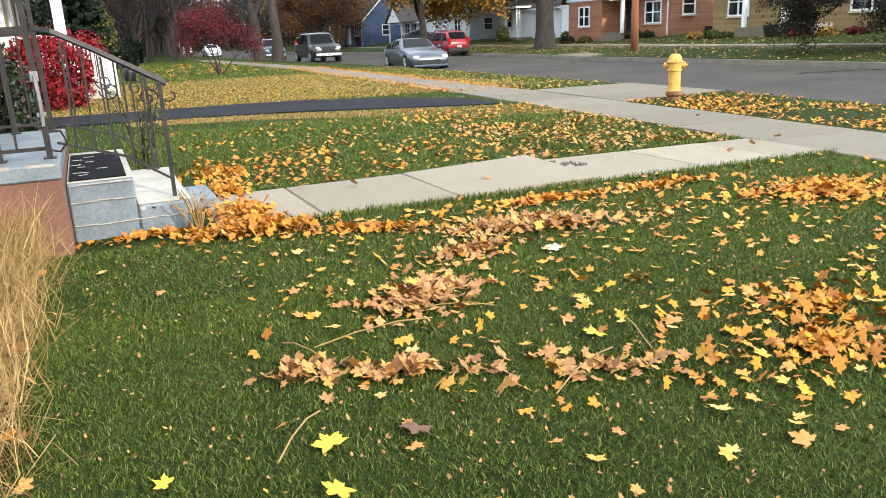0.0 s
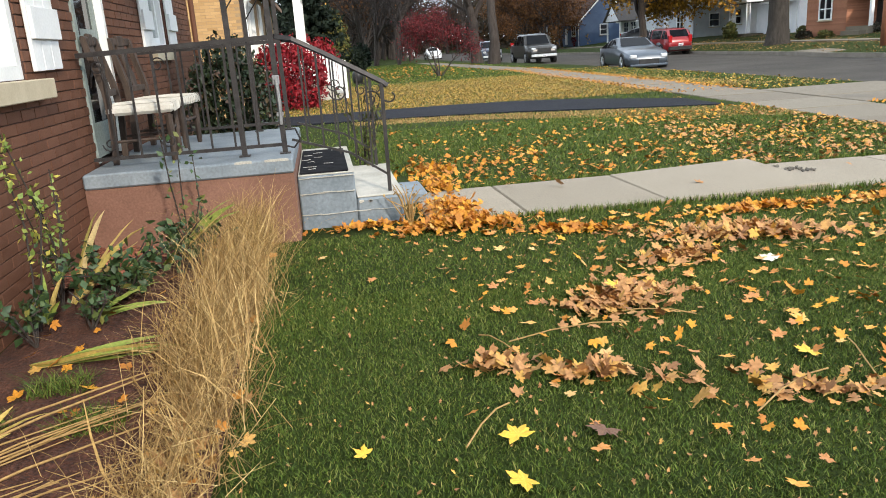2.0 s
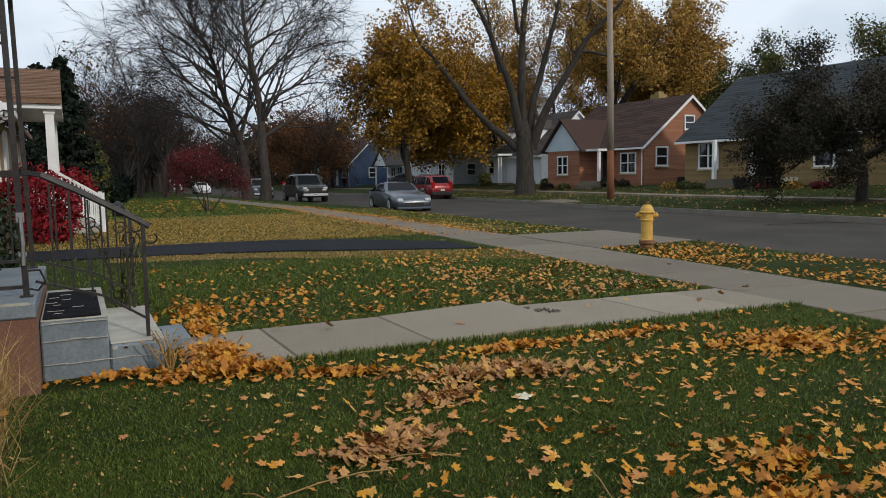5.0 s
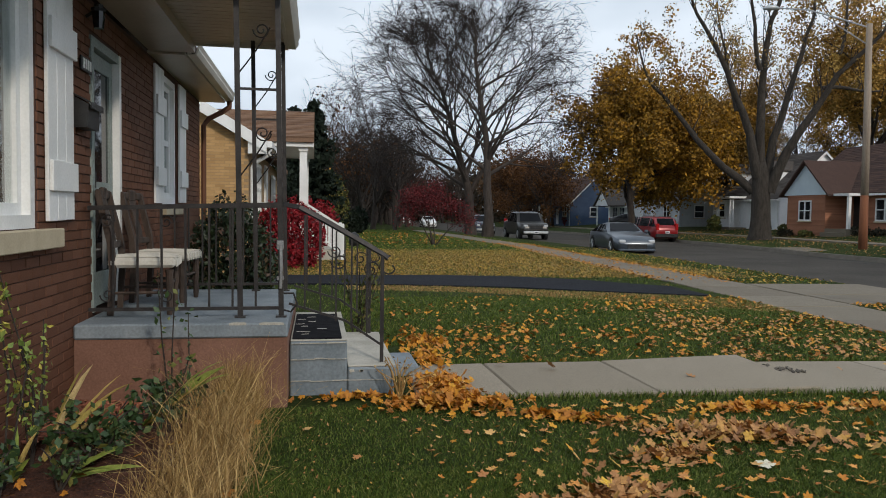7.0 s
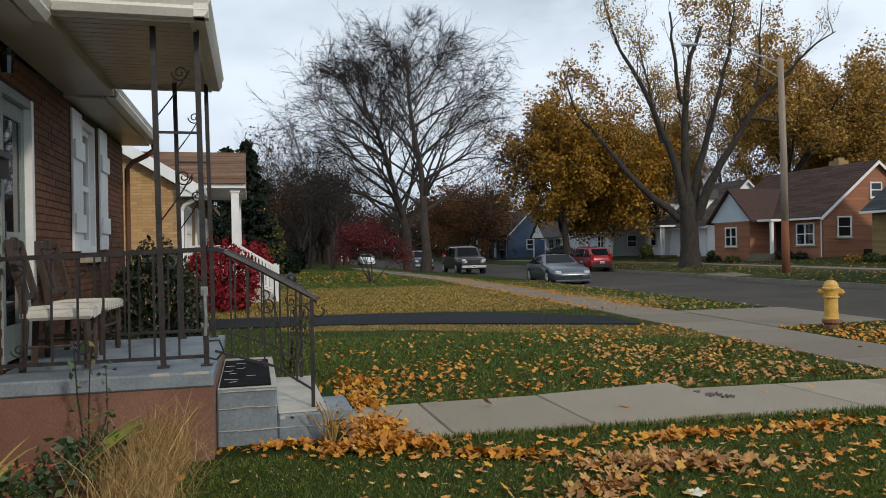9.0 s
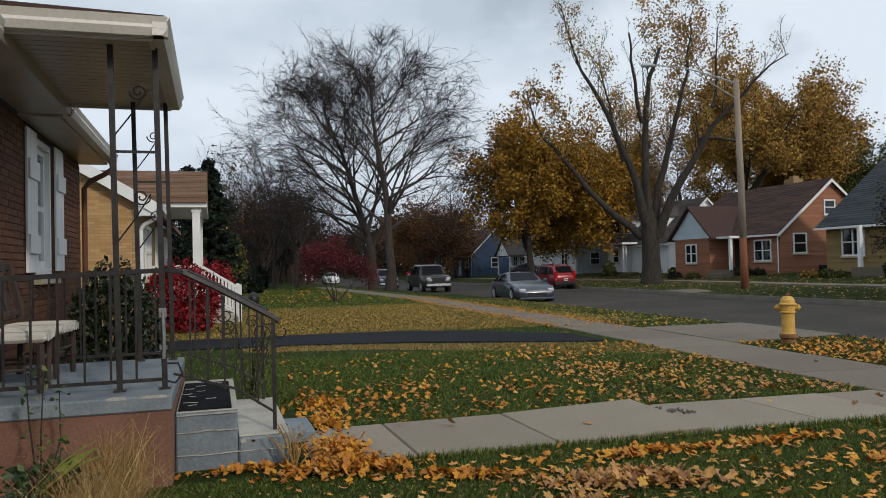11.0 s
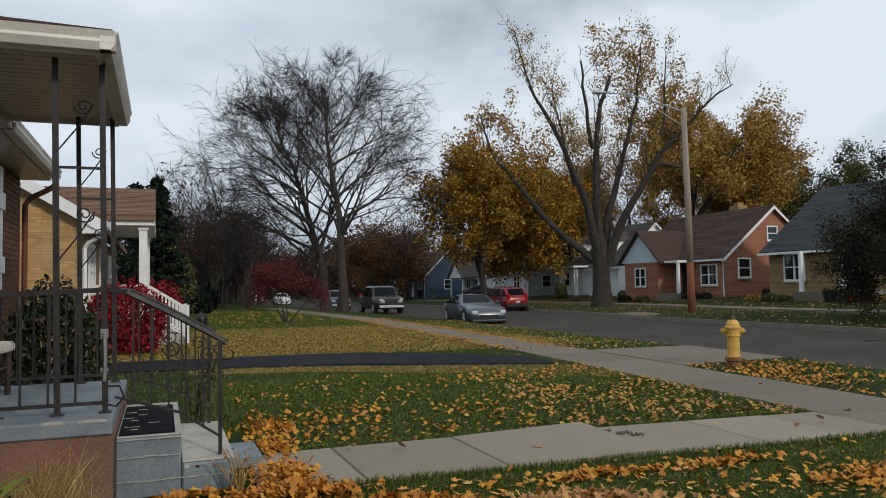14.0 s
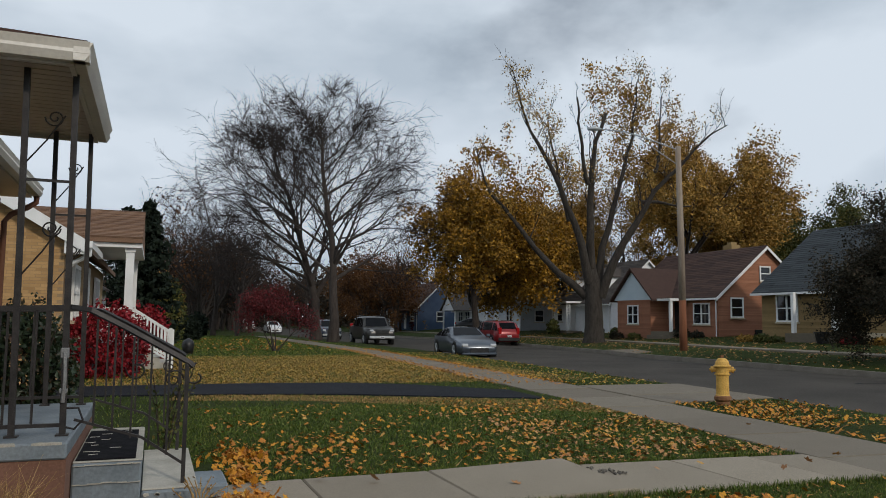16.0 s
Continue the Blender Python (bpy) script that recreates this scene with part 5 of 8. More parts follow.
gh = street_house("grey_siding_house", "grey siding house beside a driveway", 36.0, 70.5, 79.0, 7.0, 0.2, 3.0, 5.6, SIDING_GREY, SHINGLE_GREY, 0.2)
far_window(gh, "-x", 72.5, 74.0, 1.2, 2.5, 36.0)
far_window(gh, "-y", 37.5, 38.6, 1.2, 2.5, 70.5, False)
part("door", boxm(35.93, 36.0, 76, 76.9, 0.4, 2.4), WHITE, gh)
for nm, lb, fr, a, b, dp, ev, rd, wm, rm_ in (
        ("white_gabled_house", "white house with a pale porch", 36.5, 84.0, 90.0, 6.0, 2.6, 4.9, SIDING_WHITE, SHINGLE_GREY),
        ("blue_siding_house", "blue siding house with brown roof", 32.4, 93.0, 103.0, 6.6, 2.9, 6.2, SIDING_BLUE, SHINGLE_BROWN),
        ("distant_white_house", "white house far along the street", 35.5, 107.5, 116.0, 7.5, 2.9, 6.4, SIDING_WHITE, SHINGLE_DARK)):
    hh = street_house(nm, lb, fr, a, b, dp, -0.1, ev, rd, wm, rm_, 0.22)
    far_window(hh, "-x", a + 1.2, a + 2.8, 1.1, 2.4, fr)
    far_window(hh, "-x", b - 2.6, b - 1.2, 1.1, 2.4, fr)
    far_window(hh, "-y", fr + 2.6, fr + 3.7, 1.1, 2.4, a, False)
    part("door", boxm(fr - 0.07, fr, (a + b) / 2 - 0.45, (a + b) / 2 + 0.45, 0.1, 2.1), WHITE, hh)
    bm = bmesh.new()
    prism(bm, [((a + b) / 2 - 2.2, 2.5), ((a + b) / 2 + 2.2, 2.5), ((a + b) / 2, 4.3)], "x", fr - 2.2, fr + 1.0)
    part("porch_gable", bm, wm, hh)
    bm = bmesh.new()
    for s in (-1, 1):
        prism(bm, [((a + b) / 2 + s * 2.5, 2.40), ((a + b) / 2, 4.36), ((a + b) / 2, 4.50), ((a + b) / 2 + s * 2.5, 2.54)], "x", fr - 2.4, fr + 1.0)
    part("porch_roof", bm, rm_, hh)
    for yy in (-2.0, 1.9):
        part("porch_post", boxm(fr - 2.1, fr - 1.95, (a + b) / 2 + yy, (a + b) / 2 + yy + 0.15, -0.1, 2.5), WHITE, hh)

# ---- the tan brick house next door ----
NX, NY0, NY1 = -1.30, 18.0, 31.0
nh = thing("tan_brick_house", (NX - 3, 24, 0), "tan brick house with white trim and porch", "house")
bm = bmesh.new()
prism(bm, [(NX, -0.1), (NX, 2.95), (NX - 4.2, 5.6), (NX - 8.4, 2.95), (NX - 8.4, -0.1)], "y", NY0, NY1)
nw = part("wall", bm, MORTAR_TAN, nh)
bm = bmesh.new()
rt = random.Random(21)
for r in range(64):
    z = 0.0 + r * 0.0667
    x = NX - (0.107 if r % 2 else 0)
    lim = 4.6
    while x > NX - lim:
        x0 = max(x - 0.204, NX - lim)
        if z < 2.9 or (z - 2.95) / 2.65 * 4.2 < NX - x:
            v = [bm.verts.new(p) for p in ((x0, NY0 - 0.008, z), (x, NY0 - 0.008, z), (x, NY0 - 0.008, z + 0.057), (x0, NY0 - 0.008, z + 0.057))]
            w = [bm.verts.new((q.co.x, NY0 + 0.004, q.co.z)) for q in v]
            bm.faces.new(v)
            for k in range(4):
                bm.faces.new((v[k], w[k], w[(k + 1) % 4], v[(k + 1) % 4]))
        x -= 0.213
tagged(part("brick", bm, BRICK_TAN, nw), kind="stuff")
bm = bmesh.new()
prism(bm, [(NX + 0.40, 2.86), (NX - 4.2, 5.66), (NX - 8.8, 2.86), (NX - 8.8, 3.0), (NX - 4.2, 5.80), (NX + 0.40, 3.0)], "y", NY0 - 0.25, NY1 + 0.25)
nr = part("roof", bm, SHINGLE_TAN, nh)
bm = bmesh.new()
prism(bm, [(NX + 0.42, 2.72), (NX - 4.2, 5.50), (NX - 4.2, 5.78), (NX + 0.42, 3.0)], "y", NY0 - 0.30, NY0 - 0.253)
prism(bm, [(NX + 0.005, 2.70), (NX + 0.42, 2.70), (NX + 0.42, 3.0), (NX + 0.005, 3.0)], "y", NY0 - 0.252, NY0 - 0.02)
part("rake_board", bm, WHITE, nh, "white rake board and boxed eave")
bm = bmesh.new()
box(bm, NX + 0.425, NX + 0.54, NY0 - 0.28, 21.2, 2.84, 2.98)
part("gutter", bm, WHITE, nh)
bm = bmesh.new()
tube(bm, [(NX + 0.48, NY0 - 0.1, 2.85), (NX + 0.48, NY0 - 0.08, 2.70), (NX + 0.15, NY0 + 0.06, 2.52), (NX + 0.08, NY0 + 0.1, 2.4), (NX + 0.08, NY0 + 0.1, 0.1)], 0.05, 8)
part("downspout", bm, WHITE, nh)
far_window(nh, "+x", 19.4, 20.9, 1.3, 2.6, NX)
part("door", boxm(NX, NX + 0.06, 23.3, 24.25, 0.75, 2.75), WHITE, nh, "white front door")
far_window(nh, "+x", 26.2, 28.0, 1.3, 2.6, NX)
# its porch
npz = 0.7
bm = bmesh.new()
box(bm, NX + 0.01, -0.02, 21.4, 25.8, -0.1, npz)
part("porch_floor", bm, BLOCK_PAINT, nh)
bm = bmesh.new()
prism(bm, [(21.05, 3.28), (26.15, 3.28), (26.15, 3.40), (23.6, 4.40), (21.05, 3.40)], "x", NX - 2.2, 0.16)
pr = part("porch_roof", bm, SHINGLE_TAN, nh)
bm = bmesh.new()
shingle_rows(bm, (NX - 2.2, 21.03, 3.415), (0.17, 21.03, 3.415), (NX - 2.2, 23.6, 4.42), (0.17, 23.6, 4.42), 0.13, 0.02)
tagged(part("shingles", bm, SHINGLE_TAN, pr), kind="stuff")
part("porch_beam", boxm(NX + 0.02, 0.16, 21.15, 26.0, 3.16, 3.275), WHITE, nh)
for yy in (21.3, 25.5):
    bm = bmesh.new()
    box(bm, -0.22, -0.02, yy, yy + 0.2, npz, 3.155)
    box(bm, -0.25, 0.01, yy - 0.03, yy + 0.23, 3.05, 3.15)
    box(bm, -0.25, 0.01, yy - 0.03, yy + 0.23, npz + 0.002, npz + 0.12)
    part("porch_post", bm, WHITE, nh, "square white porch post")
# its white picket stair railings and steps
for k in range(4):
    part("step", boxm(0.0 + k * 0.24, 0.24 + k * 0.24, 23.0, 25.0, -0.1, npz - 0.02 - (k + 0.7) * 0.15), STEP_BARE, nh)
for yy in (22.9, 25.1):
    wr = thing("white_railing", (0.5, yy, 0), "white picket railing beside porch steps", "railing", "white step railings")
    p0, p1 = (-0.1, yy, npz + 0.95), (1.0, yy, 0.95)
    part("top_rail", tube(bmesh.new(), [p0, p1], 0.035, square=True), WHITE, wr)
    part("bottom_rail", tube(bmesh.new(), [(p0[0], yy, p0[2] - 0.82), (p1[0], yy, p1[2] - 0.78)], 0.025, square=True), WHITE, wr)
    part("newel", boxm(0.97, 1.07, yy - 0.05, yy + 0.05, -0.03, 1.05), WHITE, wr)
    for k in range(11):
        f = (k + 0.5) / 11
        x, zt = p0[0] + (p1[0] - p0[0]) * f, p0[2] + (p1[2] - p0[2]) * f
        part("picket", boxm(x - 0.02, x + 0.02, yy - 0.02, yy + 0.02, zt - 0.81, zt), WHITE, wr)
wr = thing("white_railing", (-0.6, 21.45, npz), "white picket railing along the porch edge", "railing", "white step railings")
part("top_rail", tube(bmesh.new(), [(NX + 0.05, 21.45, npz + 0.9), (-0.2, 21.45, npz + 0.9)], 0.035, square=True), WHITE, wr)
part("bottom_rail", tube(bmesh.new(), [(NX + 0.05, 21.45, npz + 0.12), (-0.2, 21.45, npz + 0.12)], 0.03, square=True), WHITE, wr)
for k in range(9):
    x = NX + 0.12 + k * 0.12
    part("picket", boxm(x - 0.02, x + 0.02, 21.43, 21.47, npz + 0.12, npz + 0.9), WHITE, wr)
bin_ = thing("grill", (1.9, 33.5, land(1.9, 33.5)), "small black covered grill on the lawn", "grill")
bm = bmesh.new()
lathe(bm, [(0.2, 0), (0.23, 0.2), (0.25, 0.4), (0.2, 0.52), (0.1, 0.6), (0.04, 0.64)], (1.9, 33.5, land(1.9, 33.5)), sides=12)
part("cover", bm, BLACK, bin_, smooth=True)
# a house further along this side
bm = bmesh.new()
n2 = thing("grey_green_house", (-5, 52, 0), "pale house with grey roof beyond the spruce", "house")
prism(bm, [(-2.2, -0.4), (-2.2, 2.8), (-6, 5.4), (-9.8, 2.8), (-9.8, -0.4)], "y", 39.0, 50)
part("wall", bm, SIDING_WHITE, n2)
bm = bmesh.new()
prism(bm, [(-1.8, 2.65), (-6, 5.5), (-10.2, 2.65), (-10.2, 2.8), (-6, 5.65), (-1.8, 2.8)], "y", 38.7, 50.3)
part("roof", bm, SHINGLE_GREY, n2)
far_window(n2, "-y", -4.2, -3.0, 1.0, 2.3, 39.0, False)

# ---- street furniture ----
hyd = thing("fire_hydrant", (9.72, 10.86, 0), "worn yellow fire hydrant with rusty base", "hydrant")
HX, HY = 9.72, 10.86
part("barrel", lathe(bmesh.new(), [(0.12, 0.16), (0.108, 0.18), (0.105, 0.40), (0.105, 0.50), (0.13, 0.51), (0.13, 0.53), (0.11, 0.54), (0.115, 0.645)], (HX, HY, 0), sides=18), YELLOW_PAINT, hyd, smooth=False)
part("base_flange", lathe(bmesh.new(), [(0.13, -0.02), (0.125, 0.0), (0.115, 0.06), (0.145, 0.09), (0.145, 0.14), (0.12, 0.158)], (HX, HY, 0), sides=14), RUST, hyd)
part("bonnet", lathe(bmesh.new(), [(0.145, 0.647), (0.145, 0.672), (0.12, 0.682), (0.11, 0.735), (0.075, 0.785), (0.045, 0.797)], (HX, HY, 0), sides=18), YELLOW_PAINT, hyd)
part("operating_nut", lathe(bmesh.new(), [(0.032, 0.798), (0.032, 0.845), (0.02, 0.85)], (HX, HY, 0), sides=5), RUST, hyd, "rusty operating nut")
for dx in (-1, 1):
    bm = bmesh.new()
    lathe(bm, [(0.045, 0), (0.045, 0.05), (0.055, 0.055), (0.055, 0.085), (0.02, 0.09), (0.02, 0.11)], (0, 0, 0), "x", 10)
    part("side_nozzle", bm, YELLOW_PAINT, hyd)
    o = hyd.children[-1]
    o.matrix_basis = pose(dx * 0.1 * 0.8, -dx * 0.1 * 0.6, 0.60, 0, 0, -37 if dx > 0 else 143)
    o.data.transform(chain(hyd))
bm = bmesh.new()
lathe(bm, [(0.06, 0), (0.06, 0.05), (0.075, 0.055), (0.075, 0.09), (0.025, 0.095), (0.025, 0.12)], (0, 0, 0), "x", 12)
pn = part("pumper_nozzle", bm, YELLOW_PAINT, hyd)
pn.data.transform(chain(hyd))
pn.matrix_basis = pose(0.06, 0.08, 0.58, 0, 0, 53)

PXX, PYY = 24.35, 30.3
pole = thing("utility_pole", (PXX, PYY, land(PXX, PYY)), "weathered wooden street light pole", "pole")
pz = land(PXX, PYY)
part("pole_shaft", tube(bmesh.new(), [(PXX, PYY, pz + 2.4), (PXX - 0.02, PYY, pz + 5.5), (PXX - 0.1, PYY, pz + 9.95)], [0.165, 0.155, 0.13], 12), POLE_WOOD, pole, smooth=True)
part("pole_butt", tube(bmesh.new(), [(PXX + 0.02, PYY, pz - 0.3), (PXX, PYY, pz + 2.4)], [0.195, 0.168], 12), POLE_BASE, pole, "reddish treated pole butt", smooth=True)
lamp_head = (PXX - 3.9, PYY + 1.1, pz + 10.71)
part("lamp_arm", tube(bmesh.new(), [(PXX - 0.1, PYY, pz + 9.78), (PXX - 1.2, PYY + 0.3, pz + 10.16), (PXX - 2.6, PYY + 0.72, pz + 10.60), lamp_head], 0.035, 8), GALV, pole)
part("arm_brace", tube(bmesh.new(), [(PXX - 0.1, PYY, pz + 9.02), (PXX - 2.0, PYY + 0.55, pz + 10.33)], 0.025, 6), GALV, pole)
bm = bmesh.new()
tube(bm, [(lamp_head[0] + 0.1, lamp_head[1], lamp_head[2]), (lamp_head[0] - 0.2, lamp_head[1] + 0.06, lamp_head[2] + 0.02), (lamp_head[0] - 0.55, lamp_head[1] + 0.15, lamp_head[2] - 0.02)], [0.06, 0.13, 0.07], 10)
part("luminaire", bm, GALV, pole, smooth=True)
for k, (x, y, h, lb) in enumerate(((9.9, 95.0, 7.7, "distant"),)):
    p = thing("utility_pole", (x, y, land(x, y)), lb + " brown wooden utility pole", "pole")
    part("pole_shaft", tube(bmesh.new(), [(x, y, land(x, y) - 0.2), (x, y, h)], [0.17, 0.12], 10), BARK_DARK, p)

# ---- parked cars ----
def car(name, label, at, turn, L, W, H, prof, paint_m, wheel_r=0.33, clearance=0.22, belt=0.62, tumble=0.16, suv=False, plate=True):
    """A parked car that faces -y before turning. prof: (fraction of the length from the nose, hood or roof height, is glasshouse) along the top line."""
    c = thing(name, at, label, "car", "parked cars", turn=turn)
    def pt(n, bm, m, lb="", parent=None, smooth=False):
        return part(n, bm, m, parent or c, lb, smooth, local=True)
    body = bmesh.new()
    rings = []
    bz = belt * H
    for f, h, g in prof:
        y = (f - 0.5) * L
        end = min(f, 1 - f)
        w = W / 2 * (0.80 + 0.20 * min(1, end / 0.09) ** 0.6)
        top = h * H
        low = clearance + (0.10 if end < 0.02 else 0.0)
        wt = w - tumble * W * 0.55 * max(0, (top - bz)) / max(0.01, H - bz) if g else w * 0.90
        mid = bz if top > bz else top - 0.05
        ring = [(-w * 0.90, low), (-w, low + 0.12), (-w, (low + mid) / 2 + 0.05), (-w * 0.975, mid), (-wt, top - 0.05), (-wt * 0.82, top),
                (0, top + 0.02), (wt * 0.82, top), (wt, top - 0.05), (w * 0.975, mid), (w, (low + mid) / 2 + 0.05), (w, low + 0.12), (w * 0.90, low)]
        rings.append([body.verts.new((x, y, z)) for x, z in ring])
    for a, b in zip(rings, rings[1:]):
        for k in range(len(a) - 1):
            body.faces.new((a[k], a[k + 1], b[k + 1], b[k]))
        body.faces.new((a[-1], a[0], b[0], b[-1]))
    body.faces.new(rings[0]), body.faces.new(rings[-1][::-1])
    bmesh.ops.recalc_face_normals(body, faces=body.faces[:])
    # glass panels a little outside the glasshouse
    gl = [bmesh.new() for _ in range(4)]
    for (a, b), (pa, pb) in zip(zip(rings, rings[1:]), zip(prof, prof[1:])):
        if not (pa[2] or pb[2]):
            continue
        rise = pb[1] - pa[1]
        def panel(bm, q, k0=0.10, push=0.012):
            q = [Vector(v.co) for v in q]
            m = sum(q, Vector()) / 4
            n = (q[1] - q[0]).cross(q[2] - q[0]).normalized()
            if n.dot(m - Vector((0, m.y, bz * 0.8))) < 0:
                n = -n
            bm.faces.new([bm.verts.new(v.lerp(m, k0) + n * push) for v in q])
        if rise > 0.10:
            panel(gl[0], (a[5], a[7], b[7], b[5]), 0.06, 0.034)
        elif rise < -0.10:
            panel(gl[1], (a[5], a[7], b[7], b[5]), 0.08, 0.034)
        if pa[1] * H > bz + 0.1 or pb[1] * H > bz + 0.1:
            panel(gl[2], (a[3], a[4], b[4], b[3]), 0.10)
            panel(gl[3], (a[9], a[8], b[8], b[9]), 0.10)
    pt("body", body, paint_m, smooth=True)
    for nm, g in zip(("windscreen", "rear_window", "side_windows", "side_windows"), gl):
        if len(g.faces):
            pt(nm, g, CAR_GLASS)
        else:
            g.free()
    for sx in (-1, 1):
        for fy in (0.175, 0.80):
            y = (fy - 0.5) * L
            x0 = sx * (W / 2 - 0.10)
            well = bmesh.new()
            lathe(well, [(wheel_r + 0.05, -0.11), (wheel_r + 0.05, 0.112)], (x0, y, wheel_r), "x", 18)
            pt("wheel_arch", well, BLACK)
            tb = bmesh.new()
            lathe(tb, [(wheel_r * 0.62, -0.115), (wheel_r * 0.95, -0.115), (wheel_r, -0.08), (wheel_r, 0.09), (wheel_r * 0.95, 0.125), (wheel_r * 0.66, 0.125)], (x0, y, wheel_r), "x", 20)
            wheel = pt("wheel", tb, TYRE)
            rb_ = bmesh.new()
            for k in range(5):
                a = 2 * math.pi * k / 5
                tube(rb_, [(x0 + sx * 0.131, y, wheel_r), (x0 + sx * 0.131, y + math.cos(a) * wheel_r * 0.62, wheel_r + math.sin(a) * wheel_r * 0.62)], 0.03, 4)
            lathe(rb_, [(wheel_r * 0.60, sx * 0.12), (wheel_r * 0.66, sx * 0.13), (wheel_r * 0.66, sx * 0.135), (wheel_r * 0.60, sx * 0.135)], (x0, y, wheel_r), "x", 18)
            pt("rim", rb_, ALLOY, parent=wheel)
    nose, tail = -0.5 * L, 0.5 * L
    hz = prof[1][1] * H
    for sx in (-1, 1):
        bm = bmesh.new()
        box(bm, sx * W * 0.35 - 0.15, sx * W * 0.35 + 0.12, nose - 0.03, nose + 0.34, hz - 0.19, hz - 0.045, 0.03)
        pt("headlight", bm, LAMP_GLASS)
        bm = bmesh.new()
        box(bm, sx * W * 0.37 - 0.11, sx * W * 0.37 + 0.11, tail - 0.16, tail + 0.02, bz - 0.22, bz + (0.22 if suv else 0.0), 0.02)
        pt("tail_light", bm, TAIL_GLASS)
        bm = bmesh.new()
        box(bm, sx * (W / 2 + 0.02) - 0.08, sx * (W / 2 + 0.02) + 0.08, -0.16 * L, -0.16 * L + 0.09, bz + 0.02, bz + 0.15, 0.02)
        pt("wing_mirror", bm, paint_m if not suv else BLACK)
    pt("grille", boxm(-W * 0.24, W * 0.24, nose - 0.012, nose + 0.1, hz - 0.34 if suv else clearance + 0.05, hz - 0.08 if suv else clearance + 0.28, bevel=0.02), BLACK)
    pt("bumper", boxm(-W * 0.43, W * 0.43, nose - 0.06, nose + 0.12, clearance + (0.10 if suv else -0.03), clearance + (0.28 if suv else 0.07), bevel=0.03), GALV if suv else paint_m)
    pt("rear_bumper", boxm(-W * 0.43, W * 0.43, tail - 0.12, tail + 0.06, clearance + 0.06, clearance + 0.30, bevel=0.03), BLACK if suv else paint_m)
    if plate:
        p = pt("number_plate", boxm(-0.155, 0.155, nose - 0.075, nose - 0.055, clearance + 0.12, clearance + 0.27), PLATE)
        pt("bar", boxm(-0.12, 0.12, nose - 0.081, nose - 0.076, clearance + 0.17, clearance + 0.22), INK, parent=p)
    p = pt("number_plate", boxm(-0.155, 0.155, tail + 0.055, tail + 0.075, clearance + 0.34, clearance + 0.49), PLATE)
    pt("bar", boxm(-0.12, 0.12, tail + 0.076, tail + 0.081, clearance + 0.39, clearance + 0.44), INK, parent=p)
    if suv:
        for sx in (-1, 1):
            bm = bmesh.new()
            tube(bm, [(sx * W * 0.33, -0.05 * L, H + 0.01), (sx * W * 0.33, -0.04 * L, H + 0.05), (sx * W * 0.33, 0.32 * L, H + 0.05), (sx * W * 0.33, 0.33 * L, H)], 0.02, 5)
            pt("roof_rail", bm, BLACK)
    return c


COUPE = [(0.0, 0.40, 0), (0.03, 0.50, 0), (0.10, 0.57, 0), (0.22, 0.63, 0), (0.34, 0.68, 0), (0.37, 0.70, 1), (0.50, 0.97, 1), (0.58, 1.0, 1), (0.68, 0.96, 1), (0.86, 0.74, 1), (0.93, 0.72, 0), (0.985, 0.68, 0), (1.0, 0.55, 0)]
PICKUP = [(0.0, 0.46, 0), (0.015, 0.57, 0), (0.06, 0.60, 0), (0.20, 0.63, 0), (0.245, 0.64, 1), (0.33, 0.95, 1), (0.40, 1.0, 1), (0.60, 1.0, 1), (0.64, 0.98, 1), (0.70, 0.70, 1), (0.80, 0.68, 0), (0.985, 0.68, 0), (1.0, 0.60, 0)]
CUV = [(0.0, 0.42, 0), (0.02, 0.55, 0), (0.07, 0.60, 0), (0.22, 0.64, 0), (0.25, 0.66, 1), (0.37, 0.95, 1), (0.45, 1.0, 1), (0.80, 0.99, 1), (0.90, 0.94, 1), (0.97, 0.66, 1), (0.99, 0.62, 0), (1.0, 0.45, 0)]


def street_z(s, y):
    return drop(y) - 0.17 + 0.09 * (1 - (2 * (s - KERB_A) / (KERB_B - KERB_A) - 1) ** 2)


def park(s, y, face):
    x = along(s, y)
    lean = -math.degrees(math.atan(SKEW)) if y < 36 else 0.0
    return (x, y, street_z(s, y)), lean if face < 0 else 180 + lean


at, turn = park(12.75, 33.0, -1)
car("silver_coupe", "blue-silver sports coupe parked at the kerb", at, turn, 4.42, 1.86, 1.33, COUPE, PAINT_SILVER, 0.33, 0.16, 0.66, 0.24, plate=False)
at, turn = park(13.0, 52.0, -1)
car("pewter_pickup", "pewter pickup truck with dark grille parked", at, turn, 5.6, 2.0, 1.9, PICKUP, PAINT_PEWTER, 0.39, 0.34, 0.62, 0.14, True)
at, turn = park(19.55, 50.0, 1)
car("red_suv", "red compact suv parked facing away", at, turn, 4.7, 1.85, 1.68, CUV, PAINT_RED, 0.35, 0.24, 0.60, 0.18, True)
at, turn = park(12.95, 66.5, -1)
car("navy_suv", "dark navy suv parked beneath the bare tree", at, turn, 4.7, 1.85, 1.70, CUV, PAINT_NAVY, 0.36, 0.25, 0.60, 0.18, True)
car("white_suv", "white suv parked far along the street", (13.9, 119.0, drop(119) - 0.1), 0, 4.7, 1.85, 1.70, CUV, PAINT_WHITE, 0.36, 0.25, 0.60, 0.18, True)
car("white_sedan", "white car parked in the distance", (15.0, 100.0, drop(100) - 0.1), 0, 4.6, 1.8, 1.45, COUPE, PAINT_WHITE, 0.33, 0.18, 0.66, 0.2)
car("black_sedan", "black car parked on a far driveway", (34.0, 77.5, land(34.0, 77.5) + 0.02), 60, 4.6, 1.8, 1.45, COUPE, PAINT_BLACK, 0.33, 0.18, 0.66, 0.2)

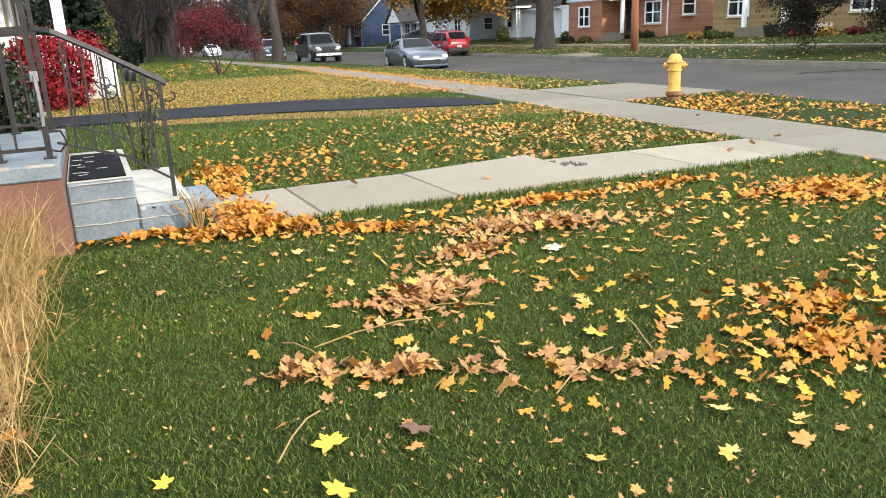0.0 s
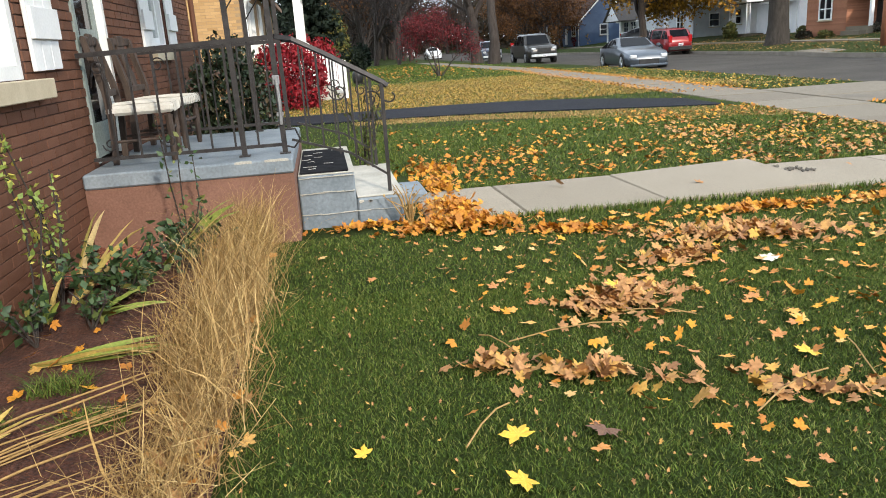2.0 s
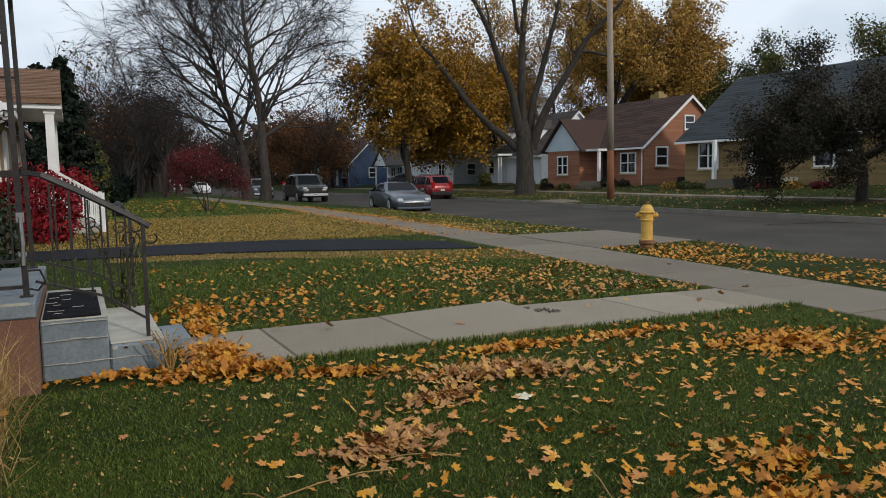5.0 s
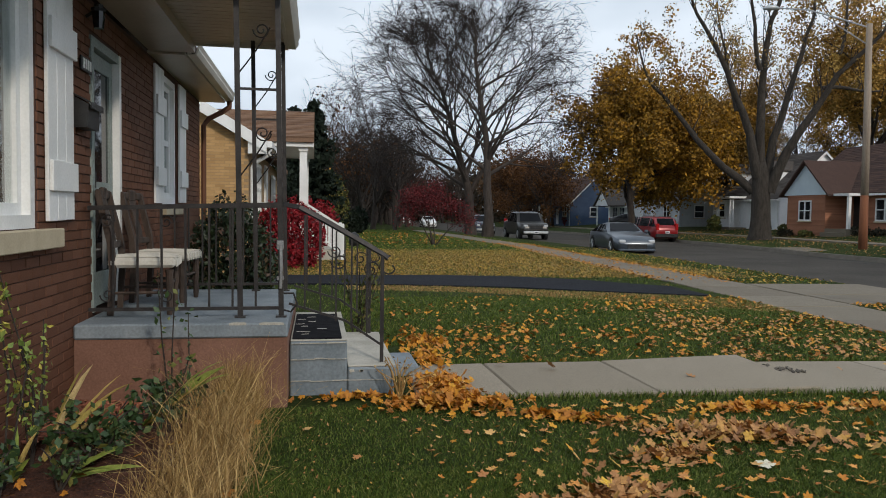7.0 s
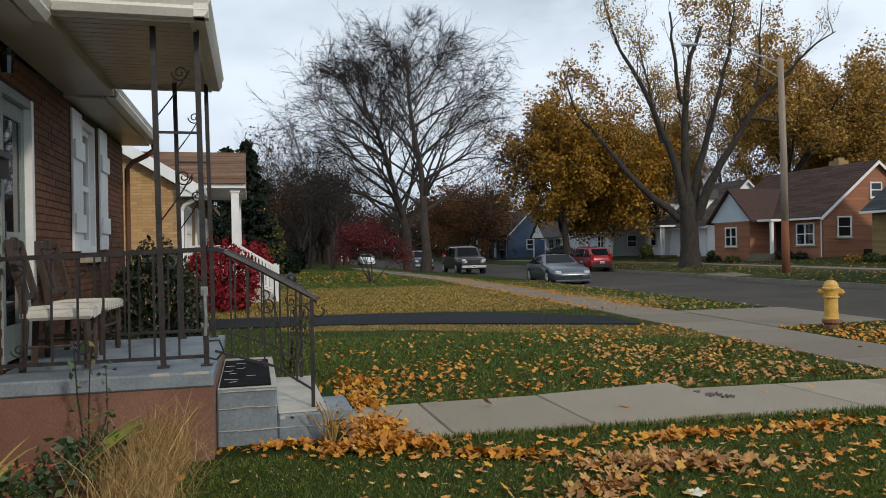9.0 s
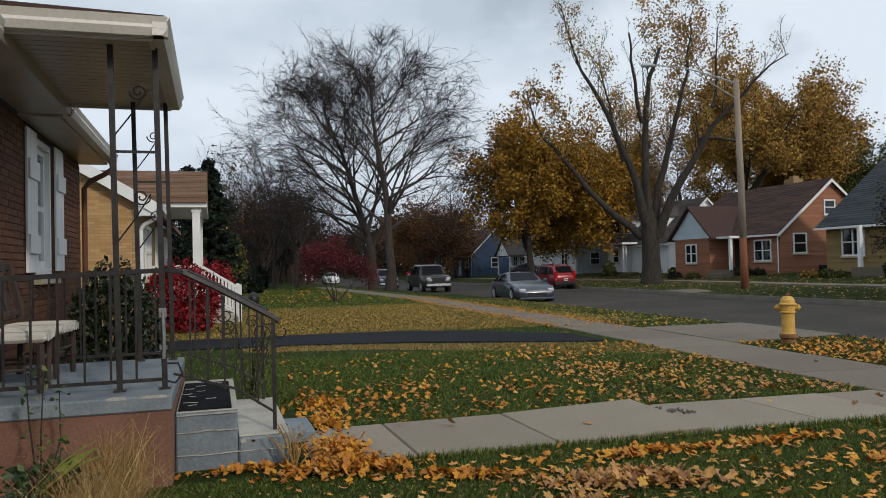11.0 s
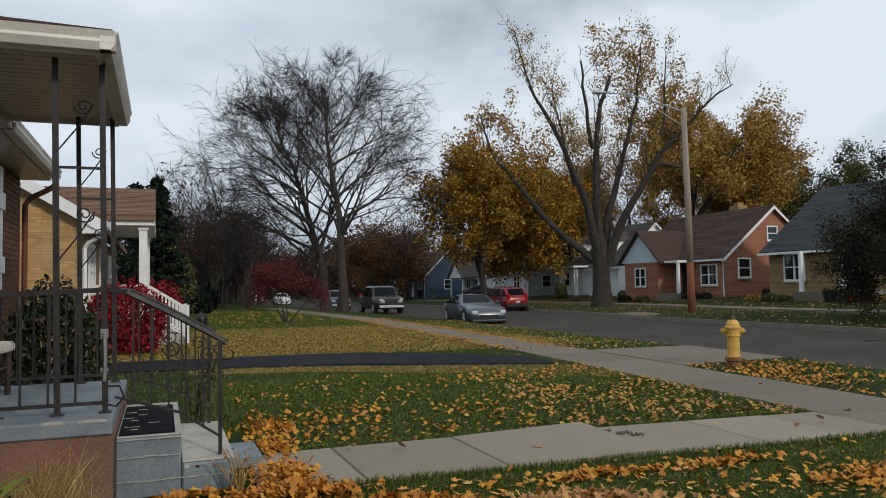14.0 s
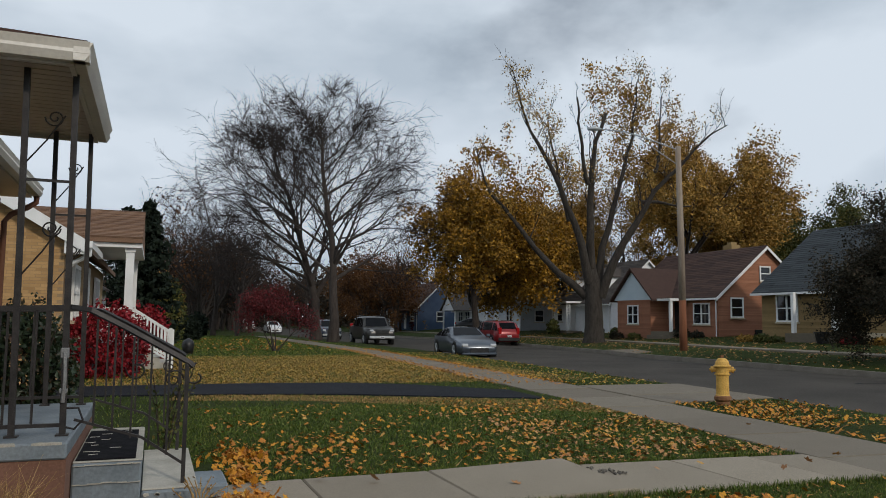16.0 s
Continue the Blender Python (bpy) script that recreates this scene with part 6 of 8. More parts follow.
# ---- trees ----
class Wood:
    """Collects tapered limbs as tubes, and the tips where leaves may sit."""
    def __init__(self, seed):
        self.v, self.f, self.tv, self.tf, self.tips, self.r = [], [], [], [], [], random.Random(seed)

    def limb(self, pts, rad, thin=False):
        v, f = (self.tv, self.tf) if thin else (self.v, self.f)
        n = 3 if rad[0] < 0.03 else 5 if rad[0] < 0.10 else 8 if rad[0] < 0.3 else 12
        side, last = None, None
        for i, p in enumerate(pts):
            d = (pts[min(i + 1, len(pts) - 1)] - pts[max(i - 1, 0)]).normalized()
            if side is None:
                side = d.cross(Vector((0.3, 0.9, 0.2)) if abs(d.z) > 0.8 else Vector((0, 0, 1))).normalized()
            side = (side - d * side.dot(d)).normalized()
            up = d.cross(side)
            base = len(v)
            for k in range(n):
                a = 2 * math.pi * k / n
                v.append(tuple(p + (side * math.cos(a) + up * math.sin(a)) * rad[i]))
            if last is not None:
                for k in range(n):
                    f.append((last + k, last + (k + 1) % n, base + (k + 1) % n, base + k))
            last = base
        f.append(tuple(range(last, last + n)))

    def grow(self, p, d, length, r, level, cfg):
        """cfg: levels, segs, kids, ratio, spread, up, wander, thin (level from which limbs count as twigs)."""
        q = self.r
        n = cfg["segs"]
        pts, rad = [p.copy()], [r]
        end = r * (cfg.get("taper", 0.45) if level < cfg["levels"] else 0.25)
        d = d.normalized()
        wander = cfg["wander"] * (1 + 0.3 * level)
        for i in range(n):
            d = (d + Vector((q.gauss(0, wander), q.gauss(0, wander), q.gauss(0, wander * 0.6) + cfg["up"][min(level, len(cfg["up"]) - 1)]))).normalized()
            p = p + d * (length / n)
            pts.append(p.copy())
            rad.append(r + (end - r) * (i + 1) / n)
        self.limb(pts, rad, level >= cfg["thin"])
        if level >= cfg["levels"] - 1:
            self.tips.append((pts[-1], d))
            self.tips.append((pts[n // 2], d))
        if level >= cfg["levels"]:
            return
        kids = cfg["kids"][min(level, len(cfg["kids"]) - 1)]
        for k in range(kids):
            f = q.uniform(*cfg.get("from", (0.35, 1.0))) if k < kids - 1 else 1.0
            i = min(n - 1, int(f * n))
            base = pts[i].lerp(pts[i + 1], f * n - i) if f < 1 else pts[-1]
            a = q.uniform(0, 2 * math.pi)
            s = cfg["spread"] * q.uniform(0.6, 1.25) * (0.4 if f == 1.0 else 1)
            dd = (pts[i + 1] - pts[i]).normalized()
            e1 = dd.orthogonal().normalized()
            e2 = dd.cross(e1)
            nd = dd * math.cos(s) + (e1 * math.cos(a) + e2 * math.sin(a)) * math.sin(s)
            rr = rad[i] * q.uniform(0.5, 0.72)
            self.grow(base, nd, length * cfg["ratio"] * q.uniform(0.7, 1.2), max(rr, cfg.get("least", 0.008)), level + 1, cfg)


def leaf_cloud(tips, per, size, spread, seed, keep=1.0, drop_z=0.0):
    """Many small folded leaves scattered round the tips."""
    q = np.random.default_rng(seed)
    pts = np.array([tuple(t[0]) for t in tips])
    pts = pts[q.random(len(pts)) < keep]
    c = np.repeat(pts, per, axis=0)
    c = c + q.normal(0, spread, c.shape)
    c[:, 2] -= np.abs(q.normal(0, drop_z, len(c))) if drop_z else 0
    n = len(c)
    u = q.normal(size=(n, 3))
    u /= np.linalg.norm(u, axis=1, keepdims=True)
    w = q.normal(size=(n, 3))
    w -= (w * u).sum(1, keepdims=True) * u
    w /= np.linalg.norm(w, axis=1, keepdims=True)
    h = np.cross(u, w)
    s = (size * q.uniform(0.6, 1.35, (n, 1)))
    v = np.stack([c - u * s, c + w * s * 0.62 + h * s * 0.22, c + u * s, c - w * s * 0.62 + h * s * 0.22], 1).reshape(-1, 3)
    i = np.arange(n) * 4
    f = np.concatenate([np.stack([i, i + 1, i + 2], 1), np.stack([i, i + 2, i + 3], 1)])
    return v, f


def np_mesh(name, v, f, material, parent=None, label="", kind=""):
    me = bpy.data.meshes.new(name)
    k = f.shape[1]
    me.vertices.add(len(v))
    me.vertices.foreach_set("co", np.asarray(v, dtype=np.float32).ravel())
    me.loops.add(f.size)
    me.loops.foreach_set("vertex_index", np.asarray(f, dtype=np.int32).ravel())
    me.polygons.add(len(f))
    me.polygons.foreach_set("loop_start", np.arange(len(f), dtype=np.int32) * k)
    me.update(calc_edges=True)
    me.validate()
    return tagged(link_mesh(name, me, material, parent, label), kind=kind)


def plant_tree(name, label, at, wood, bark, crown=None, crown_m=None, crown_label="", twig_m=None):
    """Links the limbs and leaves, all given round the origin, at a place."""
    t = thing(name, at, label, "tree")
    raw("trunk", wood.v, wood.f, bark, t, smooth=True)
    if wood.tv:
        tagged(raw("twig", wood.tv, wood.tf, twig_m or TWIG, t), "fine bare twigs", kind="stuff")
    if crown is not None:
        np_mesh("crown", crown[0], crown[1], crown_m, t, crown_label, "stuff")
    return t


def twig_cloud(tips, per, length, width, seed):
    """Short straight twigs fanning out from every tip, as thin strips."""
    q = np.random.default_rng(seed)
    p = np.repeat(np.array([tuple(t[0]) for t in tips]), per, axis=0)
    d = np.repeat(np.array([tuple(t[1]) for t in tips]), per, axis=0) + q.normal(0, 0.55, p.shape)
    d /= np.linalg.norm(d, axis=1, keepdims=True)
    w = np.cross(d, q.normal(size=d.shape))
    w /= np.linalg.norm(w, axis=1, keepdims=True)
    ln = length * q.uniform(0.5, 1.3, (len(p), 1))
    m = p + d * ln * 0.55 + q.normal(0, 0.03, p.shape)
    e = p + d * ln + np.array([0, 0, -0.10]) * ln
    v = np.stack([p - w * width, p + w * width, m + w * width * 0.8, m - w * width * 0.8, e], 1).reshape(-1, 3)
    i = np.arange(len(p)) * 5
    return v, np.concatenate([np.stack([i, i + 1, i + 2], 1), np.stack([i, i + 2, i + 3], 1), np.stack([i + 3, i + 2, i + 4], 1)])


def gz(x, y):
    return land(x, y) - 0.05


# pair of tall bare trees by the kerb: a leader with arching side limbs, shorter towards the top
BARE = dict(levels=4, segs=6, kids=[0, 6, 4, 3], ratio=0.60, spread=0.62, up=[0.0, 0.015, 0.0, -0.02, -0.03], wander=0.06, thin=3, taper=0.35, least=0.02)


def bare_tree(at, seed, height, r, lean, limbs, low, reach, side_pull):
    w = Wood(seed)
    q = random.Random(seed + 1)
    pts = [Vector((lean * (1 - math.cos(1.9 * f)) + q.gauss(0, 0.10) * (f > 0), q.gauss(0, 0.10) * (f > 0), -0.2 + height * f)) for f in (i / 9 for i in range(10))]
    rad = [r * (1 - 0.9 * (i / 9) ** 0.8) + 0.02 for i in range(10)]
    rad[0] *= 1.3
    w.limb(pts, rad)
    for k in range(limbs):
        f = low + (0.97 - low) * (k + q.random() * 0.6) / limbs
        i = min(8, int(f * 9))
        p = pts[i].lerp(pts[i + 1], f * 9 - i)
        g = (f - low) / (1 - low)
        ln = reach * (0.92 + 0.30 * g - 0.98 * g * g) * q.uniform(0.8, 1.15)
        a = k * 2.4 + q.uniform(-0.4, 0.4)
        d = Vector((math.cos(a) + side_pull, math.sin(a) * 0.8, q.uniform(0.6, 1.0) + 0.2 * g))
        w.grow(p, d, max(1.2, ln), rad[i] * q.uniform(0.42, 0.6), 1, BARE)
    t = plant_tree("bare_tree", "tall leafless tree with fine spreading twigs", (*at, gz(*at)), w, BARK_DARK)
    v, f = twig_cloud(w.tips, 2, 0.95, 0.010, seed)
    np_mesh("twig_tip", v, f, TWIG, t, kind="stuff")


bare_tree((12.2, 52.3), 4, 16.0, 0.36, -1.0, 24, 0.27, 5.2, 0.12)
bare_tree((12.2, 58.0), 9, 14.4, 0.40, -2.8, 26, 0.22, 6.8, -0.45)

# big grey maple, cut back: bowed limbs, stubs, few leaves
w = Wood(31)
w.limb([Vector((0, 0, -0.3)), Vector((0, 0, 0.3)), Vector((0.02, 0, 1.2)), Vector((0, 0.02, 2.6)), Vector((-0.05, 0, 3.9)), Vector((-0.1, 0.0, 4.8))], [0.92, 0.70, 0.60, 0.56, 0.52, 0.28])
MAPLE = dict(levels=3, segs=5, kids=[3, 3, 3], ratio=0.55, spread=0.6, up=[0.10, 0.10, 0.06, 0.03], wander=0.10, thin=2, taper=0.35, least=0.014)
SIDE = Vector((0.946, -0.324, 0))
DEEP = Vector((0.324, 0.946, 0))
bare_tips, leaf_tips = [], []


def bowed_limb(off, h, leans, length, r, end, deep, shoots, leafy):
    """A limb that starts off the trunk's middle at height h and leans by three angles along its way; shoots: side branches."""
    q = w.r
    p = SIDE * off + DEEP * deep * 0.3 + Vector((0, 0, h))
    pts, rad, n = [p.copy()], [r], 11
    for i in range(n):
        f = i / (n - 1)
        a = leans[0] * (1 - f) * (1 - 2 * f) + leans[1] * 4 * f * (1 - f) + leans[2] * f * (2 * f - 1)
        a = radians(a + q.gauss(0, 5))
        p = p + (SIDE * math.sin(a) + Vector((0, 0, math.cos(a))) + DEEP * (deep * 0.25 + q.gauss(0, 0.06))) * (length / n)
        pts.append(p.copy())
        rad.append(r + (end - r) * ((i + 1) / n) ** 0.8)
    w.limb(pts, rad)
    for k in range(shoots):
        f = 0.30 + 0.69 * (k + q.random()) / shoots
        i = min(n - 1, int(f * n))
        b = pts[i].lerp(pts[i + 1], f * n - i)
        dd = (pts[i + 1] - pts[i]).normalized()
        d = dd * 0.6 + SIDE * q.choice((-1, 1)) * q.uniform(0.3, 0.9) + DEEP * q.gauss(0, 0.5) + Vector((0, 0, 0.7))
        before = len(w.tips)
        w.grow(b, d, q.uniform(0.7, 1.9), max(0.03, rad[i] * q.uniform(0.2, 0.35)), 1, MAPLE)
        (leaf_tips if q.random() < leafy else bare_tips).extend(w.tips[before:])
    return pts


bowed_limb(-0.45, 3.0, (-48, -36, -14), 12.8, 0.29, 0.03, 0.4, 13, 0.45)
bowed_limb(-0.30, 3.9, (-14, -29, -13), 14.6, 0.33, 0.025, -0.5, 22, 0.75)
bowed_limb(-1.55, 8.0, (-12, -8, -3), 7.4, 0.17, 0.02, 0.6, 12, 0.8)
bowed_limb(-0.05, 4.3, (-4, 0, 24), 11.2, 0.34, 0.11, 0.2, 9, 0.35)
bowed_limb(-0.30, 10.4, (-18, -4, -3), 5.8, 0.16, 0.06, -0.3, 6, 0.3)
bowed_limb(0.30, 3.6, (4, 21, 4), 14.8, 0.31, 0.025, 0.5, 20, 0.55)
bowed_limb(0.42, 3.0, (20, 33, 58), 14.0, 0.36, 0.03, -0.4, 16, 0.4)
bowed_limb(3.3, 9.3, (78, 95, 84), 3.4, 0.15, 0.05, 0.3, 4, 0.3)
bowed_limb(4.2, 11.3, (16, 4, 6), 5.2, 0.13, 0.03, 0.2, 7, 0.6)
big_maple = plant_tree("grey_maple", "large cut-back grey maple with few yellow leaves", (27.3, 42.9, gz(27.3, 42.9)), w, BARK_GREY,
                       leaf_cloud(leaf_tips, 9, 0.07, 0.24, 5, 0.5), LEAF_CROWN, "sparse yellow leaves")

# gold maple behind the red car
w = Wood(52)
GOLD = dict(levels=4, segs=5, kids=[12, 6, 4, 3], ratio=0.66, spread=0.95, up=[0.03, 0.05, 0.02, 0.0, -0.03], wander=0.10, thin=3, taper=0.4, least=0.012)
w.grow(Vector((0, 0, -0.2)), Vector((0, 0, 1)), 7.4, 0.36, 0, {**GOLD, "from": (0.30, 1.0)})
plant_tree("gold_maple", "dense golden-brown maple on the far verge", (27.6, 63.0, gz(27.6, 63)), w, BARK_DARK,
           leaf_cloud(w.tips, 34, 0.14, 0.34, 6), CROWN_GOLD, "dense gold leaves")
w = Wood(53)
w.grow(Vector((0, 0, -0.2)), Vector((0, 0, 1)), 7.5, 0.34, 0, {**GOLD, "from": (0.3, 1.0)})
plant_tree("gold_maple", "yellow maple behind the white house", (41, 70.0, gz(41, 70)), w, BARK_DARK,
           leaf_cloud(w.tips, 36, 0.10, 0.4, 16), CROWN_TAN, "thinning yellow leaves")

# tall fading trees behind the houses
TALL = dict(levels=4, segs=6, kids=[8, 5, 4, 3], ratio=0.58, spread=0.75, up=[0.05, 0.06, 0.04, 0.0, -0.04], wander=0.10, thin=3, taper=0.4, least=0.015)
for x, y, h, seed, m, per, keep, lab in ((47, 57, 11.4, 61, CROWN_TAN, 18, 0.85, "tall tree with fading tan leaves"), (51, 57, 8.6, 62, CROWN_TAN, 18, 0.8, "tall tree with fading tan leaves"),
                                        (58, 68, 10.5, 67, CROWN_TAN, 18, 0.8, "tall tree with fading tan leaves"),
                                        (60, 57, 7.6, 63, CROWN_GREEN, 18, 0.8, "olive green tree behind the houses"), (64, 55, 6.6, 64, CROWN_GREEN, 18, 0.8, "olive green tree behind the houses"),
                                        (66, 44, 6.5, 65, CROWN_GREEN, 18, 0.8, "olive green tree behind the houses"), (62, 30, 6.5, 66, CROWN_TAN, 18, 0.8, "tan tree behind the buff house")):
    w = Wood(seed)
    w.grow(Vector((0, 0, -0.2)), Vector((0, 0, 1)), h, 0.4, 0, {**TALL, "from": (0.28, 1.0)})
    plant_tree("tall_tree", lab, (x, y, gz(x, y)), w, BARK_DARK, leaf_cloud(w.tips, per + 16, 0.12, 0.36, seed, keep, 0.25), m, "thinning leaves")

# dark spreading crab apple in front of the buff house
w = Wood(71)
CRAB = dict(levels=4, segs=5, kids=[5, 4, 4, 3], ratio=0.66, spread=0.8, up=[0.02, 0.02, 0.01, 0.0, -0.02], wander=0.12, thin=3, taper=0.45, least=0.008)
w.limb([Vector((0, 0, -0.2)), Vector((0.05, 0, 0.8)), Vector((0, 0.05, 1.75))], [0.24, 0.18, 0.15])
for d in ((-0.9, 0.8, 0.5), (0.8, 0.3, 0.5), (-0.2, -0.9, 0.5), (0.2, 1.0, 0.5), (-0.9, -0.3, 0.5), (-0.1, 0.1, 0.7), (0.9, -0.6, 0.5)):
    w.grow(Vector((0, 0.03, 1.55)), Vector(d), 1.95, 0.12, 0, {**CRAB, "from": (0.4, 1.0)})
plant_tree("crab_apple_tree", "dark spreading crab apple tree on the far lawn", (25.6, 17.8, gz(25.6, 17.8)), w, BARK_DARK,
           leaf_cloud(w.tips, 24, 0.045, 0.17, 7, 0.9, 0.06), CROWN_PLUM, "dark plum leaves")

# small red tree on the lawn
w = Wood(81)
RED = dict(levels=3, segs=5, kids=[5, 5, 4], ratio=0.62, spread=0.7, up=[0.06, 0.05, 0.03, 0.0], wander=0.12, thin=2, taper=0.45, least=0.006)
for d in ((0.0, 0, 1), (-0.5, 0.2, 1.0), (0.5, -0.1, 1.0), (-0.25, -0.3, 1.1), (0.25, 0.3, 1.1)):
    w.grow(Vector((0, 0, -0.05)), Vector(d), 1.5, 0.04, 0, {**RED, "from": (0.66, 1.0)})
plant_tree("red_tree", "small maroon tree with slender trunks", (5.75, 35.5, gz(5.75, 35.5)), w, BARK_DARK,
           leaf_cloud(w.tips, 6, 0.04, 0.14, 8), CROWN_MAROON, "maroon leaves")


def bush(name, label, at, rx, h, seed, m, n, size, category="bush"):
    """A rounded shrub: stems and a shell of small leaves with an uneven outline."""
    b = thing(name, at, label, category)
    q = np.random.default_rng(seed)
    a = q.uniform(0, 2 * np.pi, n)
    e = np.arcsin(q.uniform(-0.8, 1, n))
    rr = q.uniform(0.55, 1.0, n) ** 0.5 * (1 + 0.16 * np.sin(3 * a + seed) * np.cos(2 * e) + 0.10 * np.sin(7 * a + 2 * e))
    c = np.stack([np.cos(a) * np.cos(e) * rx * rr, np.sin(a) * np.cos(e) * rx * rr, h * 0.42 + np.sin(e) * h * 0.56 * rr], 1)
    c[:, 2] = np.maximum(c[:, 2], 0.03)
    v, f = leaf_cloud([(p, None) for p in c], 1, size, size * 0.4, seed + 1)
    bm = bmesh.new()
    r = random.Random(seed)
    for k in range(9):
        d = Vector((r.uniform(-1, 1) * rx * 0.7, r.uniform(-1, 1) * rx * 0.7, h * r.uniform(0.6, 0.9)))
        tube(bm, [(0, 0, -0.03), d * 0.5 + Vector((0, 0, 0.05)), d], [0.02, 0.014, 0.006], 4)
    part("stems", bm, BARK_DARK, b, local=True)
    np_mesh("leaves", v, f, m, b, kind="stuff")
    return b


bush("burning_bush", "bright crimson burning bush before the tan house", (-0.5, 19.9, 0), 0.95, 1.7, 3, CROWN_RED, 5200, 0.05)
bush("burning_bush", "crimson burning bush behind the white railing", (0.1, 26.6, -0.08), 1.0, 1.9, 4, CROWN_RED, 3600, 0.06)
bush("clipped_shrub", "dark round evergreen shrub by the lawn", (2.9, 58, gz(2.9, 58)), 1.0, 1.7, 5, NEEDLES, 1600, 0.12)
bush("clipped_shrub", "dark evergreen shrub far along the lawns", (4.4, 74, gz(4.4, 74)), 0.9, 2.2, 6, NEEDLES, 1200, 0.14)
r_b = random.Random(77)
for k, (x, y, rx, h, m) in enumerate(((33.0, 39.8, 0.5, 0.7, CROWN_PLUM), (33.2, 41.6, 0.75, 0.95, CROWN_PLUM), (31.6, 44.6, 0.5, 0.7, CROWN_GREEN), (31.5, 46.6, 0.6, 0.8, CROWN_PLUM),
                                     (31.2, 33.6, 0.55, 0.6, CROWN_TAN), (31.0, 32.2, 0.5, 0.7, CROWN_GREEN), (30.9, 31.2, 0.6, 0.5, CROWN_GREEN), (30.8, 26.4, 0.6, 0.55, CROWN_RED), (30.8, 24.9, 0.5, 0.5, CROWN_TAN), (30.8, 23.4, 0.5, 0.5, CROWN_MAROON),
                                     (35.4, 52.6, 0.5, 0.8, CROWN_GREEN), (35.3, 54.9, 0.5, 0.7, CROWN_PLUM), (34.0, 60.2, 0.6, 1.3, CROWN_GREEN), (33.5, 93.8, 1.0, 1.8, CROWN_TAN), (33.0, 94.9, 1.1, 1.7, CROWN_MAROON), (33.5, 105.5, 1.2, 1.8, CROWN_TAN))):
    bush("foundation_shrub", "low autumn shrub at a house foundation", (x, y, gz(x, y) + 0.03), rx * 0.85, h * (0.62 if y < 60 else 1), 100 + k, m, 420, 0.08 if y < 60 else 0.14)
tub = thing("planter_tub", (30.7, 28.0, land(30.7, 28) + 0.0), "dark planter tub on the far lawn", "planter")
part("tub", lathe(bmesh.new(), [(0.25, 0.0), (0.36, 0.5), (0.40, 0.52), (0.40, 0.56), (0.33, 0.56), (0.31, 0.5)], (30.7, 28.0, land(30.7, 28)), sides=14), BLACK, tub)


def conifer(at, h, r, seed):
    t = thing("spruce_tree", at, "dark green spruce beside the lawn", "tree")
    q = random.Random(seed)
    part("trunk", tube(bmesh.new(), [(0, 0, -0.1), (0, 0, h * 0.5), (0, 0, h)], [0.16, 0.09, 0.015], 8), BARK_DARK, t, local=True)
    pts = []
    z = 0.5
    while z < h:
        f = 1 - z / h
        for k in range(8):
            a = q.uniform(0, 6.283)
            ln = r * (f ** 0.65) * q.choice((0.5, 0.75, 0.9, 1.0, 1.2)) * q.uniform(0.85, 1.1) + 0.08
            for j in range(12):
                g = (j + q.random()) / 12
                pts.append((Vector((math.cos(a) * ln * g, math.sin(a) * ln * g, z - 0.28 * g * ln + 0.22 * g * g * ln + q.gauss(0, 0.05))), None))
        z += 0.24
    v, f = leaf_cloud(pts, 3, 0.15, 0.10, seed)
    np_mesh("needles", v, f, NEEDLES, t, kind="stuff")


conifer((0.1, 43.0, gz(0.1, 43)), 7.5, 2.2, 3)
conifer((-1.2, 52.5, gz(-1.2, 52.5)), 8.6, 2.4, 5)
bush("yellow_hedge", "yellow-green hedge beside the spruce", (1.1, 55, gz(1.1, 55)), 1.5, 4.4, 12, CROWN_GREEN, 2600, 0.14)
bush("yellow_hedge", "tall yellow-green shrub behind the lawn", (0.6, 62, gz(0.6, 62)), 1.9, 5.2, 13, CROWN_TAN, 2600, 0.15)

# wooded distance along the street
proto = []
for seed, m in ((201, None), (202, CROWN_RUST), (203, None)):
    w = Wood(seed)
    w.grow(Vector((0, 0, -0.2)), Vector((0, 0, 1)), 8.5, 0.3, 0, dict(levels=4, segs=5, kids=[8, 5, 5, 4], ratio=0.6, spread=0.7, up=[0.05, 0.08, 0.05, 0.02], wander=0.1, thin=3, taper=0.4, least=0.022, **{"from": (0.2, 1.0)}))
    proto.append((w, m))
r_w = random.Random(90)
spots = []
for k in range(62):
    y = 78 + k * 1.7 + r_w.uniform(-3, 3)
    spots.append((r_w.choice((r_w.uniform(-16, 5), r_w.uniform(along(9.3, y), along(10.5, y)), r_w.uniform(40, 62), r_w.uniform(-8, 30) if y > 135 else r_w.uniform(44, 60))), y))
spots += [(r_w.uniform(2.0, 12.0), 74 + k * 3.4 + r_w.uniform(-2, 2)) for k in range(18)]
for k in range(30):
    yaw, dist = radians(r_w.uniform(2, 18)), r_w.uniform(92, 150)
    spots.append((dist * math.sin(yaw), dist * math.cos(yaw)))
spots = [(x, y) for x, y in spots if not along(10.6, y) < x < along(21.5, y) or y > 140]
first = {}
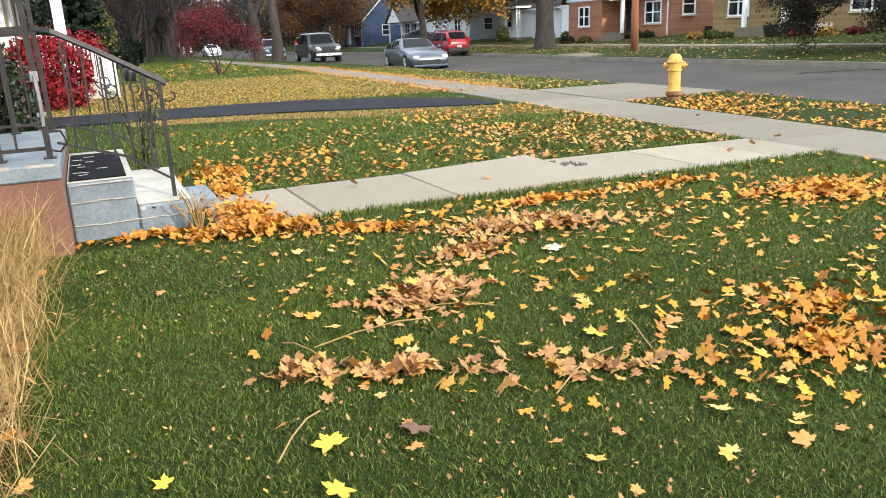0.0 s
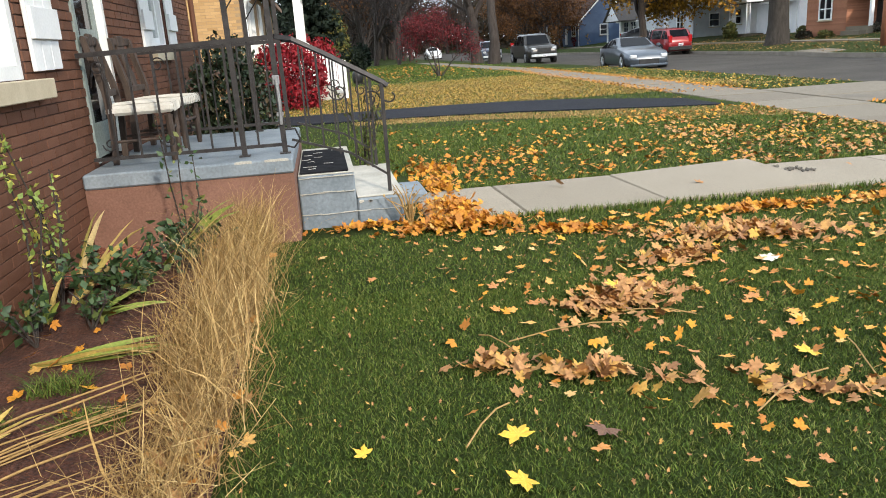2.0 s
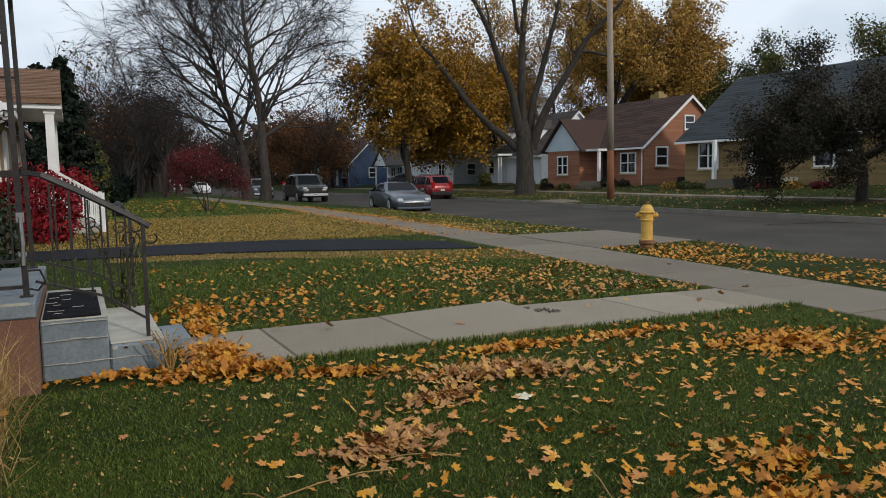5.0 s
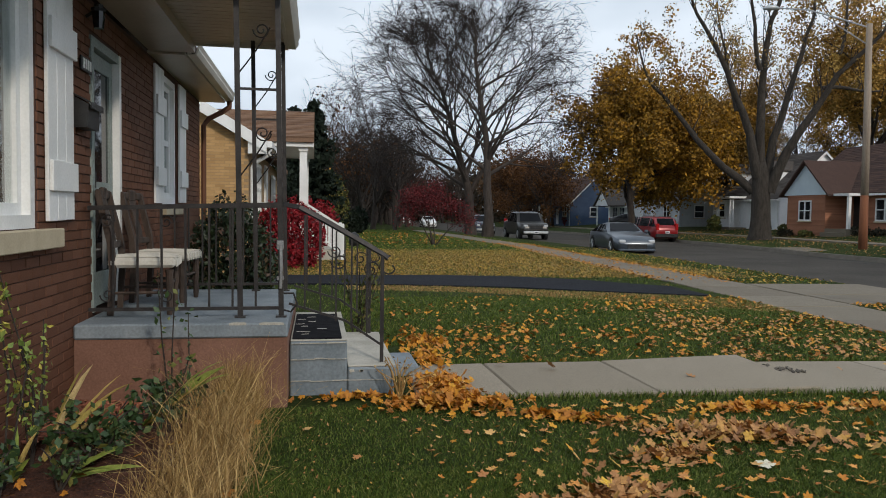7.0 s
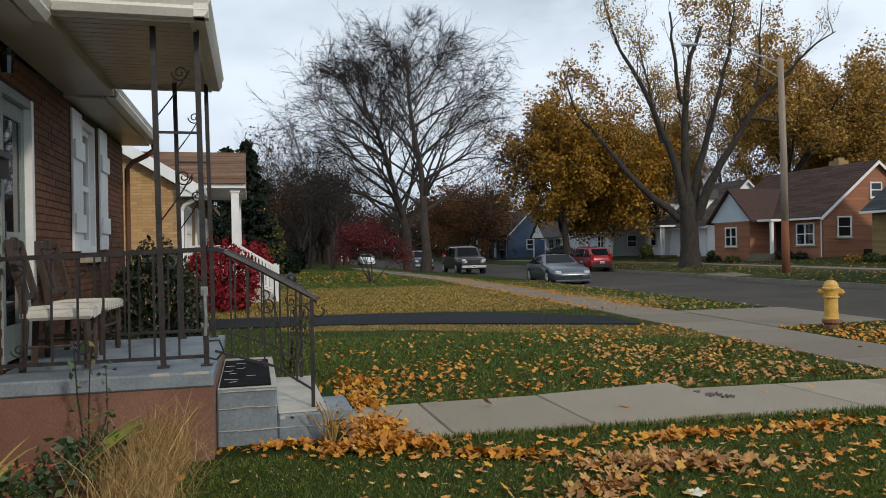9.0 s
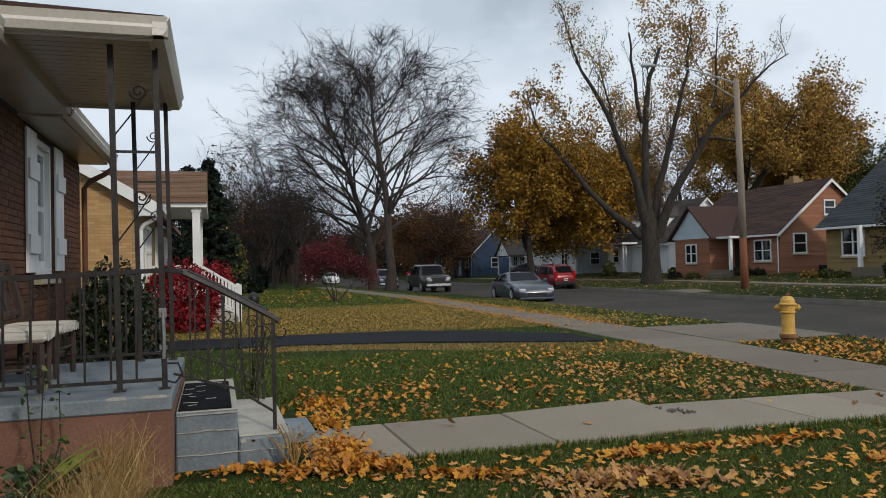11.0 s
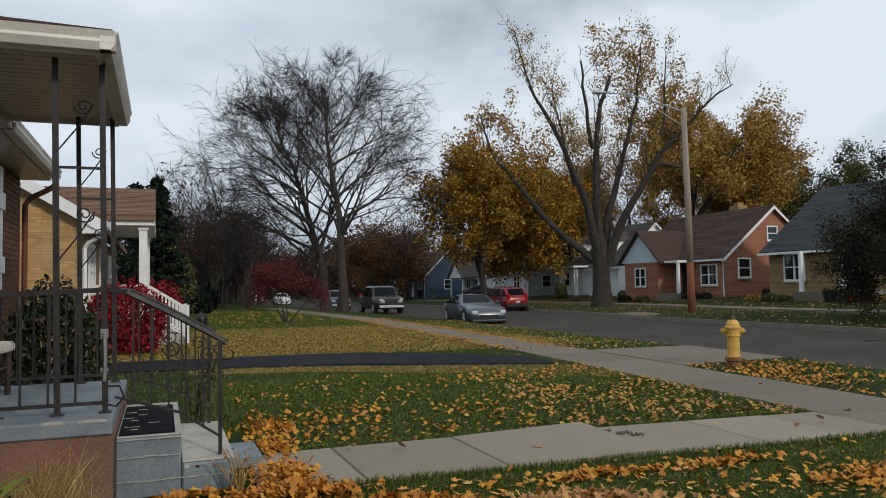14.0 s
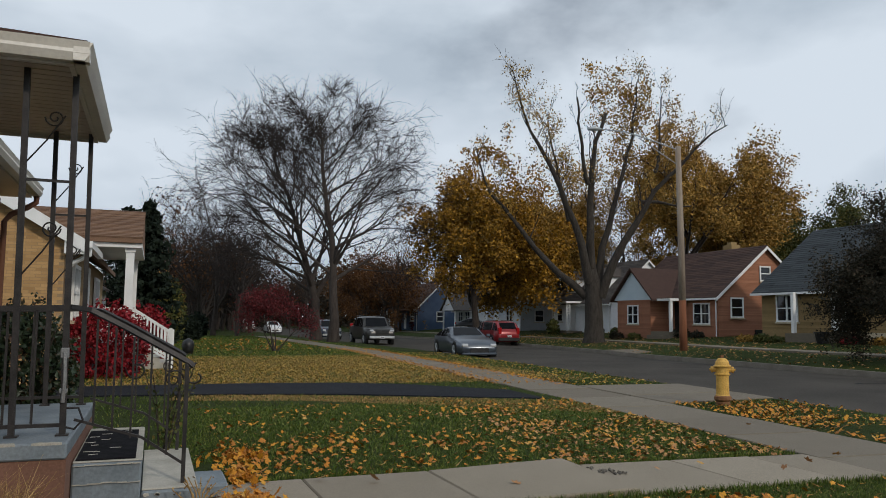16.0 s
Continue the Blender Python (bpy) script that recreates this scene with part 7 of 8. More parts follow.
for k, (x, y) in enumerate(spots):
    i = k % 3
    m = pose(x, y, gz(x, y), 0, 0, r_w.uniform(0, 360))
    if i not in first:
        w, cm = proto[i]
        first[i] = plant_tree("woodland_tree", "distant bare autumn tree along the street" if cm is None else "distant tree with rust-brown leaves", (x, y, gz(x, y)), w, BARK_DARK,
                              leaf_cloud(w.tips, 2, 0.18, 0.5, i + 40, 0.35) if cm else None, cm, "rust-brown leaves")
        tagged(first[i], group="woodland trees")
    else:
        o = copy_thing(first[i], m)
        sc = r_w.uniform(0.6, 0.95)
        o.scale = (sc, sc, sc)
# rust-orange trees past the pickup, on the far side of the street
for x, y, h, seed in ((28.5, 104.0, 5.6, 231), (27.5, 92.0, 4.6, 232), (33.0, 121.0, 6.5, 233)):
    w = Wood(seed)
    w.grow(Vector((0, 0, -0.2)), Vector((0, 0, 1)), h, 0.22, 0, {**GOLD, "from": (0.25, 1.0)})
    plant_tree("rust_tree", "rust-orange tree far along the street", (x, y, gz(x, y)), w, BARK_DARK, leaf_cloud(w.tips, 9, 0.12, 0.4, seed, 0.6), CROWN_ORANGE, "rust-orange leaves")
# undergrowth at the far end
q = np.random.default_rng(17)
n = 26000
cx = q.uniform(-40, 75, n)
cy = 128 + q.uniform(0, 60, n) + np.where((cx > 10) & (cx < 28), 30, 0)
hgt = 9.0 + 2.2 * np.sin(cx * 0.21) + 1.5 * np.sin(cx * 0.57 + 1)
cz = q.uniform(-0.5, 1, n) * hgt
v, f = leaf_cloud([(p, None) for p in np.stack([cx, cy, cz], 1)], 2, 0.55, 0.7, 18)
tagged(np_mesh("far_thicket", v, f, mat("far_thicket_brown", (0.03, 0.025, 0.018), (0.07, 0.05, 0.03), 0.95, 0.1, 2, 0, rnd="island",
       ramp=[(0, (0.02, 0.018, 0.013)), (0.7, (0.055, 0.038, 0.022)), (1, (0.12, 0.065, 0.025))])), "brown wooded thicket closing the street", "thicket", kind="stuff")
bush("rose_bush", "dark leaved rose bush beyond the porch", (-0.78, 9.6, 0.0), 0.50, 1.55, 15, ROSE_LEAF, 7000, 0.034)

# ---- lawn: blades of grass ----
def blades(n, xs, ys, height, width, seed, ok=None, lean=0.35):
    """n blades in a stretch of the plan; each is a bent strip that ends in a point."""
    q = np.random.default_rng(seed)
    x, y = q.uniform(*xs, n), q.uniform(*ys, n)
    if ok is not None:
        k = ok(x, y)
        x, y = x[k], y[k]
    n = len(x)
    z = -0.006 * (np.clip(y, 13, 95) - 13) - 0.004
    a = q.uniform(0, 2 * np.pi, n)
    h = height * q.uniform(0.5, 1.35, n)
    w = width * q.uniform(0.6, 1.3, n)
    b = q.uniform(0, 2 * np.pi, n)
    ln = lean * q.uniform(0.2, 2.0, n) * h
    dx, dy = np.cos(a) * w, np.sin(a) * w
    lx, ly = np.cos(b) * ln, np.sin(b) * ln
    v = np.stack([np.stack([x - dx, y - dy, z], 1), np.stack([x + dx, y + dy, z], 1),
                  np.stack([x + dx * 0.75 + lx * 0.4, y + dy * 0.75 + ly * 0.4, z + h * 0.6], 1), np.stack([x - dx * 0.75 + lx * 0.4, y - dy * 0.75 + ly * 0.4, z + h * 0.6], 1),
                  np.stack([x + lx, y + ly, z + h], 1)], 1).reshape(-1, 3)
    i = np.arange(n) * 5
    f = np.concatenate([np.stack([i, i + 1, i + 2], 1), np.stack([i, i + 2, i + 3], 1), np.stack([i + 3, i + 2, i + 4], 1)])
    return v, f


def on_lawn(x, y):
    s = x - bend(y)
    walk_ = (x > 1.0) & (x < 7.1) & (y > 5.70 - 0.055 * (x - 2)) & (y < 6.98 - 0.075 * np.maximum(x - 2.2, 0))
    pave = (s > S0 - 0.02) & (s < S1 + 0.02)
    street = s > KERB_A - 0.18
    porch_ = (x < 1.14) & (y > 5.62) & (y < 8.05)
    bed = (x < -0.17) & (y < 5.66)
    drive_ = (x < 7.4) & (y > 15.1 - 0.2 * np.clip(x, 0, 3) ** 1.2 - 0.5 * np.clip(x - 3, 0, 5)) & (y < 17.0 - 0.62 * np.clip(x - 4.5, 0, 3) ** 1.3)
    apron_ = (s > S1 - 0.1) & (y > 11.2) & (y < TIP + 0.1)
    house_ = x < WX
    return ~(walk_ | pave | street | porch_ | bed | drive_ | apron_ | house_)


for n, xs, ys, h, w, seed in ((190000, (-0.2, 4.2), (1.2, 4.2), 0.021, 0.0018, 1), (120000, (-0.2, 7.4), (3.6, 6.2), 0.024, 0.0024, 2), (85000, (0.6, 7.8), (6.2, 12.6), 0.03, 0.004, 3),
                              (40000, (4.0, 8.5), (1.0, 4.0), 0.026, 0.0028, 4), (40000, (-1.2, 13.0), (8.2, 30.0), 0.045, 0.008, 5)):
    v, f = blades(n, xs, ys, h, w, seed, on_lawn, 0.7)
    tagged(np_mesh("lawn_grass", v, f, GRASS), "short green autumn lawn grass", "grass", kind="stuff")
# longer tufts along the edges of the walk
q = np.random.default_rng(44)
ex = q.uniform(1.1, 7.0, 5200)
ey = np.where(q.random(5200) < 0.5, 5.70 - 0.055 * (ex - 2) - np.abs(q.normal(0, 0.03, 5200)), 7.0 - 0.075 * np.maximum(ex - 2.2, 0) + np.abs(q.normal(0, 0.03, 5200)))
v, f = blades(5200, (0, 1), (0, 1), 0.06, 0.0035, 45)
v = v.reshape(-1, 5, 3)
v[:, :, 0] += (ex - v[:, 0, 0])[:, None]
v[:, :, 1] += (ey - v[:, 0, 1])[:, None]
tagged(np_mesh("edge_grass", v.reshape(-1, 3), f, GRASS), "longer grass fringe beside the walk", "grass", kind="stuff")

# dry strip of turf along the driveway
v, f = blades(42000, (0.8, 7.4), (10.4, 14.7), 0.03, 0.006, 61, lambda x, y: on_lawn(x, y) & (y > 14.1 - 0.22 * np.clip(x - 3, 0, 4) - 0.20 * np.clip(x, 0, 3) ** 1.2 - 0.5 * np.clip(x - 3, 0, 5)))
tagged(np_mesh("dry_turf", v, f, STRAW), "dry tan turf strip beside the driveway", "grass", kind="stuff")

v, f = blades(60000, (-0.8, 10.6), (16.6, 31.0), 0.035, 0.007, 62, on_lawn)
tagged(np_mesh("yellowing_turf", v, f, STRAW), "yellowing turf of the next lawn", "grass", kind="stuff")
v, f = blades(42000, (-0.8, 11.5), (29.0, 75.0), 0.05, 0.020, 63, on_lawn)
tagged(np_mesh("lawn_grass", v, f, GRASS), "green lawn grass further along the street", "grass", kind="stuff")

# ---- fallen leaves ----
def leaf_shape(seed):
    """One maple leaf with five lobes, curled, about one metre across: points and triangles round its centre."""
    q = random.Random(seed)
    out = []
    half = [(-62, 0.26), (-40, 0.34), (-24, 0.50), (-12, 0.40), (-2, 0.34), (10, 0.46), (20, 0.44), (30, 0.58), (40, 0.46), (50, 0.43), (60, 0.30), (70, 0.44), (78, 0.47)]
    lobes = [(-90, 0.10)] + half + [(90, 0.62)] + [(180 - a, r) for a, r in half[::-1]]
    curl, tw = q.uniform(0.0, 0.5), q.uniform(-0.35, 0.35)
    for a, r in lobes:
        a = math.radians(a + q.uniform(-3, 3))
        r *= q.uniform(0.9, 1.1)
        x, y = math.cos(a) * r, math.sin(a) * r
        out.append((x, y, curl * (x * x + y * y) * q.uniform(0.5, 1.2) + tw * x * y + q.uniform(-0.03, 0.03)))
    return np.array([(0, 0, 0.0)] + out), np.array([(0, k + 1, (k + 1) % len(lobes) + 1) for k in range(len(lobes))])


SHAPES = [leaf_shape(k) for k in range(8)]


def small_leaf(seed):
    """A leaf for places far off: three lobes only."""
    q = random.Random(seed)
    ring = [(-90, 0.15), (-20, 0.5), (25, 0.3), (45, 0.55), (70, 0.32), (90, 0.62), (110, 0.32), (135, 0.55), (155, 0.3), (200, 0.5)]
    return (np.array([(0, 0, 0.0)] + [(math.cos(radians(a)) * r, math.sin(radians(a)) * r, q.uniform(-0.05, 0.2) * r) for a, r in ring]),
            np.array([(0, k + 1, (k + 1) % len(ring) + 1) for k in range(len(ring))]))


SMALL = [small_leaf(k) for k in range(8)]


def scatter(places, size, seed, tilt=0.35, shapes=SHAPES):
    """Many leaves as one mesh: places is (n, 3)."""
    q = np.random.default_rng(seed)
    vs, fs, base = [], [], 0
    for p in places:
        v, f = shapes[q.integers(8)]
        s = size * q.uniform(0.65, 1.3)
        a, t, b = q.uniform(0, 6.283), q.normal(0, tilt), q.normal(0, tilt)
        ca, sa = math.cos(a), math.sin(a)
        x, y, z = v[:, 0] * s, v[:, 1] * s, v[:, 2] * s
        z = z * (1 if q.random() < 0.6 else -1)
        x, y = x * ca - y * sa, x * sa + y * ca
        z = z + x * t + y * b
        lift = max(0.0, -z.min() * 0.7)
        vs.append(np.stack([x + p[0], y + p[1], z + p[2] + lift], 1))
        fs.append(f + base)
        base += len(v)
    return np.concatenate(vs), np.concatenate(fs)


def heap(cx, cy, rx, ry, n, high, turn, seed):
    """Places of the leaves of a raked heap."""
    n, high = int(n * 2.5), high * 0.7
    q = np.random.default_rng(seed)
    a, r = q.uniform(0, 6.283, n), np.abs(q.normal(0, 0.55, n))
    u, w = np.cos(a) * r * rx, np.sin(a) * r * ry
    c, s = math.cos(radians(turn)), math.sin(radians(turn))
    z = 0.012 + high * np.exp(-1.6 * r * r) * q.random(n)
    return np.stack([cx + u * c - w * s, cy + u * s + w * c, z], 1)


def litter(name, places, size, m, label, seed, tilt=0.35):
    far = len(places) and np.asarray(places)[:, 1].min() > 13
    v, f = scatter(places, size, seed, tilt, SMALL if far else SHAPES)
    return tagged(np_mesh(name, v, f, m), label, "leaves", kind="stuff")


LS = 0.053
litter("leaf_heap", heap(1.68, 3.58, 0.40, 0.26, 150, 0.09, 20, 1), LS, LEAF_TAN, "small raked heap of dry tan leaves", 1, 0.5)
litter("leaf_heap", np.concatenate([heap(2.95, 4.58, 0.80, 0.26, 260, 0.07, -16, 2), heap(2.35, 4.25, 0.5, 0.2, 80, 0.03, 10, 3)]), LS, LEAF_TAN, "long raked heap of tan and orange leaves", 2, 0.5)
litter("leaf_heap", np.concatenate([heap(1.30, 2.80, 0.46, 0.16, 48, 0.04, -22, 4), heap(0.88, 3.02, 0.2, 0.12, 24, 0.04, 0, 5), heap(2.0, 2.45, 0.5, 0.16, 36, 0.03, -20, 6)]), LS, LEAF_TAN, "thin raked row of brown maple leaves", 3, 0.5)
litter("leaf_heap", np.concatenate([heap(2.9, 2.15, 0.8, 0.42, 105, 0.06, -8, 7), heap(3.3, 2.5, 0.6, 0.36, 65, 0.05, 0, 8)]), LS, LEAF_MIX, "broad heap of yellow and tan maple leaves", 4, 0.5)
litter("leaf_heap", np.concatenate([heap(5.4, 4.2, 0.95, 0.5, 330, 0.06, -15, 9), heap(6.4, 3.7, 0.7, 0.5, 150, 0.05, 0, 10)]), LS, LEAF_MIX, "wide drift of orange leaves on the lawn", 5, 0.4)
litter("leaf_heap", np.concatenate([heap(1.2, 5.55, 0.55, 0.24, 330, 0.10, -4, 11), heap(1.2, 6.0, 0.24, 0.40, 240, 0.05, 4, 12) + np.array([0, 0, 0.04]), heap(1.3, 7.15, 0.2, 0.5, 90, 0.0, 4, 37) + np.array([0, 0, 0.02]), heap(1.4, 8.3, 0.4, 1.1, 140, 0.0, 0, 13), heap(0.55, 5.82, 0.4, 0.07, 40, 0.04, 0, 15)]), LS, LEAF_MIX, "drift of orange leaves beside the steps", 6, 0.5)
litter("leaf_drift", np.concatenate([heap(1.95, 5.12, 0.6, 0.12, 130, 0.03, -22, 16), heap(3.45, 5.2, 0.7, 0.13, 130, 0.03, -2, 17), heap(4.6, 5.15, 0.8, 0.15, 70, 0.02, 0, 18)]), LS, LEAF_MIX, "row of orange leaves beside the walk", 7, 0.4)


def strew(n, xs, ys, seed, ok=on_lawn, z=0.022, clump=0.0):
    q = np.random.default_rng(seed)
    x, y = q.uniform(*xs, n), q.uniform(*ys, n)
    if clump:
        g = np.sin(x * 1.7 + 2.1 * np.sin(y * 0.9)) * np.sin(y * 1.3 + 1.7 * np.sin(x * 1.1))
        keep_ = q.random(n) < np.clip(0.55 + clump * g, 0.05, 1)
        x, y = x[keep_], y[keep_]
    k = ok(x, y)
    x, y = x[k], y[k]
    return np.stack([x, y, z - 0.006 * (np.clip(y, 13, 95) - 13)], 1)


litter("lawn_leaves", strew(3000, (1.2, 7.8), (6.9, 12.6), 21, clump=0.8), 0.052, LEAF_MIX, "orange leaves strewn over the lawn strip", 21)
litter("lawn_leaves", strew(520, (1.7, 4.2), (8.2, 9.8), 22, clump=0.6), 0.064, LEAF_MIX, "orange leaves strewn over the lawn strip", 22)
litter("lawn_leaves", strew(1700, (4.4, 7.9), (6.6, 11.0), 28, clump=0.5), 0.05, LEAF_TAN, "tan leaves along the pavement edge", 28)
litter("lawn_leaves", strew(720, (2.2, 8.0), (0.8, 5.6), 23, clump=0.4), 0.056, LEAF_MIX, "loose leaves scattered over the front lawn", 23)
litter("lawn_leaves", strew(30000, (-0.8, 10.0), (16.2, 30.0), 24, clump=0.2), 0.044, LEAF_GOLD, "golden leaves covering the next lawn", 24)
litter("lawn_leaves", strew(1500, (-0.8, 10.0), (29.0, 40.0), 48, clump=0.3), 0.06, LEAF_GOLD, "thin golden leaves further along the lawn", 48)
litter("lawn_leaves", strew(8000, (1.0, 9.6), (16.8, 25.0), 29, clump=0.2), 0.044, LEAF_GOLD, "yellow leaves covering the next lawn", 29)
litter("lawn_leaves", strew(420, (0.7, 5.0), (2.2, 5.5), 35, clump=0.2), 0.052, LEAF_MIX, "small loose leaves scattered over the front lawn", 35)
litter("leaf_crumbs", strew(4200, (-0.2, 6.0), (1.3, 5.4), 71, clump=0.3), 0.014, LEAF_TAN, "crumbs of dry leaves between the grass blades", 71, 0.6)
litter("verge_leaves", strew(6500, (9.0, 14.0), (TIP - 0.2, 33.0), 25, clump=0.3), 0.058, LEAF_GOLD, "golden leaves on the verge", 25)
litter("verge_leaves", strew(5200, (8.6, 12.0), (3.0, 11.6), 26, clump=0.6), 0.055, LEAF_MIX, "orange leaves round the hydrant", 26)
litter("verge_leaves", strew(1200, (-0.8, 11.0), (36.0, 60.0), 27, clump=0.3), 0.14, LEAF_MIX, "leaves on the far lawns", 27)


def far_strew(n, s0, s1, ys, seed):
    q = np.random.default_rng(seed)
    y = q.uniform(*ys, n)
    s = q.uniform(s0, s1, n)
    return np.array([(along(a, b), b, land(along(a, b), b) + 0.02) for a, b in zip(s, y)])


litter("pavement_leaves", np.array([(p[0], p[1], drop(p[1]) + 0.03) for p in far_strew(500, 7.8, 9.2, (15, 40), 36)]), 0.056, LEAF_MIX, "leaves lying across the pavement", 36)
litter("pavement_leaves", np.array([(p[0], p[1], drop(p[1]) + 0.03) for p in np.concatenate([far_strew(1300, 7.6, 8.05, (15.5, 38), 46), far_strew(1300, 9.0, 9.4, (15, 38), 47)])]), 0.058, LEAF_MIX, "leaves drifted along the pavement edges", 46)
litter("far_leaves", far_strew(5200, 20.9, 33.0, (12, 62), 30), 0.075, LEAF_TAN, "dull leaves on the lawns across the street", 30)
litter("gutter_leaves", np.array([(p[0], p[1], drop(p[1]) - 0.15) for p in far_strew(500, KERB_A + 0.02, KERB_A + 0.35, (-3, 40), 31)]), 0.10, LEAF_TAN, "brown leaves lying in the gutter", 31)
litter("walk_leaves", np.array([(x, y, 0.055) for x, y in ((1.9, 6.8), (2.3, 6.6), (3.4, 6.1), (4.9, 6.2), (5.5, 6.35), (6.1, 5.9), (6.6, 6.1), (7.2, 6.3), (8.2, 7.2), (8.0, 8.4), (8.6, 10.2))]), 0.08, LEAF_TAN, "few dry leaves on the walk", 32)

# single leaves that stand out
FLAT = []
for k, (v, f) in enumerate(SHAPES):
    me = bpy.data.meshes.new("fallen_leaf")
    me.from_pydata([tuple(p) for p in v], [], [tuple(t) for t in f])
    me.update()
    FLAT.append(me)


def single_leaf(x, y, size, m, label, k, turn):
    me = FLAT[k % 8].copy()
    me.materials.append(m)
    o = new("fallen_leaf", me)
    zmin = min(v.co.z for v in me.vertices) * size
    o.matrix_basis = Matrix.Translation((x, y, 0.028 - min(0, zmin) * 0.6)) @ Euler((0.12, -0.1, turn)).to_matrix().to_4x4() @ Matrix.Diagonal((size, size, size * 0.8, 1))
    return tagged(o, label, "leaf", "single fallen leaves")


single_leaf(2.75, 3.97, 0.12, LEAF_PALE, "pale bleached maple leaf on the grass", 1, 0.6)
single_leaf(1.68, 3.64, 0.11, LEAF_YELLOW, "bright yellow maple leaf on a leaf heap", 2, 1.6).location.z += 0.06
single_leaf(1.13, 2.36, 0.115, LEAF_BROWN, "dark brown maple leaf on the grass", 3, 2.4)
single_leaf(0.83, 2.40, 0.115, LEAF_YELLOW, "bright yellow maple leaf on the grass", 4, 0.3)
single_leaf(0.78, 2.13, 0.11, LEAF_YELLOW, "bright yellow maple leaf on the grass", 5, 2.0)
single_leaf(0.30, 2.42, 0.07, LEAF_YELLOW, "small yellow leaf on the grass", 6, 1.0)
single_leaf(2.16, 2.75, 0.11, LEAF_YELLOW, "yellow maple leaf on the grass", 7, 1.9)
r_l = random.Random(64)
made_l = 0
while made_l < 230:
    x, y = r_l.uniform(0.15, 4.8), r_l.uniform(1.6, 5.5)
    if x < 0.9 and r_l.random() < 0.8:
        continue
    single_leaf(x, y, r_l.choice((0.045, 0.055, 0.065, 0.085)) * r_l.uniform(0.8, 1.2), LEAF_ORANGE, "loose orange-brown leaf lying on the grass", made_l, r_l.uniform(0, 6.28))
    made_l += 1

# dry stalks lying on the lawn
for k, (x, y, ln, a) in enumerate(((1.3, 3.25, 0.6, 0.1), (0.75, 2.5, 0.35, 0.9), (1.9, 2.45, 0.5, 0.5), (2.3, 2.6, 0.45, 1.2), (1.75, 3.35, 0.4, -0.4), (0.95, 3.2, 0.3, 2.0))):
    s = thing("dry_stalk", (x, y, 0.02), "thin dry straw stalk on the lawn", "stalk", "dry stalks")
    dx, dy = math.cos(a) * ln / 2, math.sin(a) * ln / 2
    part("stem", tube(bmesh.new(), [(-dx, -dy, 0.01), (-dx * 0.3, -dy * 0.3 + 0.02, 0.025), (dx * 0.4, dy * 0.4 + 0.015, 0.03), (dx, dy, 0.012)], 0.0035, 5), STRAW, s, local=True)

# ---- planting bed by the wall ----
bed = thing("mulch_bed", (-0.75, 3.5, 0.0), "planting bed of red-brown wood mulch", "flower bed", kind="structure")
bm = bmesh.new()
nx, ny = 14, 60
grid = [[bm.verts.new((WX + 0.005 + (1.42 - 0.20) * i / nx, 0.6 + (PY0 + 0.04 - 0.6) * j / ny, (0.012 + 0.05 * math.sin(math.pi * i / nx) + 0.02 * noise.noise((i * 0.6, j * 0.6, 0)) if 0 < i < nx else 0.006))) for i in range(nx + 1)] for j in range(ny + 1)]
for j in range(ny):
    for i in range(nx):
        bm.faces.new((grid[j][i], grid[j][i + 1], grid[j + 1][i + 1], grid[j + 1][i]))
part("mulch", bm, MULCH, bed, smooth=True)
bm = bmesh.new()
r_m = random.Random(5)
vs, fs = [], []
for k in range(5200):
    x, y = r_m.uniform(WX + 0.05, -0.15), r_m.uniform(1.2, 5.6)
    z = 0.040 + 0.05 * math.sin(math.pi * (x - WX) / 1.36)
    a, ln, w = r_m.uniform(0, 6.28), r_m.uniform(0.015, 0.055), r_m.uniform(0.005, 0.013)
    c, s = math.cos(a), math.sin(a)
    t = r_m.uniform(-0.012, 0.012)
    b = len(vs)
    vs += [(x - c * ln - s * w, y - s * ln + c * w, z - t), (x + c * ln - s * w, y + s * ln + c * w, z + t), (x + c * ln + s * w, y + s * ln - c * w, z + t), (x - c * ln + s * w, y - s * ln - c * w, z - t), (x, y, z + 0.012)]
    fs += [(b, b + 1, b + 4), (b + 1, b + 2, b + 4), (b + 2, b + 3, b + 4), (b + 3, b, b + 4)]
tagged(raw("mulch_chips", vs, fs, MULCH_CHIP, bed), kind="stuff")
litter("bed_leaves", np.array([(x, y, 0.07) for x, y in zip(np.random.default_rng(3).uniform(-1.3, -0.1, 70), np.random.default_rng(4).uniform(1.4, 5.5, 70))]), 0.06, LEAF_MIX, "fallen leaves lying in the bed", 33)


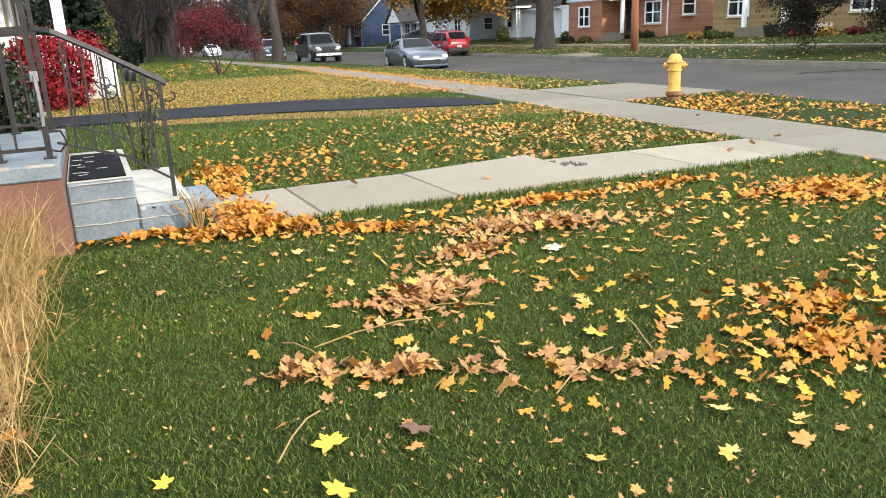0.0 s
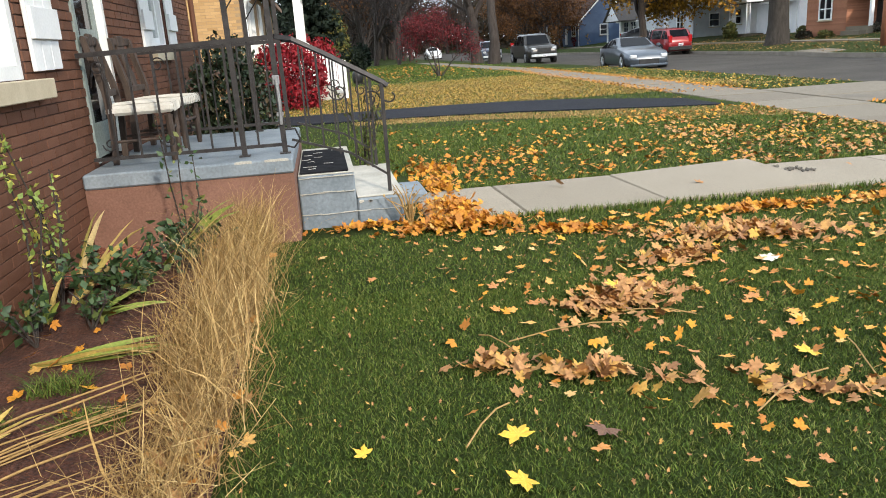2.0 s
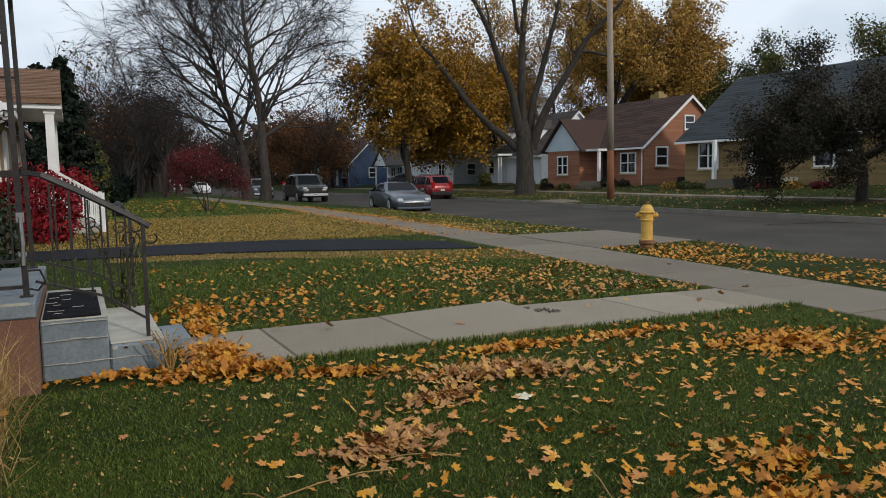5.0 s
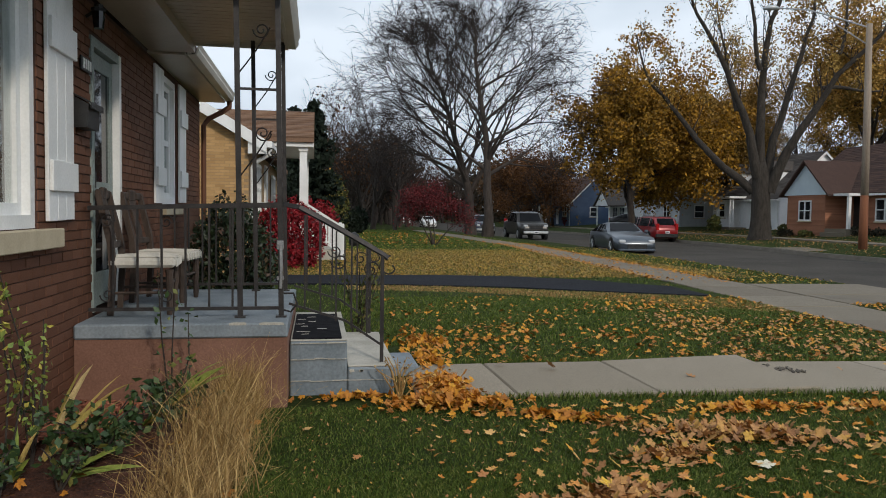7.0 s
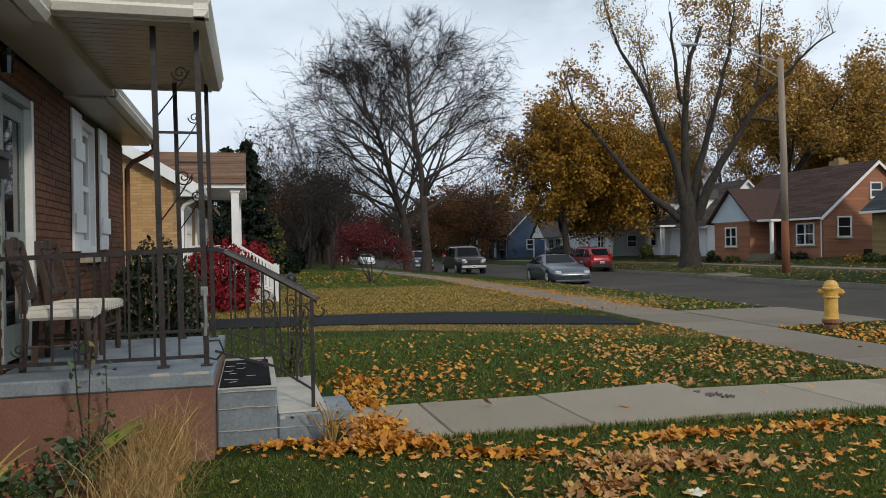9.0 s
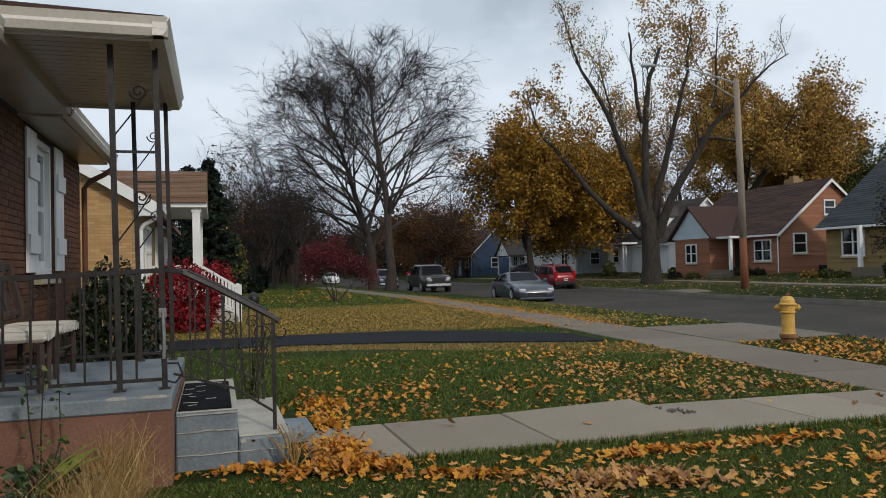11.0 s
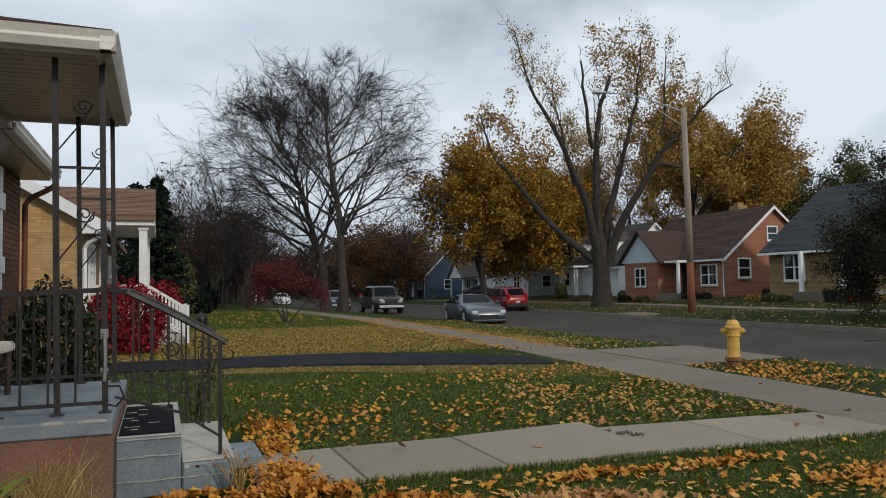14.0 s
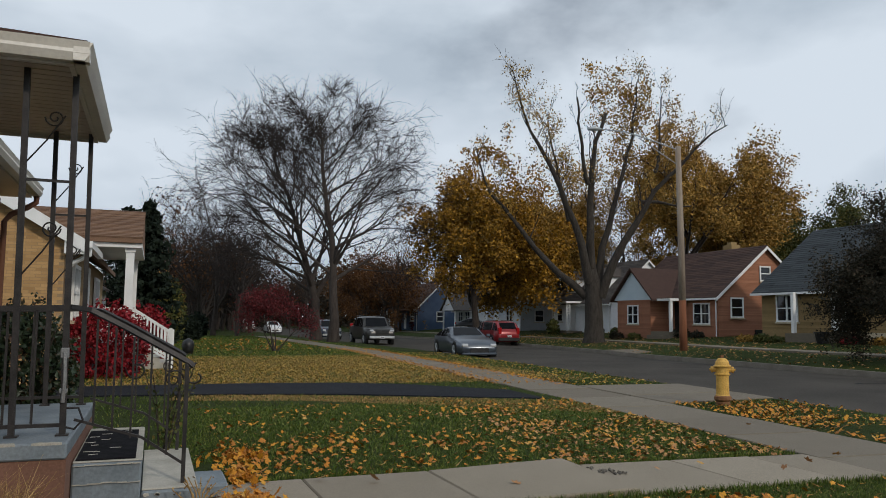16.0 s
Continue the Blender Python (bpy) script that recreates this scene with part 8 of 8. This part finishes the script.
def straw_row(seed, n, x_of, y0, y1, height, lean):
    """Arching dry grass stalks along a row."""
    q = random.Random(seed)
    vs, fs = [], []
    for k in range(n):
        y = q.uniform(y0, y1)
        x = x_of(y) + q.gauss(0, 0.085)
        h = height * q.uniform(0.35, 1.25)
        a = q.uniform(0, 6.28)
        lean_k = lean * (1.4 if q.random() < 0.15 else 0.8)
        ex, ey = math.cos(a) * lean_k * h * q.uniform(0.1, 1.7) + 0.05 * h, math.sin(a) * lean_k * h * q.uniform(0.1, 1.7)
        w = q.uniform(0.0008, 0.0019) if q.random() < 0.96 else q.uniform(0.003, 0.005)
        px, py = -math.sin(a), math.cos(a)
        px, py = q.uniform(-1, 1), q.uniform(-1, 1)
        m = math.hypot(px, py) or 1
        px, py = px / m * w, py / m * w
        b = len(vs)
        droop = q.uniform(0.0, 0.4)
        kx, ky = q.gauss(0, 0.06), q.gauss(0, 0.06)
        for f, wf in ((0, 1), (0.35, 1), (0.7, 0.8), (1.0, 0.25)):
            cx, cy, cz = x + ex * f ** 1.8 + kx * math.sin(f * 4.2), y + ey * f ** 1.8 + ky * math.sin(f * 5.0), 0.01 + h * (f - droop * f ** 3)
            vs += [(cx - px * wf, cy - py * wf, cz), (cx + px * wf, cy + py * wf, cz + 0.0005)]
        for j in range(3):
            fs.append((b + 2 * j, b + 2 * j + 1, b + 2 * j + 3, b + 2 * j + 2))
    return vs, fs


for k, (y0, y1) in enumerate(((1.9, 2.7), (2.7, 3.5), (3.5, 4.3), (4.3, 5.0), (5.0, 5.6))):
    vs, fs = straw_row(300 + k, 980 if k else 640, lambda y: -0.315 + 0.03 * math.sin(y * 5), y0, y1, 0.45 if k else 0.32, 0.45)
    g = thing("ornamental_grass", (-0.38, (y0 + y1) / 2, 0), "clump of dry straw-coloured ornamental grass", "grass clump", "ornamental grass row")
    o = raw("dry_blades", [(x + 0.38, y - (y0 + y1) / 2, z) for x, y, z in vs], fs, STRAW, g)
    tagged(o, kind="stuff")


litter("bed_leaves", np.stack([np.random.default_rng(7).normal(-0.33, 0.10, 260), np.random.default_rng(8).uniform(1.9, 5.6, 260), np.full(260, 0.04)], 1), 0.055, LEAF_TAN, "dry leaves caught in the ornamental grass", 34, 0.6)


def leafy_plant(name, label, at, stems, height, spread, leaf, n, m, seed, cat="plant", stem_m=None, flat=False):
    q = random.Random(seed)
    p = thing(name, at, label, cat)
    pts = []
    for k in range(stems):
        a = q.uniform(0, 6.28)
        tip = Vector((math.cos(a) * spread * q.uniform(0.3, 1), math.sin(a) * spread * q.uniform(0.3, 1), height * q.uniform(0.6, 1.0)))
        if flat:
            tip.x = abs(tip.x) * 0.3
        mid = tip * 0.5 + Vector((q.gauss(0, 0.03), q.gauss(0, 0.03), 0.06))
        part("stem", tube(bmesh.new(), [(0, 0, -0.02), mid, tip], [0.006, 0.005, 0.003], 5), stem_m or BARK_DARK, p, local=True)
        for j in range(n):
            f = q.uniform(0.25, 1)
            c = mid.lerp(tip, f * 2 - 1) if f > 0.5 else Vector((0, 0, 0)).lerp(mid, f * 2)
            pts.append((c, None))
    v, f = leaf_cloud(pts, 1, leaf, leaf * 1.1, seed)
    tagged(np_mesh("leaves", v, f, m, p), kind="stuff")
    return p


leafy_plant("rose_plant", "low dark green rose with yellowing leaves", (-0.95, 4.45, 0.05), 14, 0.36, 0.42, 0.027, 30, ROSE_GREEN, 1)
leafy_plant("rose_plant", "low leafy green rose by the porch wall", (-0.66, 4.95, 0.05), 10, 0.40, 0.30, 0.026, 28, ROSE_GREEN, 2)
leafy_plant("rose_plant", "leafy green plant by the brick wall", (-1.22, 3.85, 0.05), 7, 0.26, 0.22, 0.026, 18, ROSE_GREEN, 3)
leafy_plant("rose_plant", "small green weed in the mulch", (-1.0, 4.0, 0.05), 6, 0.20, 0.25, 0.024, 12, ROSE_GREEN, 4)
leafy_plant("tall_rose", "tall rose cane with small leaves before the porch", (-0.72, 5.35, 0.03), 3, 1.02, 0.12, 0.024, 20, PLANT_GREEN, 5)
leafy_plant("wall_vine", "thin leafy vine standing against the brick wall", (WX + 0.13, 4.1, 0.02), 2, 1.45, 0.12, 0.020, 60, VINE_LEAF, 6, flat=True)
leafy_plant("wall_vine", "thin leafy vine spreading on the brick wall", (WX + 0.14, 4.45, 0.02), 6, 0.85, 0.36, 0.017, 30, VINE_LEAF, 9, flat=True)
leafy_plant("trailing_vine", "trailing green vine on the step railing", (0.62, 7.72, 0.0), 10, 1.0, 0.35, 0.02, 30, CROWN_GREEN, 8)
leafy_plant("trailing_vine", "dry weeds beside the lower step", (0.86, 5.78, 0.0), 14, 0.34, 0.28, 0.012, 6, STRAW, 10, stem_m=STRAW)


def iris(at, seed, n, ln, aim, fan, rise, m, label):
    """A sheaf of sword leaves: aim is the heading in degrees, fan its spread, rise the slope of the lowest and the highest."""
    q = random.Random(seed)
    p = thing("iris_plant", at, label, "plant", "iris plants")
    for k in range(n):
        a = radians(aim + q.uniform(-fan, fan))
        l = ln * q.uniform(0.6, 1.1)
        up = radians(q.uniform(*rise))
        e = Vector((math.cos(a) * math.cos(up), math.sin(a) * math.cos(up), math.sin(up)))
        side = e.cross(Vector((q.gauss(0, 0.5), q.gauss(0, 0.5), 1))).normalized()
        fold = side.cross(e).normalized()
        w = q.uniform(0.014, 0.025)
        droop = q.uniform(0.02, 0.25)
        bm = bmesh.new()
        prev = None
        for f, wf in ((0, 0.8), (0.2, 1), (0.4, 1), (0.6, 0.9), (0.8, 0.62), (0.92, 0.3), (1, 0.05)):
            c = e * l * f + Vector((0, 0, -droop * l * f ** 3))
            c.z = max(c.z, 0.015)
            row = [bm.verts.new(c - side * w * wf), bm.verts.new(c - fold * 0.005 * wf), bm.verts.new(c + side * w * wf)]
            if prev:
                for j in range(2):
                    bm.faces.new((prev[j], prev[j + 1], row[j + 1], row[j]))
            prev = row
        part("blade", bm, m if q.random() < 0.8 else IRIS_DRY, p, local=True)


iris((-1.13, 3.52, 0.05), 2, 12, 0.72, -4, 13, (4, 16), IRIS, "green iris fan flopped over the mulch")
iris((-1.26, 4.12, 0.05), 5, 5, 0.30, 60, 80, (50, 85), IRIS, "short green iris tuft by the wall")
iris((-1.22, 4.45, 0.05), 1, 7, 0.7, 10, 30, (42, 75), IRIS_DRY, "withered yellow iris leaning from the wall")
iris((-1.05, 4.15, 0.05), 6, 6, 0.45, 10, 60, (12, 30), IRIS, "yellowing iris blades in the mulch")
iris((-0.81, 4.95, 0.08), 3, 9, 0.68, -12, 14, (32, 52), IRIS, "yellow-green iris leaning over dry grass")
iris((-1.12, 2.55, 0.05), 7, 9, 0.42, 20, 70, (8, 40), IRIS_DRY, "withered iris leaves on the mulch")
for k, (x, y) in enumerate(((-0.92, 3.24), (-0.68, 2.85), (-1.15, 2.9))):
    v, f = blades(420, (x - 0.12, x + 0.12), (y - 0.09, y + 0.09), 0.07, 0.0022, 500 + k, None, 0.9)
    v[:, 2] += 0.045
    tagged(np_mesh("grass_tuft", v, f, GRASS), "green grass tuft in the mulch", "grass tuft", kind="stuff")
r_s = random.Random(19)
for k in range(14):
    x, y, a, ln = r_s.uniform(-1.25, -0.75), r_s.uniform(2.1, 2.8), r_s.uniform(0.2, 0.8), r_s.uniform(0.4, 0.8)
    st = thing("dry_stalk", (x, y, 0.07), "thin dry stalk lying over the mulch", "stalk", "dry stalks")
    part("stem", tube(bmesh.new(), [(-0.3 * ln, -0.3 * ln * a, 0.0), (0.1, 0.1 * a + 0.01, 0.03), (0.7 * ln, 0.7 * ln * a, r_s.uniform(0.02, 0.1))], [0.004, 0.004, 0.002], 5), STRAW, st, local=True)
# cut stalks lying across the bed
for k, (a, b) in enumerate((((-1.35, 2.35, 0.10), (-0.35, 3.15, 0.16)), ((-1.3, 2.6, 0.08), (-0.5, 2.95, 0.2)), ((-1.2, 2.2, 0.07), (-0.4, 2.7, 0.12)))):
    s = thing("dry_stalk", ((a[0] + b[0]) / 2, (a[1] + b[1]) / 2, 0.07), "long dry stalk leaning across the bed", "stalk", "dry stalks")
    part("stem", tube(bmesh.new(), [a, tuple((p + q2) / 2 + 0.02 for p, q2 in zip(a, b)), b], [0.006, 0.005, 0.003], 5), STRAW, s)

# ---- bricks of the front wall, last ----
rows = brick_rows(1.2, HY1, 0.0, EAVE - 0.02, HOLES)
near = [b for b in rows if 2.3 < b[0] < 4.7 and 0.1 < b[1] < 1.9 and b[2] > 0.195]
near = sorted(near, key=lambda b: (b[0] - 3.2) ** 2 + (b[1] - 0.9) ** 2)[:300]
near_set = set(near)


def brick_mesh(length):
    bm = bmesh.new()
    box(bm, -0.016, 0.0, 0.0, length, 0.0, 0.061)
    bmesh.ops.bevel(bm, geom=[e for e in bm.edges if all(v.co.x > -0.001 for v in e.verts)], offset=0.0025, segments=1, affect="EDGES")
    me = bpy.data.meshes.new("brick")
    bm.to_mesh(me)
    bm.free()
    me.materials.append(BRICK_BROWN)
    return me


full = brick_mesh(0.207)
r_k = random.Random(6)
inv = chain(front_wall).inverted()
for y, z, ln in near:
    o = new("brick", full)
    o.parent = front_wall
    o.matrix_basis = inv @ Matrix.Translation((WX - 0.003 + r_k.uniform(-0.001, 0.0015), y, z + 0.0025))
vs, fs = [], []
for y, z, ln in rows:
    if (y, z, ln) in near_set:
        continue
    x1, x0 = WX - 0.003 + r_k.uniform(-0.001, 0.0015), WX - 0.013
    z0, z1 = z + 0.0025, z + 0.0635
    b = len(vs)
    c = 0.0025
    vs += [(x0, y, z0), (x0, y + ln, z0), (x0, y + ln, z1), (x0, y, z1), (x1, y + c, z0 + c), (x1, y + ln - c, z0 + c), (x1, y + ln - c, z1 - c), (x1, y + c, z1 - c)]
    fs += [(b + 4, b + 5, b + 6, b + 7), (b, b + 1, b + 5, b + 4), (b + 1, b + 2, b + 6, b + 5), (b + 2, b + 3, b + 7, b + 6), (b + 3, b, b + 4, b + 7)]
wm = chain(front_wall).inverted()
tagged(raw("brick", [tuple(wm @ Vector(p)) for p in vs], fs, BRICK_BROWN_FAR, front_wall), kind="stuff")
